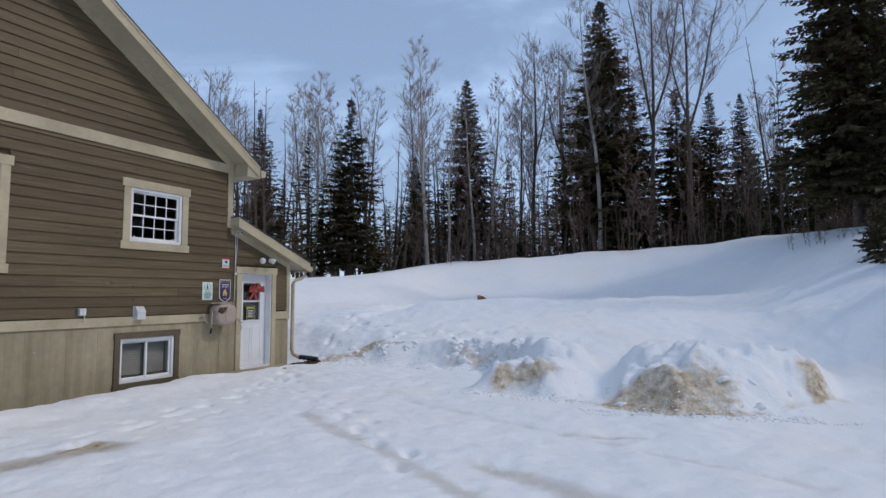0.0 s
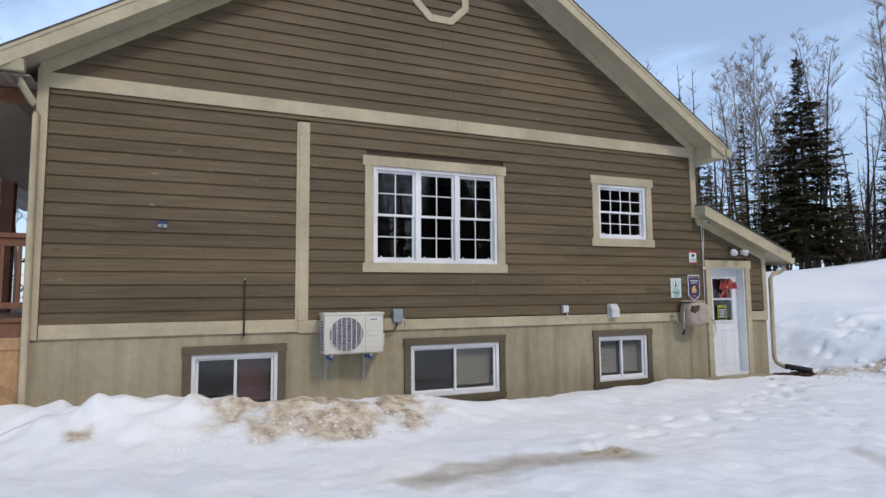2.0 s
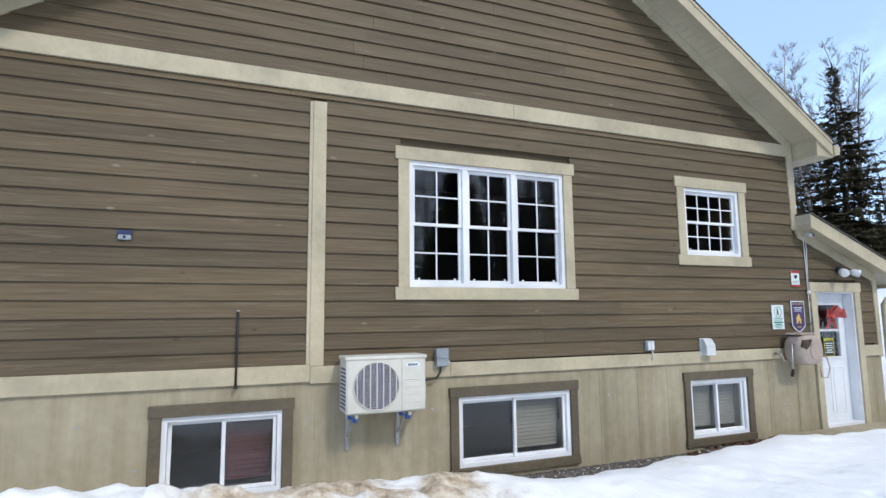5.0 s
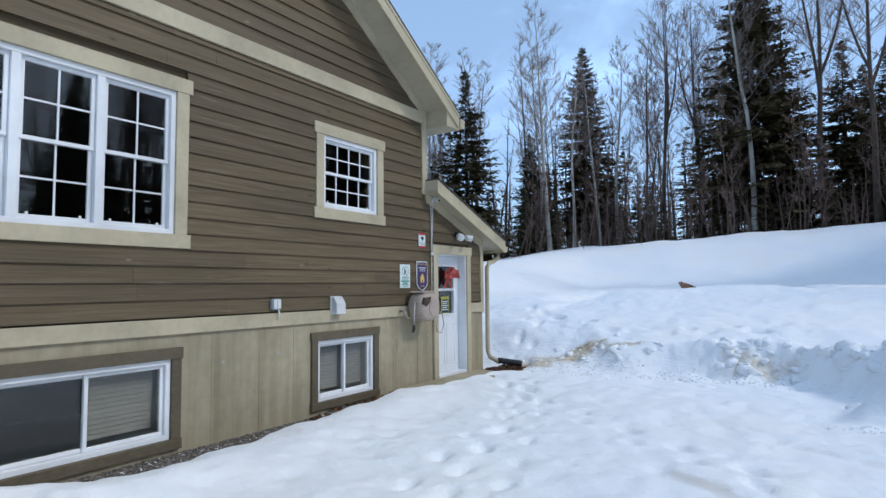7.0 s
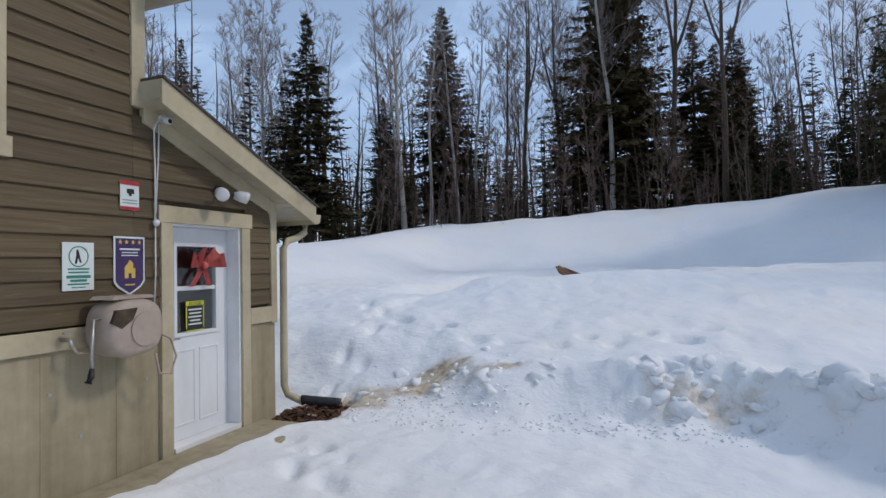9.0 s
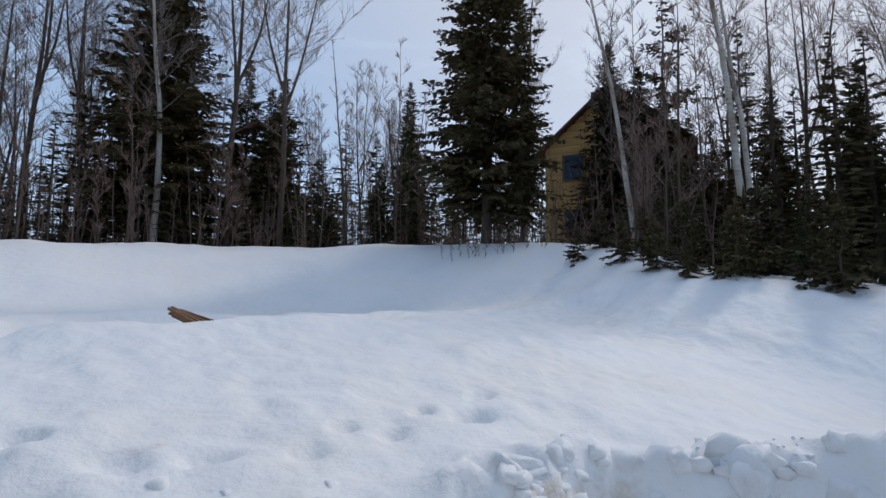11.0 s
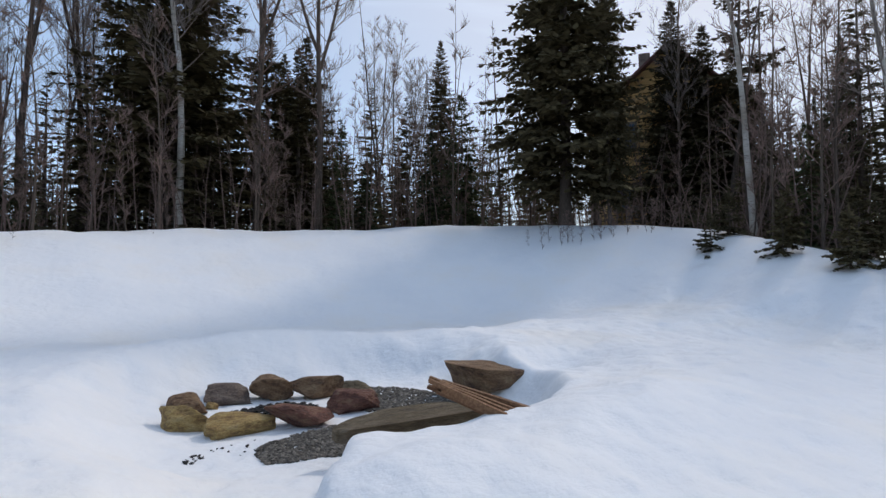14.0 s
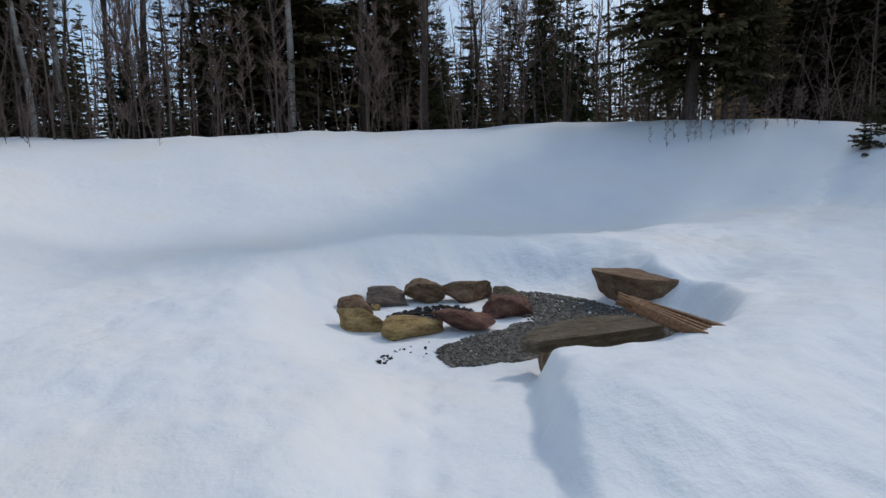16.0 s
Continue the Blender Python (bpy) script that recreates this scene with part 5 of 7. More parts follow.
B_ONE = bare_tree("birch_tree", 11, 16.0, 0.15, 0.34, 32, 3.8, BIRCH, BIRCHTWIG, "tall leafless white birch with fine upswept twigs", feather=8)
B_TWO = bare_tree("birch_tree", 12, 14.0, 0.12, 0.38, 26, 3.2, BIRCH, BIRCHTWIG, "slender leafless white birch with a bowed trunk", lean=(0.12, 0.04), feather=8)
B_LEAN = bare_tree("birch_tree", 13, 16.0, 0.15, 0.45, 22, 2.4, BIRCH, TWIG, "leaning white birch trunk with few bare branches", lean=(-0.26, 0.05))
H_ONE = bare_tree("hardwood_tree", 14, 17.0, 0.17, 0.34, 26, 4.2, GREYBARK, TWIG, "tall leafless grey hardwood tree with forked limbs", forks=2)
H_TWO = bare_tree("hardwood_tree", 15, 16.0, 0.13, 0.38, 30, 3.2, GREYBARK, BIRCHTWIG, "slim leafless hardwood tree with feathery twigs", feather=7)
H_TRE = bare_tree("hardwood_tree", 16, 15.0, 0.16, 0.28, 22, 4.6, GREYBARK, TWIG, "leafless hardwood tree with wide crooked limbs", forks=1, rise=0.6)
H_FAN = bare_tree("hardwood_tree", 17, 13.0, 0.09, 0.25, 30, 2.4, GREYBARK, BIRCHTWIG, "slim bare tree with a feathery fan of twigs", forks=2, rise=1.4)
POLE = bare_tree("bare_sapling", 18, 7.5, 0.035, 0.2, 13, 1.0, GREYBARK, TWIG, "thin leafless sapling at the wood's edge")
WHIP = bare_tree("bare_sapling", 19, 4.0, 0.022, 0.15, 9, 0.8, GREYBARK, TWIG, "thin leafless brush stem at the wood's edge", forks=1)
for model, spots in ((B_ONE, ((-15.4, 30.2, 0.98, 20), (-5.3, 34.3, 1.08, 90), (-21.5, 26.4, 0.85, 200), (-24.0, 29.0, 0.9, 40), (-17.2, 33.0, 0.85, 140), (-13.2, 36.0, 0.9, 300), (10.9, 17.5, 0.8, 10))),
                     (B_TWO, ((-14.1, 30.6, 0.86, 40), (-20.7, 27.6, 0.95, 120), (-22.5, 31.5, 0.95, 210), (-13.6, 33.6, 0.95, 75), (-25.5, 25.5, 0.95, 180))),
                     (B_LEAN, ((10.3, 17.2, 0.9, 40), (9.2, 20.5, 0.75, 40))),
                     (H_ONE, ((-2.2, 35.2, 1.08, 30), (0.0, 33.6, 1.0, 160), (-10.4, 36.7, 0.95, 80), (-8.6, 38.6, 0.95, 250), (-29.0, 24.5, 0.85, 10), (18.6, 20.0, 0.85, 60), (21.0, 17.0, 0.8, 280))),
                     (H_TWO, ((-20.9, 31.4, 0.92, 0), (-19.0, 35.0, 0.95, 60), (-12.0, 38.5, 0.98, 110), (-23.0, 34.5, 0.95, 170), (-7.0, 40.5, 0.95, 220), (8.7, 26.4, 0.9, 90), (-26.5, 31.0, 0.9, 20), (14.5, 27.0, 0.85, 33))),
                     (H_TRE, ( (-3.6, 38.0, 1.0, 20), (15.0, 15.0, 0.8, 220), (12.4, 12.6, 0.75, 60), (18.0, 23.0, 0.8, 12), (-31.0, 29.0, 0.95, 5))),
                     (H_FAN, ((8.0, 44.5, 1.15, 0), (7.6, 40.4, 0.85, 100), (5.0, 46.0, 1.0, 220), (10.5, 43.0, 0.95, 300), (-6.5, 44.0, 1.0, 50), (-9.5, 42.0, 1.1, 140), (-11.5, 40.0, 1.05, 260), (-8.0, 37.8, 0.95, 10)))):
    for x, y, size, turn in spots:
        planted(model, x, y, size, turn, USED)

def cabin_near(x, y):
    return abs((x - 3.0) * 0.803 - (y - 17.0) * 0.596) < 1.3 and x > 3


# saplings and brush scattered along the wood's edge
rng = random.Random(5)
for k in range(105):
    th = rng.uniform(24, 126)
    i = int(th + 90)
    far = RIM_RS[i] + 0.8 + rng.random() ** 1.6 * 11
    x, y = RIM_X + far * math.cos(radians(th)), RIM_Y + far * math.sin(radians(th))
    kind, grown = POLE if rng.random() < 0.62 else WHIP, rng.uniform(0.6, 1.35)
    if math.hypot(x - 7.0, y - 24.0) > 1.0 and not cabin_near(x, y):
        planted(kind, x, y, grown, None, USED)


def cabin_view(x, y):
    """The gap in the trees through which the cabin shows."""
    return float(off_line(np.array([x]), np.array([y]), ((3.0, 17.0), (14.5, 32.5)))[0][0]) < 1.5


def far_woods():
    """The deep wood behind, too dense to count."""
    rng = random.Random(9)
    stems, fine, dark = Wood(), Wood(), Wood()
    for k in range(620):
        th = rng.uniform(-35, 175)
        i = int(th + 90)
        far = RIM_RS[i] + 6 + rng.random() ** 0.8 * 34
        x, y = RIM_X + far * math.cos(radians(th)), RIM_Y + far * math.sin(radians(th))
        if 12 < x < 27 and 28 < y < 43:
            continue
        if x < -9 and y < 15:
            continue
        if cabin_view(x, y):
            continue
        z = 3.2 + 0.018 * max(0, far - 18)
        if rng.random() < (0.70 if x < 3 else 0.45):
            tall = rng.uniform(7, 11.5) if x < 3 else rng.uniform(9, 15)
            base = Vector((x, y, z - 0.5))
            path = bent(rng, base, Vector((rng.gauss(0, 0.05), rng.gauss(0, 0.05), 1)), tall, 5, 0.04, 0.06)
            stems.limb(path, [0.11, 0.095, 0.075, 0.05, 0.03, 0.012], 4)
            for j in range(19):
                u = rng.uniform(0.22, 0.98) * 5
                q = min(int(u), 4)
                p = path[q].lerp(path[q + 1], u - q)
                a = rng.uniform(0, 6.28)
                size = rng.uniform(0.7, 2.2) * (1.15 - u / 5)
                one = bent(rng, p, Vector((math.cos(a), math.sin(a), rng.uniform(0.5, 1.5))), size, 2, 0.12, 0.1)
                fine.limb(one, [0.024, 0.015, 0.006], 3)
                for _ in range(3):
                    b = rng.uniform(0, 6.28)
                    s = one[0].lerp(one[2], rng.uniform(0.25, 1))
                    fine.limb([s, s + Vector((math.cos(b), math.sin(b), rng.uniform(0.2, 1.3))).normalized() * size * 0.4], [0.011, 0.005], 3)
        else:
            tall = rng.uniform(3.5, 10)
            wide = 0.55 + tall * rng.uniform(0.13, 0.2)
            stems.limb([Vector((x, y, z - 0.5)), Vector((x, y, z + tall))], [0.13, 0.01], 4)
            h = 0.6
            while h < tall:
                u = h / tall
                for j in range(6):
                    a = rng.uniform(0, 6.28)
                    size = max(0.15, wide * (1 - u) ** 0.85 * rng.uniform(0.6, 1.15))
                    p = Vector((x, y, z + h + rng.uniform(-0.2, 0.2)))
                    out = Vector((math.cos(a), math.sin(a), -0.22 + 0.5 * u))
                    across = Vector((-math.sin(a), math.cos(a), 0))
                    dark.blade(p, p + out * size, across * 0.14 * size + Vector((0, 0, 0.04)))
                    for t in (0.35, 0.6, 0.85):
                        for sgn in (-1, 1):
                            m = p + out * size * t
                            d = (out * 0.7 + across * sgn + Vector((0, 0, rng.uniform(-0.4, 0.1)))) * size * 0.34
                            dark.blade(m, m + d, Vector((rng.uniform(-1, 1), rng.uniform(-1, 1), rng.uniform(-1, 1))) * 0.06)
                h += 0.42
    for k in range(560):
        th = rng.uniform(22, 130)
        far = RIM_RS[int(th + 90)] + 1.2 + rng.random() ** 1.3 * 12
        x, y = RIM_X + far * math.cos(radians(th)), RIM_Y + far * math.sin(radians(th))
        z = RIM_ZS[int(th + 90)] - 0.1
        tall = rng.uniform(1.2, 5.5)
        path = bent(rng, Vector((x, y, z)), Vector((rng.gauss(0, 0.12), rng.gauss(0, 0.12), 1)), tall, 3, 0.06, 0.03)
        fine.limb(path, [0.022, 0.018, 0.012, 0.005], 3)
        for j in range(13):
            u = rng.uniform(0.12, 0.98) * 3
            q = min(int(u), 2)
            p = path[q].lerp(path[q + 1], u - q)
            a = rng.uniform(0, 6.28)
            size = rng.uniform(0.25, 0.9) * (1.2 - u / 3)
            fine.limb([p, p + Vector((math.cos(a), math.sin(a), rng.uniform(0.2, 1.4))).normalized() * size], [0.010, 0.004], 3)
    for k in range(150):
        th = rng.uniform(22, 130)
        far = RIM_RS[int(th + 90)] + 3.5 + rng.random() * 12
        x, y = RIM_X + far * math.cos(radians(th)), RIM_Y + far * math.sin(radians(th))
        z = RIM_ZS[int(th + 90)]
        tall = rng.uniform(1.5, 4.0)
        h = 0.15
        while h < tall:
            u = h / tall
            for j in range(5):
                a = rng.uniform(0, 6.28)
                size = max(0.12, (0.4 + 0.16 * tall) * (1 - u) * rng.uniform(0.6, 1.2))
                p = Vector((x, y, z + h + rng.uniform(-0.1, 0.1)))
                out = Vector((math.cos(a), math.sin(a), -0.1 + 0.4 * u))
                across = Vector((-math.sin(a), math.cos(a), 0))
                dark.blade(p, p + out * size, across * 0.1 * size + Vector((0, 0, 0.03)))
                for t in (0.4, 0.75):
                    for sgn in (-1, 1):
                        m = p + out * size * t
                        dark.blade(m, m + (out * 0.7 + across * sgn + Vector((0, 0, rng.uniform(-0.3, 0.1)))) * size * 0.35, Vector((rng.uniform(-1, 1), rng.uniform(-1, 1), rng.uniform(-1, 1))) * 0.035)
            h += 0.26
    woods = thing("far_woods", "deep mixed wood of bare stems and dark spruces", "woods", kind="stuff")
    raw("stems", stems.v, stems.f, GREYBARK, woods)
    raw("branches", fine.v, fine.f, TWIG, woods)
    raw("boughs", dark.v, dark.f, NEEDLES, woods)


far_woods()

# wood across the yard, behind the walker, which the window panes mirror
rng = random.Random(21)
for k in range(17):
    x, y = 25 + rng.uniform(0, 12), -18 + k * 2.0 + rng.uniform(-0.6, 0.6)
    planted((H_TWO, H_ONE, S_THIN, B_ONE, H_TRE, S_SPIRE)[k % 6], x, y, rng.uniform(0.65, 0.95), None, USED)


# trees beyond the porch
for k, (x, y) in enumerate(((-30.0, -9.5), (-33.5, -12.0), (-36.0, -10.2), (-31.5, -14.0), (-38.0, -13.5), (-28.5, -12.2), (-34.0, -8.2))):
    planted((H_TWO, S_THIN, B_ONE, H_TRE, S_SMALL, H_ONE, S_SPIRE)[k], x, y, 0.8 + 0.05 * k, None, USED)


# ---- cabin in the trees ----
def cabin():
    ob = thing("cabin", "orange wooden cabin with a dark red roof among spruces", "cabin")
    gz = 4.2
    m = pose(14.4, 32.0, gz, 0, 0, -52)
    wide, eave, top, deep = 7.5, 6.3, 9.6, 8.0
    bm = prism(bmesh.new(), ((0, -1), (wide, -1), (wide, eave), (wide / 2, top), (0, eave)), "y", 0, deep)
    wall = part("wall", bm, CABINWOOD, ob)
    for k in range(24):
        raw("log", *log_mesh(0, wide, 0.42 * k - 0.6, eave, top), CABINWOOD, wall)
    for sgn in (0, 1):
        run, up = wide / 2 + 0.5, (top - eave) / (wide / 2) * (wide / 2 + 0.5)
        a = (wide / 2, top + 0.06)
        b = (wide / 2 + (-run if sgn == 0 else run), top + 0.06 - up)
        part("roof", prism(bmesh.new(), (a, b, (b[0], b[1] + 0.16), (a[0], a[1] + 0.16)), "y", -0.6, deep + 0.5), CABINROOF, ob)
    part("chimney", boxed((2.3, 2.0, top - 1.6), (2.9, 2.7, top + 0.7), 0.03), ROCKGREY, ob)
    for x0, z0 in ((1.1, 4.6), (4.6, 4.6), (1.2, 1.4), (4.6, 1.4)):
        bm = bmesh.new()
        box(bm, (x0 - 0.1, -0.14, z0 - 0.1), (x0 + 1.1, -0.04, z0))
        box(bm, (x0 - 0.1, -0.14, z0 + 1.3), (x0 + 1.1, -0.04, z0 + 1.4))
        box(bm, (x0 - 0.1, -0.14, z0), (x0, -0.04, z0 + 1.3))
        box(bm, (x0 + 1.0, -0.14, z0), (x0 + 1.1, -0.04, z0 + 1.3))
        win = part("window", bm, BROWN_TRIM, ob)
        part("pane", boxed((x0, -0.11, z0), (x0 + 1.0, -0.09, z0 + 1.3)), CABINGLASS, win)
    ob.matrix_basis = m


def log_mesh(x0, x1, z, eave, top):
    cut = 0 if z < eave else (z - eave) / (top - eave) * (x1 - x0) / 2
    a, b = x0 + cut + 0.05, x1 - cut - 0.05
    v = [(a, 0.01, z), (b, 0.01, z), (b, -0.03, z + 0.05), (a, -0.03, z + 0.05), (b, -0.03, z + 0.32), (a, -0.03, z + 0.32), (b, 0.01, z + 0.4), (a, 0.01, z + 0.4)]
    return v, [(0, 1, 2, 3), (3, 2, 4, 5), (5, 4, 6, 7), (0, 3, 5, 7), (1, 6, 4, 2), (0, 7, 6, 1)]


CABINGLASS, _n, _l, _b = material("blue_reflecting_pane", 0.08, 0.0, 1.0)
_b.inputs["Base Color"].default_value = (0.05, 0.08, 0.12, 1)
cabin()


# ---- things on the front wall ----
def ac_unit():
    ob = thing("heat_pump", "ivory outdoor heat pump on wall brackets with round fan grille", "heat pump")
    y0, y1, z0, z1, x0, x1 = 0.03, 0.86, 0.77, 1.325, FX + 0.10, FX + 0.42
    body = part("casing", boxed((x0, y0, z0), (x1, y1, z1), 0.018), ACWHITE, ob)
    part("top_cover", boxed((x0 - 0.01, y0 - 0.012, z1 - 0.03), (x1 + 0.012, y1 + 0.012, z1 + 0.008), 0.01), ACWHITE, ob)
    cy, cz, r = 0.335, 1.04, 0.235
    # flat disc on the casing; the recess's shade is in its dark colour
    part("fan_recess", disc(bmesh.new(), (x1 + 0.002, cy, cz), r, 0.012, sides=36), ACSHADE, ob, "bluish fan disc behind the grille, recess shade in its colour")
    bm = bmesh.new()
    for k in range(3):
        a = radians(30 + 120 * k)
        pts = [(x1 + 0.009, cy + s * math.cos(a + 0.35 * t), cz + s * math.sin(a + 0.35 * t)) for s, t in ((0.04, 0), (0.2, 0.4), (0.21, 1.6), (0.05, 1.2))]
        bm.faces.new([bm.verts.new(p) for p in pts])
    part("fan_blade", bm, ACSHADE, ob)
    bm = bmesh.new()
    for k in range(25):
        z = cz - r + 2 * r * (k + 0.5) / 25
        half = math.sqrt(max(0, r * r - (z - cz) ** 2))
        box(bm, (x1 + 0.012, cy - half, z - 0.002), (x1 + 0.017, cy + half, z + 0.002))
    for k in range(7):
        y = cy - r + 2 * r * (k + 0.5) / 7
        half = math.sqrt(max(0, r * r - (y - cy) ** 2))
        box(bm, (x1 + 0.017, y - 0.005, cz - half), (x1 + 0.022, y + 0.005, cz + half))
    tube(bm, [(x1 + 0.012, cy + r * math.cos(radians(10 * k)), cz + r * math.sin(radians(10 * k))) for k in range(37)], 0.006, 6)
    grille = part("fan_grille", bm, ACWHITE, ob)
    grille["kind"] = "stuff"
    for k in range(4):
        z = 0.86 + 0.075 * k
        part("louvre", boxed((x1 + 0.002, 0.63, z), (x1 + 0.006, 0.80, z + 0.012), 0.002), ACWHITE, ob)
    part("edge_line", boxed((x1 + 0.001, 0.598, z0 + 0.02), (x1 + 0.003, 0.602, z1 - 0.04)), GREYBOX, ob)
    bm = bmesh.new()
    bmesh.ops.create_cone(bm, cap_ends=True, segments=24, radius1=1, radius2=1, depth=0.004, matrix=Matrix.Translation((x1 + 0.003, 0.72, 1.235)) @ Matrix.Diagonal((1, 0.085, 0.026, 1)) @ pose(0, 0, 0, 0, 90, 0))
    badge = part("badge", bm, SIGNWHITE, ob, "white oval badge with a purple rim")
    for k in range(5):
        part("badge_mark", boxed((x1 + 0.0055, 0.668 + 0.021 * k, 1.224), (x1 + 0.0062, 0.682 + 0.021 * k, 1.246)), PURPLE, badge)
    # dark strips laid on the side paint the shade within the slots
    for k in range(11):
        part("side_slot", boxed((x0 + 0.06, y0 - 0.004, 0.82 + 0.038 * k), (x1 - 0.03, y0 - 0.001, 0.838 + 0.038 * k)), ACSHADE, ob)
    part("valve_cover", boxed((x0 + 0.03, y1 + 0.001, 0.84), (x0 + 0.17, y1 + 0.06, 1.03), 0.015), ACWHITE, ob)
    for y in (0.13, 0.68):
        br = part("bracket", boxed((FX + 0.002, y - 0.02, 0.36), (FX + 0.03, y + 0.02, 0.80), 0.003), STEEL, ob, "galvanised steel bracket")
        part("bracket_arm", boxed((FX + 0.031, y - 0.018, 0.735), (FX + 0.44, y + 0.018, 0.767), 0.003), STEEL, br)
        part("brace", tube(bmesh.new(), ((FX + 0.03, y, 0.50), (FX + 0.33, y, 0.735)), 0.012, 6), STEEL, br)
        for x in (FX + 0.16, FX + 0.36):
            part("rubber_mount", boxed((x - 0.03, y - 0.022, 0.69), (x + 0.03, y + 0.022, 0.735), 0.006), BLUECAP, br)


def disconnect_box():
    ob = thing("disconnect_box", "grey metal disconnect box with a black cable", "electrical box")
    part("body", boxed((FX + 0.02, 1.11, 1.165), (FX + 0.10, 1.245, 1.36), 0.008), GREYBOX, ob)
    part("lid", boxed((FX + 0.101, 1.105, 1.175), (FX + 0.108, 1.25, 1.367), 0.004), GREYBOX, ob)
    part("hasp", boxed((FX + 0.109, 1.13, 1.26), (FX + 0.118, 1.225, 1.285), 0.003), GREYBOX, ob)
    part("cable", tube(bmesh.new(), [(FX + 0.06, 1.17, 1.17), (FX + 0.06, 1.165, 1.10), (FX + 0.07, 1.11, 1.045), (FX + 0.08, 1.0, 1.03), (FX + 0.10, 0.88, 1.05)], 0.011, 6), BLACK, ob, smooth=True)


def outlet_box():
    ob = thing("outlet_box", "grey weatherproof outlet box with a short cord", "outlet")
    part("cover", boxed((FX + 0.016, 4.08, 1.245), (FX + 0.075, 4.20, 1.375), 0.01), GREYBOX, ob)
    for k in range(2):
        part("flap", boxed((FX + 0.076, 4.088 + 0.055 * k, 1.255), (FX + 0.086, 4.138 + 0.055 * k, 1.365), 0.004), PLASTIC, ob)
    part("cord", tube(bmesh.new(), [(FX + 0.06, 4.17, 1.25), (FX + 0.07, 4.18, 1.20), (FX + 0.05, 4.17, 1.13)], 0.008, 6), PLASTIC, ob, smooth=True)


def wall_vent():
    ob = thing("wall_vent", "white plastic exhaust hood on the skirt board", "vent")
    bm = prism(bmesh.new(), ((FX + 0.036, 1.375), (FX + 0.08, 1.375), (FX + 0.135, 1.29), (FX + 0.135, 1.155), (FX + 0.036, 1.155)), "y", 5.05, 5.21)
    part("hood", bm, PLASTIC, ob)
    part("flange", boxed((FX + 0.02, 5.035, 1.145), (FX + 0.04, 5.225, 1.385), 0.004), PLASTIC, ob)


def wall_sensor():
    ob = thing("solar_wall_light", "small dark blue and white wall light", "wall light")
    part("housing", boxed((FX + 0.012, -2.05, 2.465), (FX + 0.05, -1.94, 2.515), 0.008), GREYBOX, ob)
    part("panel", prism(bmesh.new(), ((FX + 0.012, 2.516), (FX + 0.055, 2.516), (FX + 0.03, 2.555), (FX + 0.012, 2.555)), "y", -2.055, -1.935), NAVY, ob)
    part("lens", disc(bmesh.new(), (FX + 0.052, -1.995, 2.49), 0.013, 0.006, sides=12), NAVY, ob)


def grounding_rod():
    ob = thing("black_rod", "thin black metal rod fixed upright on the siding", "rod")
    part("shaft", tube(bmesh.new(), ((FX + 0.055, -0.975, 1.06), (FX + 0.05, -0.972, 1.79)), 0.011, 8), BLACK, ob, smooth=True)
    part("foot", boxed((FX + 0.03, -0.995, 1.045), (FX + 0.075, -0.955, 1.075), 0.004), BLACK, ob)
    part("cap", disc(bmesh.new(), (FX + 0.05, -0.972, 1.797), 0.015, 0.014, "z", 10), STEEL, ob)


def board_sign(name, label, y0, y1, z0, z1, face):
    ob = thing(name, label, "sign")
    part("board", boxed((FX + 0.024, y0, z0), (FX + 0.030, y1, z1), 0.002), face, ob)
    return ob


def bars(ob, name, mat, rows, x=FX + 0.0305):
    for y0, y1, z0, z1 in rows:
        part(name, boxed((x, y0, z0), (x + 0.0015, y1, z1)), mat, ob)


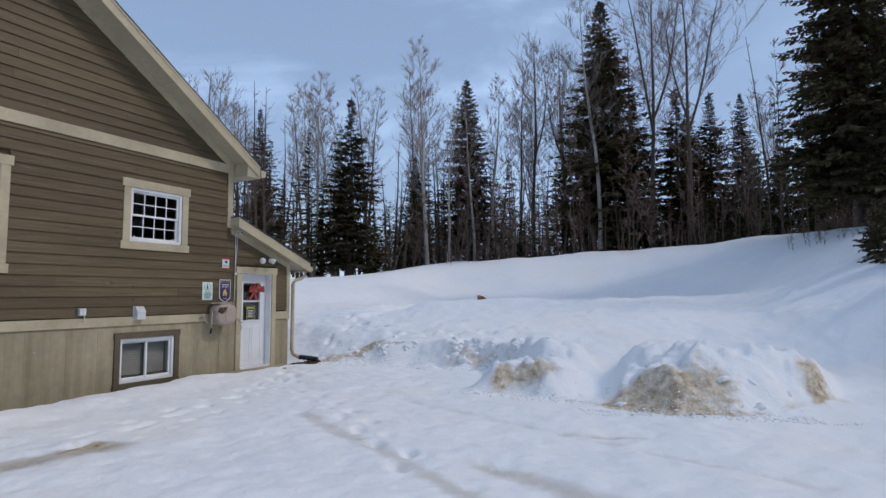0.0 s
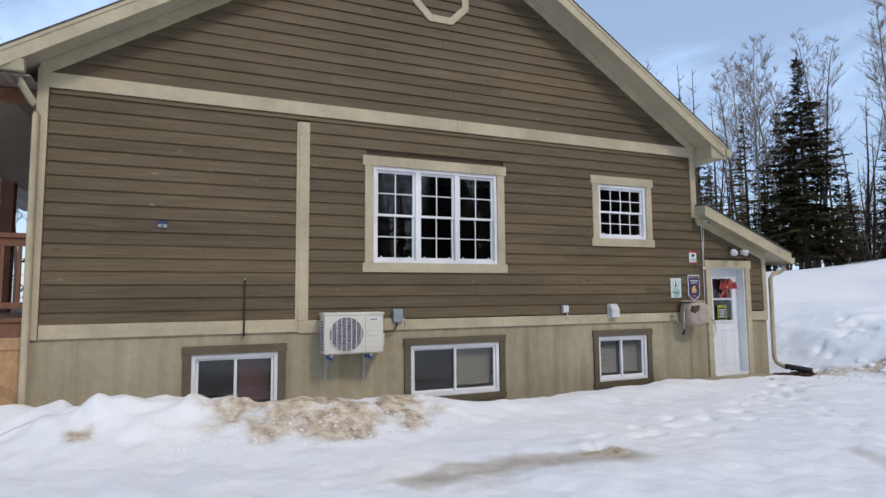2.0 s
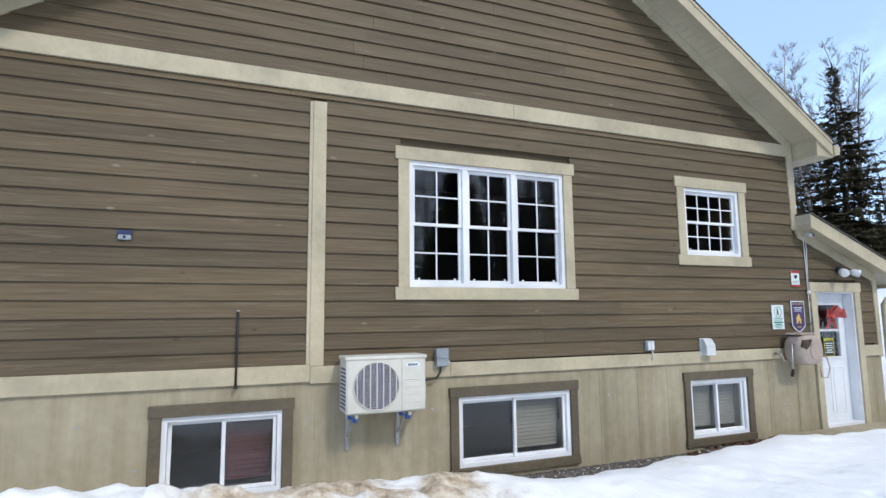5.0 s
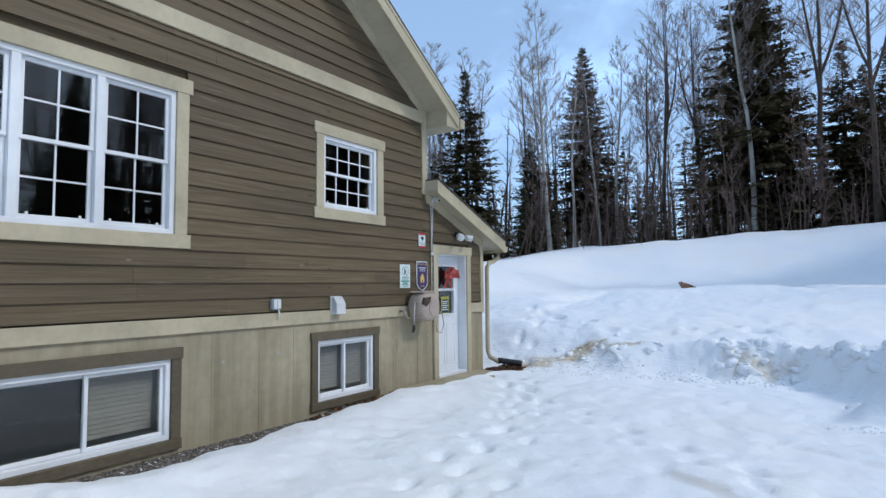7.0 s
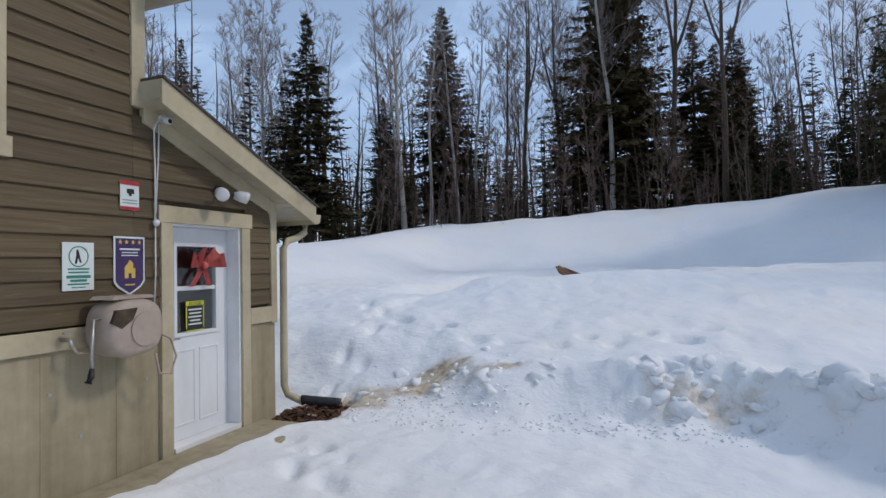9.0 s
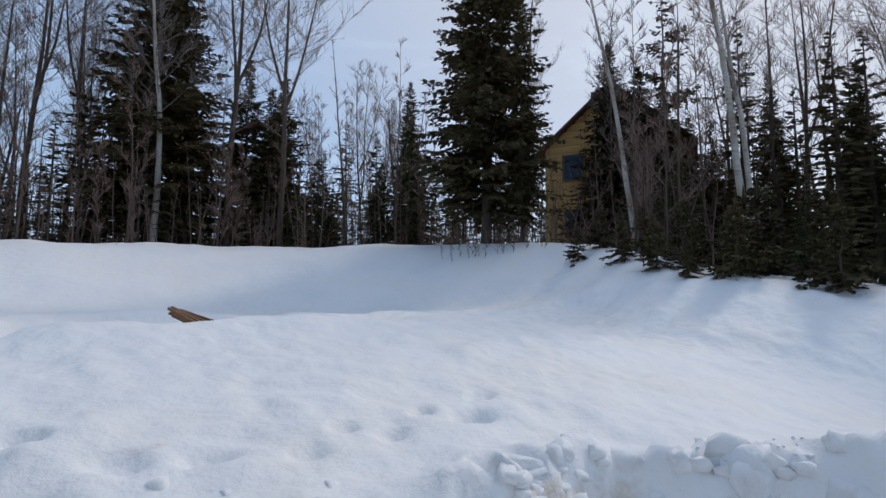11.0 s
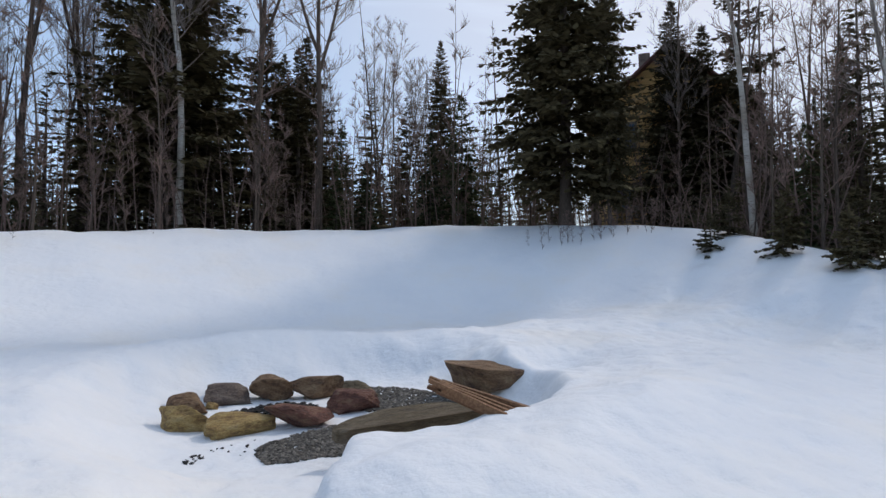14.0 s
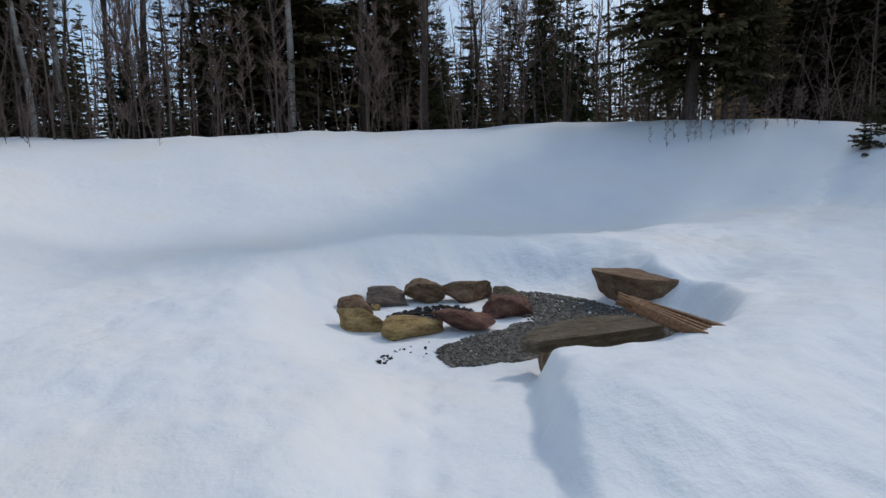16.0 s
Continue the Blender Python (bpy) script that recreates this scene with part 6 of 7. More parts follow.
def signs():
    ob = board_sign("notice_sign", "white and green sign about walking a dog", 6.49, 6.74, 1.48, 1.84, SIGNWHITE)
    bm = bmesh.new()
    tube(bm, [(FX + 0.032, 6.615 + 0.075 * math.cos(radians(15 * k)), 1.735 + 0.075 * math.sin(radians(15 * k))) for k in range(25)], 0.004, 5)
    part("emblem_ring", bm, GREEN, ob)
    bm = bmesh.new()
    prism(bm, ((6.585, 1.68), (6.60, 1.68), (6.61, 1.725), (6.625, 1.69), (6.638, 1.685), (6.622, 1.75), (6.612, 1.785), (6.598, 1.785), (6.596, 1.74)), "x", FX + 0.0305, FX + 0.032)
    part("emblem", bm, BLACK, ob)
    bars(ob, "text_line", GREEN, [(6.53, 6.70, 1.635, 1.647), (6.535, 6.695, 1.61, 1.622)])
    bars(ob, "text_line", GREEN, [(6.52, 6.71, 1.572, 1.594), (6.55, 6.68, 1.545, 1.563), (6.53, 6.70, 1.522, 1.534), (6.56, 6.67, 1.50, 1.508)])
    ob = thing("award_plaque", "purple shield plaque with four gold stars and a house emblem", "sign")
    out = ((6.91, 1.90), (7.20, 1.90), (7.20, 1.53), (7.165, 1.485), (7.055, 1.42), (6.945, 1.485), (6.91, 1.53))
    part("rim", prism(bmesh.new(), out, "x", FX + 0.022, FX + 0.030), SIGNWHITE, ob, "pale gold rim")
    inner = [(7.055 + (y - 7.055) * 0.90, 1.68 + (z - 1.68) * 0.93) for y, z in out]
    part("field", prism(bmesh.new(), inner, "x", FX + 0.0302, FX + 0.033), PURPLE, ob)
    for k in range(4):
        y = 6.965 + 0.06 * k
        star = [(y + r * math.sin(radians(36 * j)), 1.855 + r * math.cos(radians(36 * j))) for j, r in enumerate((0.021, 0.009) * 5)]
        part("star", prism(bmesh.new(), star, "x", FX + 0.0332, FX + 0.035), GOLD, ob)
    part("house_emblem", prism(bmesh.new(), ((7.005, 1.56), (7.04, 1.56), (7.04, 1.60), (7.07, 1.60), (7.07, 1.56), (7.105, 1.56), (7.105, 1.64), (7.085, 1.64), (7.085, 1.68), (7.055, 1.71), (7.03, 1.675), (7.005, 1.65)), "x", FX + 0.0332, FX + 0.035), GOLD, ob)
    bars(ob, "text_line", SIGNWHITE, [(6.96, 7.15, 1.79, 1.803), (6.98, 7.13, 1.765, 1.773), (6.975, 7.135, 1.742, 1.75)], FX + 0.0332)
    bars(ob, "text_line", GOLD, [(7.01, 7.10, 1.50, 1.512)], FX + 0.0332)
    ob = board_sign("camera_notice", "small white sign with red bands about cameras", 6.97, 7.15, 2.12, 2.36, SIGNWHITE)
    bars(ob, "band", RED, [(6.97, 7.15, 2.325, 2.36), (6.97, 7.15, 2.12, 2.148)])
    bars(ob, "symbol", BLACK, [(7.03, 7.10, 2.255, 2.295), (7.05, 7.075, 2.235, 2.255)])
    bars(ob, "text_line", GREYBOX, [(6.99, 7.13, 2.195, 2.206), (6.99, 7.13, 2.172, 2.182)])
    ob = thing("door_notice", "black door sign with yellow border and wording", "sign")
    x = SX + 0.018
    part("board", boxed((x - 0.004, 7.80, 1.025), (x, 8.03, 1.315), 0.002), BLACK, ob)
    bars(ob, "border", YELLOW, [(7.80, 8.03, 1.270, 1.315), (7.80, 8.03, 1.025, 1.036), (7.80, 7.812, 1.056, 1.261), (8.018, 8.03, 1.056, 1.261)], x + 0.0005)
    bars(ob, "text_line", SIGNWHITE, [(7.83, 8.0, 1.225, 1.24), (7.84, 7.99, 1.19, 1.205), (7.83, 8.0, 1.155, 1.17), (7.85, 7.98, 1.12, 1.135), (7.83, 8.0, 1.085, 1.10)], x + 0.0005)
    cu = bpy.data.curves.new("lettering", "FONT")
    cu.body, cu.size, cu.extrude, cu.align_x, cu.align_y = "PLEASE", 0.05, 0.0005, "CENTER", "CENTER"
    text = new("lettering", cu)
    me = bpy.data.meshes.new_from_object(text)
    bpy.data.objects.remove(text)
    me.materials.append(BLACK)
    word = new("lettering", me)
    word.parent = ob
    word.matrix_basis = pose(x + 0.003, 7.915, 1.288, 90, 0, 90)


def hose_reel():
    ob = thing("hose_reel", "tan moulded hose reel with crank hung by the door", "hose reel")
    cy, cz, x0, x1 = 6.86, 1.185, FX + 0.05, FX + 0.36
    bm = bmesh.new()
    rings = []
    for x, s in ((x0, 0.78), (x0 + 0.05, 0.96), (x0 + 0.12, 1.0), (x1 - 0.09, 1.0), (x1 - 0.03, 0.93), (x1, 0.76)):
        ring = []
        for k in range(28):
            a = 2 * math.pi * k / 28
            c, w = math.cos(a), math.sin(a)
            ring.append(bm.verts.new((x, cy + s * 0.255 * math.copysign(abs(c) ** 0.72, c), cz + s * 0.225 * math.copysign(abs(w) ** 0.72, w))))
        rings.append(ring)
    for a, b in zip(rings, rings[1:]):
        for k in range(28):
            bm.faces.new((a[k], a[(k + 1) % 28], b[(k + 1) % 28], b[k]))
    bm.faces.new(rings[0])
    bm.faces.new(rings[-1])
    part("shell", bm, REELTAN, ob, smooth=True)
    part("lid", prism(bmesh.new(), ((cy - 0.20, 1.405), (cy + 0.19, 1.405), (cy + 0.16, 1.43), (cy - 0.17, 1.43)), "x", x0 + 0.03, x1 - 0.05), REELTAN, ob)
    # solid dark piece on the shell; its colour is the opening's shade
    part("opening", prism(bmesh.new(), ((cy - 0.235, 1.24), (cy - 0.20, 1.33), (cy - 0.02, 1.34), (cy - 0.06, 1.25), (cy - 0.16, 1.19)), "x", x1 - 0.06, x1 + 0.004), REELSHADE, ob, "hose opening with its inner shade painted dark")
    part("side_emblem", prism(bmesh.new(), ((cy + 0.10, 1.24), (cy + 0.19, 1.17), (cy + 0.11, 1.09)), "x", x1 - 0.03, x1 + 0.003), BROWN_TRIM, ob)
    part("hub", disc(bmesh.new(), (x1 + 0.004, cy + 0.05, 1.17), 0.13, 0.02, sides=24), REELTAN, ob)
    part("crank", tube(bmesh.new(), ((x0 + 0.20, cy - 0.23, 1.27), (x0 + 0.20, cy - 0.30, 1.27), (x0 + 0.20, cy - 0.315, 1.0), (x0 + 0.20, cy - 0.31, 0.90)), 0.012, 8), STEEL, ob, smooth=True)
    part("crank_knob", tube(bmesh.new(), ((x0 + 0.20, cy - 0.31, 0.92), (x0 + 0.20, cy - 0.32, 0.86), (x0 + 0.20, cy - 0.34, 0.82)), (0.016, 0.024, 0.026), 8), BLACK, ob, smooth=True)
    part("hose_tail", tube(bmesh.new(), [(x1 - 0.05, cy + 0.22, 1.12), (x1 - 0.05, cy + 0.34, 1.06), (x1 - 0.07, cy + 0.42, 0.90), (x1 - 0.09, cy + 0.38, 0.76), (x1 - 0.10, cy + 0.27, 0.78), (x1 - 0.08, cy + 0.22, 0.95)], 0.011, 6), REELTAN, ob, smooth=True)
    part("mount", boxed((FX + 0.037, cy - 0.1, 1.07), (x0 + 0.01, cy + 0.1, 1.2), 0.004), BLACK, ob)


def faucet():
    ob = thing("faucet", "brass garden tap on the skirt board", "tap")
    part("pipe", tube(bmesh.new(), ((FX + 0.03, 6.48, 1.13), (FX + 0.12, 6.48, 1.13), (FX + 0.15, 6.48, 1.08)), 0.016, 8), STEEL, ob, smooth=True)
    part("wheel", disc(bmesh.new(), (FX + 0.10, 6.48, 1.18), 0.035, 0.012, "z", 14), STEEL, ob)
    part("hose_link", tube(bmesh.new(), [(FX + 0.15, 6.48, 1.08), (FX + 0.14, 6.52, 1.03), (FX + 0.12, 6.62, 1.02)], 0.011, 6), REELTAN, ob, smooth=True)


def flood_light():
    ob = thing("flood_light", "twin-head outdoor flood light above the door", "wall light")
    part("base", disc(bmesh.new(), (FX + 0.035, 8.07, 2.40), 0.05, 0.03, sides=18), BLACK, ob)
    part("arm", tube(bmesh.new(), ((FX + 0.05, 8.07, 2.40), (FX + 0.12, 8.04, 2.37), (FX + 0.14, 7.97, 2.36)), 0.016, 8), BLACK, ob, smooth=True)
    part("arm", tube(bmesh.new(), ((FX + 0.06, 8.08, 2.40), (FX + 0.13, 8.12, 2.36), (FX + 0.15, 8.19, 2.35)), 0.016, 8), BLACK, ob, smooth=True)
    part("lamp_head", tube(bmesh.new(), ((FX + 0.13, 7.98, 2.37), (FX + 0.17, 7.95, 2.35), (FX + 0.24, 7.90, 2.325), (FX + 0.25, 7.893, 2.32)), (0.035, 0.06, 0.065, 0.05), 14), PLASTIC, ob, smooth=True)
    part("lamp_head", tube(bmesh.new(), ((FX + 0.14, 8.17, 2.355), (FX + 0.18, 8.21, 2.345), (FX + 0.24, 8.25, 2.325), (FX + 0.25, 8.257, 2.32)), (0.035, 0.055, 0.06, 0.045), 14), PLASTIC, ob, smooth=True)


def security_camera():
    ob = thing("security_camera", "small white camera under the lean-to soffit with hanging cable", "camera")
    part("mount", disc(bmesh.new(), (FX + 0.10, 7.33, 2.935), 0.032, 0.03, sides=16), PLASTIC, ob)
    part("body", tube(bmesh.new(), ((FX + 0.10, 7.33, 2.925), (FX + 0.18, 7.33, 2.905)), (0.03, 0.032), 14), PLASTIC, ob, smooth=True)
    part("lens", disc(bmesh.new(), (FX + 0.185, 7.33, 2.904), 0.02, 0.006, sides=14), BLACK, ob)
    part("cable", tube(bmesh.new(), [(FX + 0.06, 7.32, 2.92), (FX + 0.045, 7.29, 2.84), (FX + 0.04, 7.305, 2.4), (FX + 0.04, 7.30, 2.05)], 0.007, 6), PLASTIC, ob, smooth=True)
    part("cable", tube(bmesh.new(), [(FX + 0.05, 7.34, 2.92), (FX + 0.05, 7.33, 2.6), (FX + 0.045, 7.30, 2.05)], 0.006, 6), PLASTIC, ob, smooth=True)
    bm = bmesh.new()
    bmesh.ops.create_uvsphere(bm, u_segments=12, v_segments=8, radius=0.03, matrix=Matrix.Translation((FX + 0.055, 7.30, 2.03)))
    part("plug", bm, PLASTIC, ob, smooth=True)
    part("cable", tube(bmesh.new(), [(FX + 0.045, 7.30, 2.0), (FX + 0.045, 7.30, 1.6), (FX + 0.06, 7.27, 1.30)], 0.006, 6), PLASTIC, ob, smooth=True)


def bow():
    ob = thing("ribbon_bow", "large red ribbon bow hung on the door pane", "bow")
    cy, cz, x = 7.99, 1.655, SX + 0.03
    for k, (a, size) in enumerate(((14, 0.22), (166, 0.22), (52, 0.17), (126, 0.17))):
        bm = bmesh.new()
        c, s = math.cos(radians(a)), math.sin(radians(a))
        rows = []
        for j in range(11):
            t = j / 10
            out = math.sin(t * math.pi) * size
            lift = 0.02 + 0.07 * (1 - math.cos(t * 2 * math.pi)) / 2 + (0.035 if t < 0.5 else -0.0) * math.sin(t * math.pi)
            half = 0.014 + 0.062 * math.sin(t * math.pi)
            rows.append([bm.verts.new((x + lift, cy + c * out - s * h, cz + s * out + c * h)) for h in (-half, half)])
        for p, q in zip(rows, rows[1:]):
            bm.faces.new((p[0], p[1], q[1], q[0]))
        bmesh.ops.solidify(bm, geom=bm.faces[:], thickness=0.003)
        part("loop", bm, RIBBON, ob, smooth=True)
    for c in (-0.09, 0.05):
        bm = bmesh.new()
        rows = [[bm.verts.new((x + 0.015 + 0.01 * math.sin(t * 3), cy + c * t * 1.6 + h, cz - 0.20 * t)) for h in (-0.035, 0.035)] for t in (0, 0.3, 0.6, 1.0)]
        for p, q in zip(rows, rows[1:]):
            bm.faces.new((p[0], p[1], q[1], q[0]))
        bmesh.ops.solidify(bm, geom=bm.faces[:], thickness=0.003)
        part("tail", bm, RIBBON, ob, smooth=True)
    bm = bmesh.new()
    bmesh.ops.create_uvsphere(bm, u_segments=12, v_segments=8, radius=0.035, matrix=Matrix.Translation((x + 0.045, cy, cz)))
    part("knot", bm, RIBBON, ob, smooth=True)


ac_unit()
disconnect_box()
outlet_box()
wall_vent()
wall_sensor()
grounding_rod()
signs()
hose_reel()
faucet()
flood_light()
security_camera()
bow()


# ---- fire pit ----
def stone(name, seed, at, size, turn, mat, label, group="", sink=0.06, flat=0.0, under=0.0, boxy=0.66, facets=9):
    """A rough fieldstone with broken facets; under: how far it narrows to its foot."""
    rng = random.Random(seed)
    bm = bmesh.new()
    bmesh.ops.create_icosphere(bm, subdivisions=4, radius=0.5)
    off = Vector((rng.uniform(0, 50), rng.uniform(0, 50), rng.uniform(0, 50)))
    cuts = [(Vector((rng.gauss(0, 1), rng.gauss(0, 1), rng.gauss(0, 0.7))).normalized(), rng.uniform(0.28, 0.38) if facets > 6 else rng.uniform(0.38, 0.46)) for _ in range(facets)]
    if flat:
        cuts.append((Vector((0.05, 0.05, 1)).normalized(), flat))
    for v in bm.verts:
        p = v.co * (1.06 + 0.20 * noise.noise(v.co * 2.2 + off))
        p = Vector([math.copysign(abs(c) ** boxy, c) for c in p])
        for n, d in cuts:
            k = p.dot(n) - d
            if k > 0:
                p -= n * k * 0.97
        v.co = p
    bmesh.ops.smooth_vert(bm, verts=bm.verts, factor=0.5, use_axis_x=True, use_axis_y=True, use_axis_z=True)
    bmesh.ops.smooth_vert(bm, verts=bm.verts, factor=0.5, use_axis_x=True, use_axis_y=True, use_axis_z=True)
    for v in bm.verts:
        v.co *= 1 + 0.09 * noise.noise(v.co * 4 + off) + 0.045 * noise.noise(v.co * 9 + off) + 0.02 * noise.noise(v.co * 22 + off)
    for axis in range(3):
        lo, hi = min(v.co[axis] for v in bm.verts), max(v.co[axis] for v in bm.verts)
        for v in bm.verts:
            v.co[axis] = (v.co[axis] - lo) / (hi - lo) - (0.0 if axis == 2 else 0.5)
    for v in bm.verts:
        v.co.xy *= 1 - under * (1 - v.co.z)
    ob = new(name, mesh_of(name, bm, mat))
    ob.matrix_basis = pose(at[0], at[1], at[2] - sink, rng.uniform(-4, 4), rng.uniform(-4, 4), turn) @ Matrix.Diagonal((*size, 1))
    return tagged(ob, label, "stone", group)


PITZ = 0.66
RING = "stones of the fire ring"
for k, (x, y, sx, sy, sz, turn, mat, label) in enumerate((
        (-6.83, 18.66, 0.50, 0.42, 0.33, -9, ROCKBROWN, "brown fieldstone in the fire ring"),
        (-6.90, 18.02, 0.60, 0.42, 0.34, -10, ROCKYELLOW, "ochre and brown fieldstone in the fire ring"),
        (-6.40, 17.50, 0.78, 0.44, 0.28, -12, ROCKYELLOW, "long ochre fieldstone in the fire ring"),
        (-5.74, 17.46, 0.82, 0.50, 0.33, -20, ROCKRED, "dark red-brown fieldstone in the fire ring"),
        (-4.94, 17.80, 0.72, 0.44, 0.33, -25, ROCKRED, "maroon fieldstone in the fire ring"),
        (-4.66, 18.30, 0.58, 0.46, 0.32, -22, ROCKSLAB, "tan fieldstone in the fire ring"),
        (-5.06, 18.84, 0.84, 0.46, 0.38, -18, ROCKBROWN, "pointed brown fieldstone in the fire ring"),
        (-5.68, 19.02, 0.62, 0.44, 0.40, -16, ROCKBROWN, "brown fieldstone with a dark hollow in the fire ring"),
        (-6.22, 19.12, 0.66, 0.42, 0.33, -10, ROCKGREY, "grey-red blocky fieldstone in the fire ring"))):
    stone("fieldstone", 30 + k, (x, y, PITZ), (sx, sy, sz), turn, mat, label, RING, 0.05)
stone("fieldstone", 50, (-6.50, 18.86, PITZ), (0.18, 0.15, 0.13), 0, ROCKYELLOW, "small yellow stone inside the fire ring", RING, 0.02)
stone("boulder", 47, (-2.94, 17.58, PITZ), (1.30, 0.92, 0.56), -50, ROCKBROWN, "large flat-topped brown boulder beside the fire pit", "", 0.06, 0.30, 0.16, 0.6, 5)
stone("stone_bench", 42, (-5.32, 15.52, 0.88), (1.40, 0.60, 0.28), -4, ROCKSLAB, "mossy flat stone bench half under snow", "", 0.0, 0.16)
stone("fieldstone", 43, (-5.96, 15.22, PITZ), (0.26, 0.32, 0.56), 25, ROCKBROWN, "upright brown stone under the bench's end", "", 0.08)
stone("fieldstone", 44, (-4.70, 15.55, PITZ), (0.40, 0.46, 0.36), 10, ROCKBROWN, "upright brown stone under the bench's end", "", 0.08)


def scattered(name, label, mat, spots, lo, hi, seed, category, tilt=25, flatness=0.65):
    """Many small pieces too many to count, in one mesh."""
    rng = random.Random(seed)
    verts, faces = [], []
    for x, y, z in spots:
        r = rng.uniform(lo, hi)
        m = pose(x, y, z + r * 0.25, rng.uniform(-tilt, tilt), rng.uniform(-tilt, tilt), rng.uniform(0, 360))
        i = len(verts)
        for p in ((1, 0, 0), (0.3, 0.85, 0), (-0.75, 0.6, 0), (-0.8, -0.5, 0), (0.25, -0.9, 0), (0.1, 0.05, 0.8), (0, 0, -0.8)):
            verts.append(m @ Vector((p[0] * r * rng.uniform(0.75, 1.2), p[1] * r * rng.uniform(0.75, 1.2), p[2] * r * flatness)))
        for k in range(5):
            faces += [(i + k, i + (k + 1) % 5, i + 5), (i + (k + 1) % 5, i + k, i + 6)]
    me = bpy.data.meshes.new(name)
    me.from_pydata([tuple(v) for v in verts], [], faces)
    me.materials.append(mat)
    return tagged(new(name, me), label, category, kind="stuff")


def island_tones(mat, dark, light):
    n, l = mat.node_tree.nodes, mat.node_tree.links
    g = n.new("ShaderNodeNewGeometry")
    l.new(ramp(n, l, g.outputs["Random Per Island"], [(0.0, dark), (0.6, scaled(tuple(a + b for a, b in zip(dark, light)), 0.45)), (1.0, light)]), n["Principled BSDF"].inputs["Base Color"])


island_tones(PEBBLE, (0.05, 0.044, 0.037), (0.22, 0.195, 0.165))
rng = random.Random(8)


def spots_in(count, cx, cy, rx, ry, turn, lift=0.0, keep=None):
    found, c, s = [], math.cos(radians(turn)), math.sin(radians(turn))
    while len(found) < count:
        u, v = rng.uniform(-1, 1), rng.uniform(-1, 1)
        if u * u + v * v < 1 + 0.3 * noise.noise(Vector((u * 2.5, v * 2.5, cx))):
            x, y = cx + u * rx * c - v * ry * s, cy + u * rx * s + v * ry * c
            if keep is None or keep(x, y):
                found.append((x, y, lift))
    xy = np.array(found)
    z = terrain(xy[None, :, 0], xy[None, :, 1])[0][0]
    return [(x, y, float(h) + lift) for (x, y, _), h in zip(found, z)]


gravel = spots_in(3200, -5.6, 16.65, 0.85, 0.5, 8) + spots_in(1600, -4.85, 17.0, 0.6, 0.42, 10) + spots_in(5200, -4.05, 17.6, 0.75, 1.6, 14)
scattered("pit_gravel", "loose grey gravel round the fire pit", PEBBLE, gravel, 0.014, 0.038, 3, "gravel")
wallgravel = spots_in(4200, FX + 0.19, 3.0, 0.26, 2.2, 0) + spots_in(700, FX + 0.16, 5.6, 0.2, 1.2, 0)
scattered("wall_gravel", "grey gravel strip along the foundation", PEBBLE, wallgravel, 0.010, 0.026, 4, "gravel")
leaves = spots_in(420, FX + 0.17, 5.4, 0.2, 1.0, 0) + spots_in(260, FX + 0.14, 6.9, 0.14, 0.6, 0) + spots_in(900, FX + 0.34, 9.15, 0.40, 0.5, 10)
scattered("dead_leaves", "brown dead leaves against the wall", LEAFLITTER, leaves, 0.022, 0.05, 5, "leaves", 40, 0.18)
coal = spots_in(420, -5.85, 18.3, 0.62, 0.34, 4)
scattered("charcoal", "black charcoal and burnt wood in the fire ring", CHARCOAL, coal, 0.018, 0.06, 6, "charcoal", 30, 0.5)
crumbs = spots_in(16, -6.55, 16.9, 0.45, 0.3, 0) + spots_in(26, -7.0, 16.75, 0.09, 0.14, -30)
scattered("charcoal_crumbs", "black charcoal crumbs on the trodden snow", CHARCOAL, crumbs, 0.01, 0.028, 7, "charcoal", 30, 0.5)


icy = spots_in(260, -1.0, 6.95, 1.2, 0.22, 4) + spots_in(420, 1.6, 6.75, 1.7, 0.28, 14) + spots_in(160, -5.7, -0.4, 0.4, 1.8, 0) + spots_in(320, -3.0, 9.3, 1.8, 0.3, 0) + spots_in(260, -5.6, 9.2, 1.2, 0.5, 0)
scattered("snow_crumbs", "small icy crumbs of snow on the yard", SNOW, icy, 0.008, 0.028, 9, "snow", 30, 0.7)


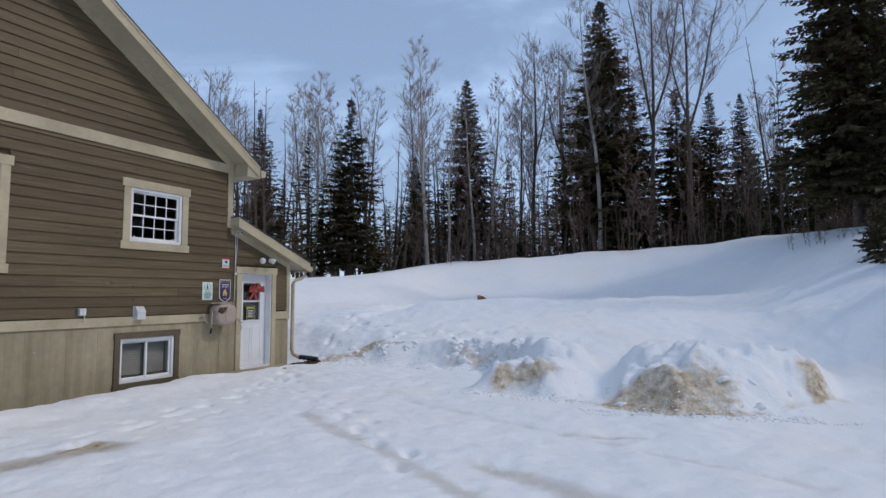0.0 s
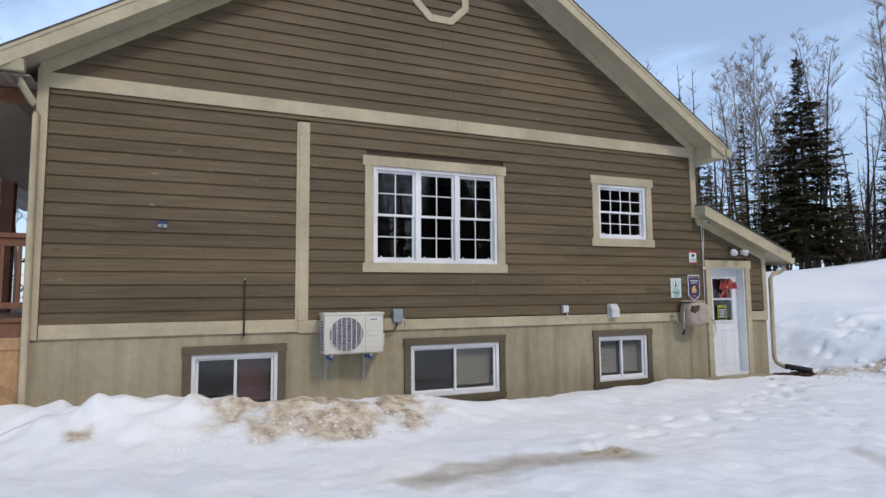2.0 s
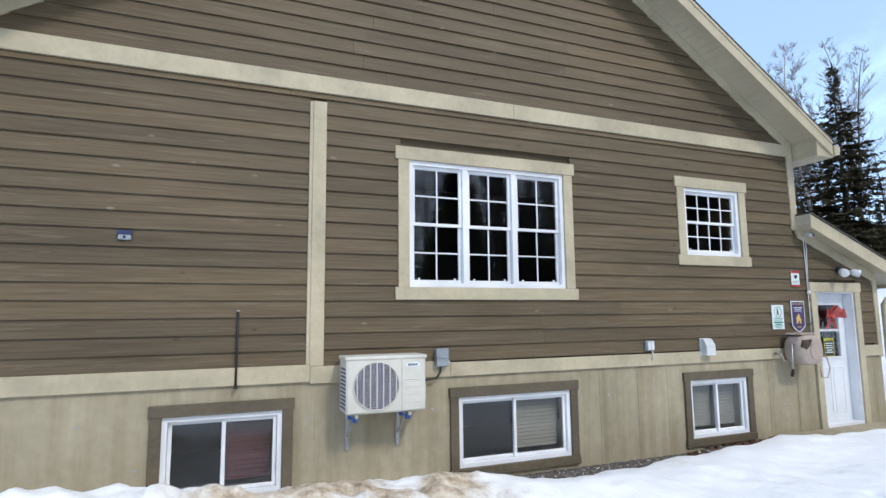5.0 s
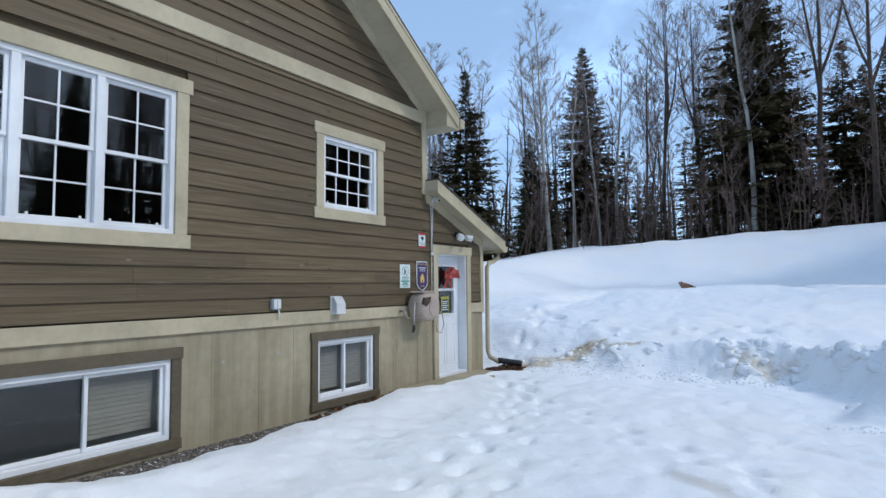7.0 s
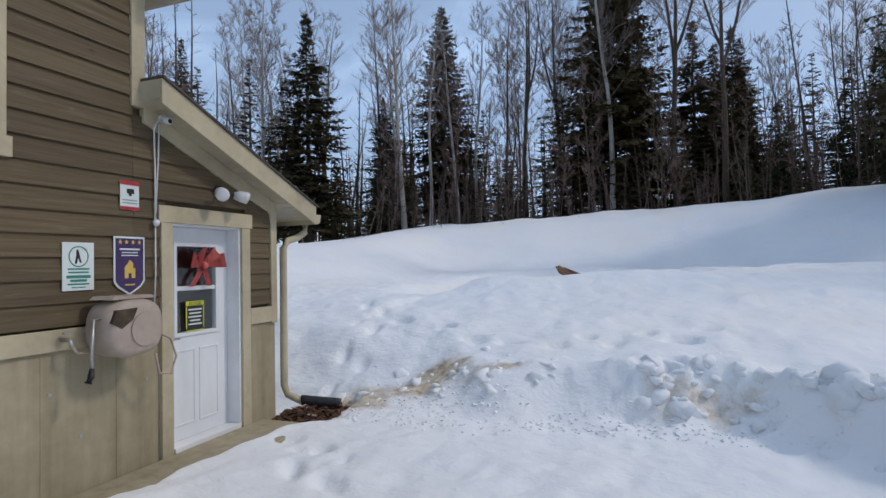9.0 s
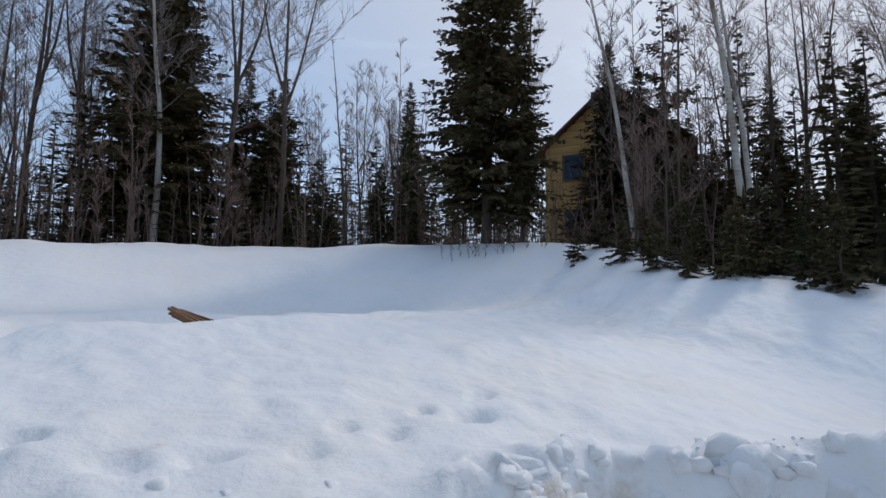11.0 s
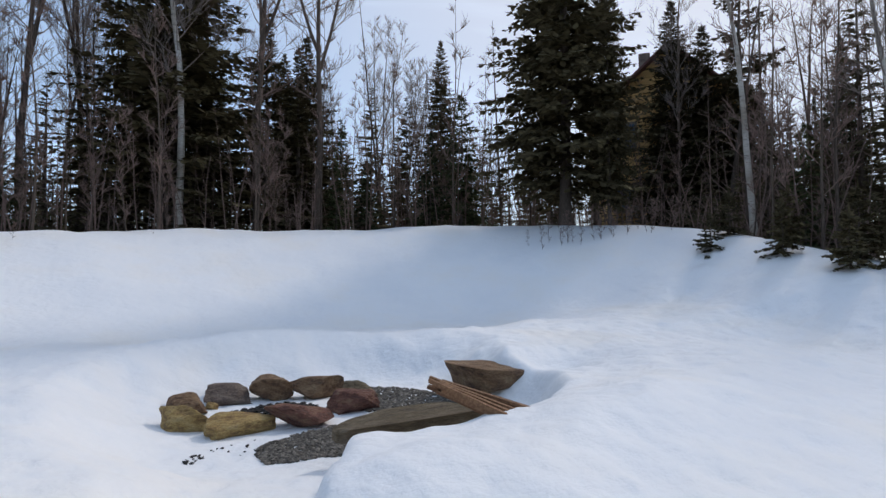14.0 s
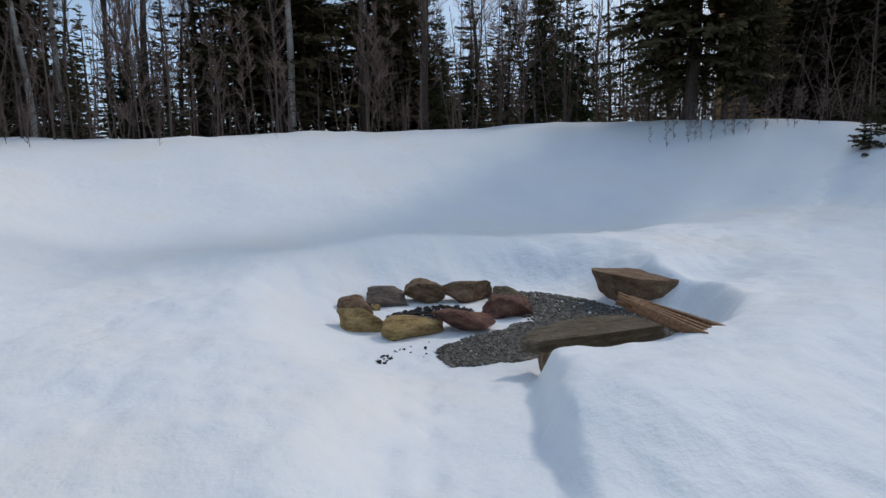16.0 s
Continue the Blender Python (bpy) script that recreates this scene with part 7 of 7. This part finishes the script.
def firewood():
    """A small heap of split boards jutting over the pit."""
    rng = random.Random(12)
    foot, head = Vector((-4.62, 14.42, 1.24)), Vector((-5.27, 15.19, 1.53))
    way = (head - foot).normalized()
    side = way.cross(Vector((0, 0, 1))).normalized()
    up = side.cross(way)
    for k in range(12):
        o, u = ((k * 5) % 12 - 5.5) * 0.055, -0.045 * (k // 4)
        start = foot + side * o + up * (u + rng.uniform(-0.01, 0.01)) - way * rng.uniform(0.0, 0.12)
        end = head + side * (o * 0.22 + rng.uniform(-0.02, 0.02)) + up * (u * 0.8) - way * rng.uniform(0.0, 0.22)
        long, wide, thick = (end - start).length, rng.uniform(0.045, 0.085), rng.uniform(0.028, 0.045)
        bm = bmesh.new()
        rows = []
        n = 6
        for j in range(n + 1):
            t = j / n
            w = wide * (1 - 0.45 * max(0, t - 0.6)) * rng.uniform(0.9, 1.08)
            h = thick * rng.uniform(0.85, 1.1)
            rows.append([bm.verts.new((x, long * (t - 0.0), z)) for x, z in ((-w / 2, -h / 2), (w / 2, -h / 2), (w / 2 * 0.9, h / 2), (-w / 2 * 0.85, h / 2))])
        for a, b in zip(rows, rows[1:]):
            for j in range(4):
                bm.faces.new((a[j], a[(j + 1) % 4], b[(j + 1) % 4], b[j]))
        bm.faces.new(rows[0])
        bm.faces.new(rows[-1])
        d = (end - start).normalized()
        s2 = d.cross(up).normalized()
        m = Matrix((s2, d, s2.cross(d))).transposed().to_4x4()
        ob = new("firewood_board", mesh_of("firewood_board", bm, SPLIT))
        ob.matrix_basis = Matrix.Translation(start) @ m
        tagged(ob, "split brown firewood board leaning out of the snow", "firewood", "boards of the firewood heap")


firewood()


# ---- clods of ploughed snow ----
def clods(name, label, line, count, spread, lo, hi, seed):
    """Broken lumps of old snow heaped along a line."""
    rng = random.Random(seed)
    ball = bmesh.new()
    bmesh.ops.create_icosphere(ball, subdivisions=2, radius=1.0)
    shape = [v.co.copy() for v in ball.verts]
    tris = [tuple(v.index for v in f.verts) for f in ball.faces]
    ball.free()
    heap, spots = thing(name, label, "snow"), []
    for _ in range(count):
        t = rng.random() * (len(line) - 1)
        k = min(int(t), len(line) - 2)
        (ax, ay), (bx, by) = line[k], line[k + 1]
        spots.append((ax + (t - k) * (bx - ax) + rng.gauss(0, spread), ay + (t - k) * (by - ay) + rng.gauss(0, spread)))
    xy = np.array(spots)
    zs = terrain(xy[None, :, 0].copy(), xy[None, :, 1].copy())[0][0]
    for (x, y), z in zip(spots, zs):
        r = lo + (hi - lo) * rng.random() ** 2.2
        off = Vector((rng.uniform(0, 99), rng.uniform(0, 99), rng.uniform(0, 99)))
        m = pose(x, y, float(z) - 0.42 * r, rng.uniform(-30, 30), rng.uniform(-30, 30), rng.uniform(0, 360)) @ Matrix.Diagonal((r * rng.uniform(0.9, 1.5), r, r * rng.uniform(0.5, 0.8), 1))
        verts = []
        for p in shape:
            q = Vector([math.copysign(abs(c) ** 0.7, c) for c in p])
            verts.append(m @ (q * (0.8 + 0.45 * noise.noise(p * 1.3 + off) + 0.12 * noise.noise(p * 4 + off))))
        raw("snow_clod", verts, tris, SNOW, heap, smooth=True)


clods("snow_bank", "broken lumps of ploughed snow along the bank", ((-3.6, 9.7), (-3.2, 9.75), (-2.6, 9.8), (-1.9, 9.3), (-1.5, 8.9)), 60, 0.15, 0.05, 0.17, 31)
clods("snow_bank", "lumps of trodden snow beside the entrance", ((-6.9, 9.7), (-6.2, 9.9), (-5.4, 9.9), (-4.6, 9.75)), 55, 0.24, 0.03, 0.13, 32)
clods("snow_bank", "icy lumps on the dirty snow mounds", ((-2.0, 7.8), (-0.9, 8.1), (0.2, 7.2), (1.6, 7.2), (2.9, 7.5)), 30, 0.24, 0.03, 0.15, 33)


# ---- brush at the rim ----
rng = random.Random(15)
for x, y, size in ((-3.3, 30.4, 0.12), (-9.65, 28.0, 0.12), (-3.1, 30.5, 0.1), (-12.4, 27.6, 0.3), (-13.0, 28.2, 0.32), (-13.8, 28.0, 0.28), (4.6, 24.0, 0.22), (5.0, 23.6, 0.28), (5.6, 23.3, 0.3), (6.2, 22.8, 0.25), (6.6, 22.2, 0.3), (4.9, 24.3, 0.25), (7.0, 21.8, 0.3), (-6.5, 29.4, 0.1), (8.2, 18.2, 0.45), (7.2, 15.2, 0.4)):
    planted(WHIP, x, y, size, None, USED)
for k in range(16):
    planted(WHIP, 3.9 + 0.24 * k + rng.uniform(-0.2, 0.2), 24.6 - 0.17 * k + rng.uniform(-0.3, 0.5), rng.uniform(0.16, 0.3), None, USED)
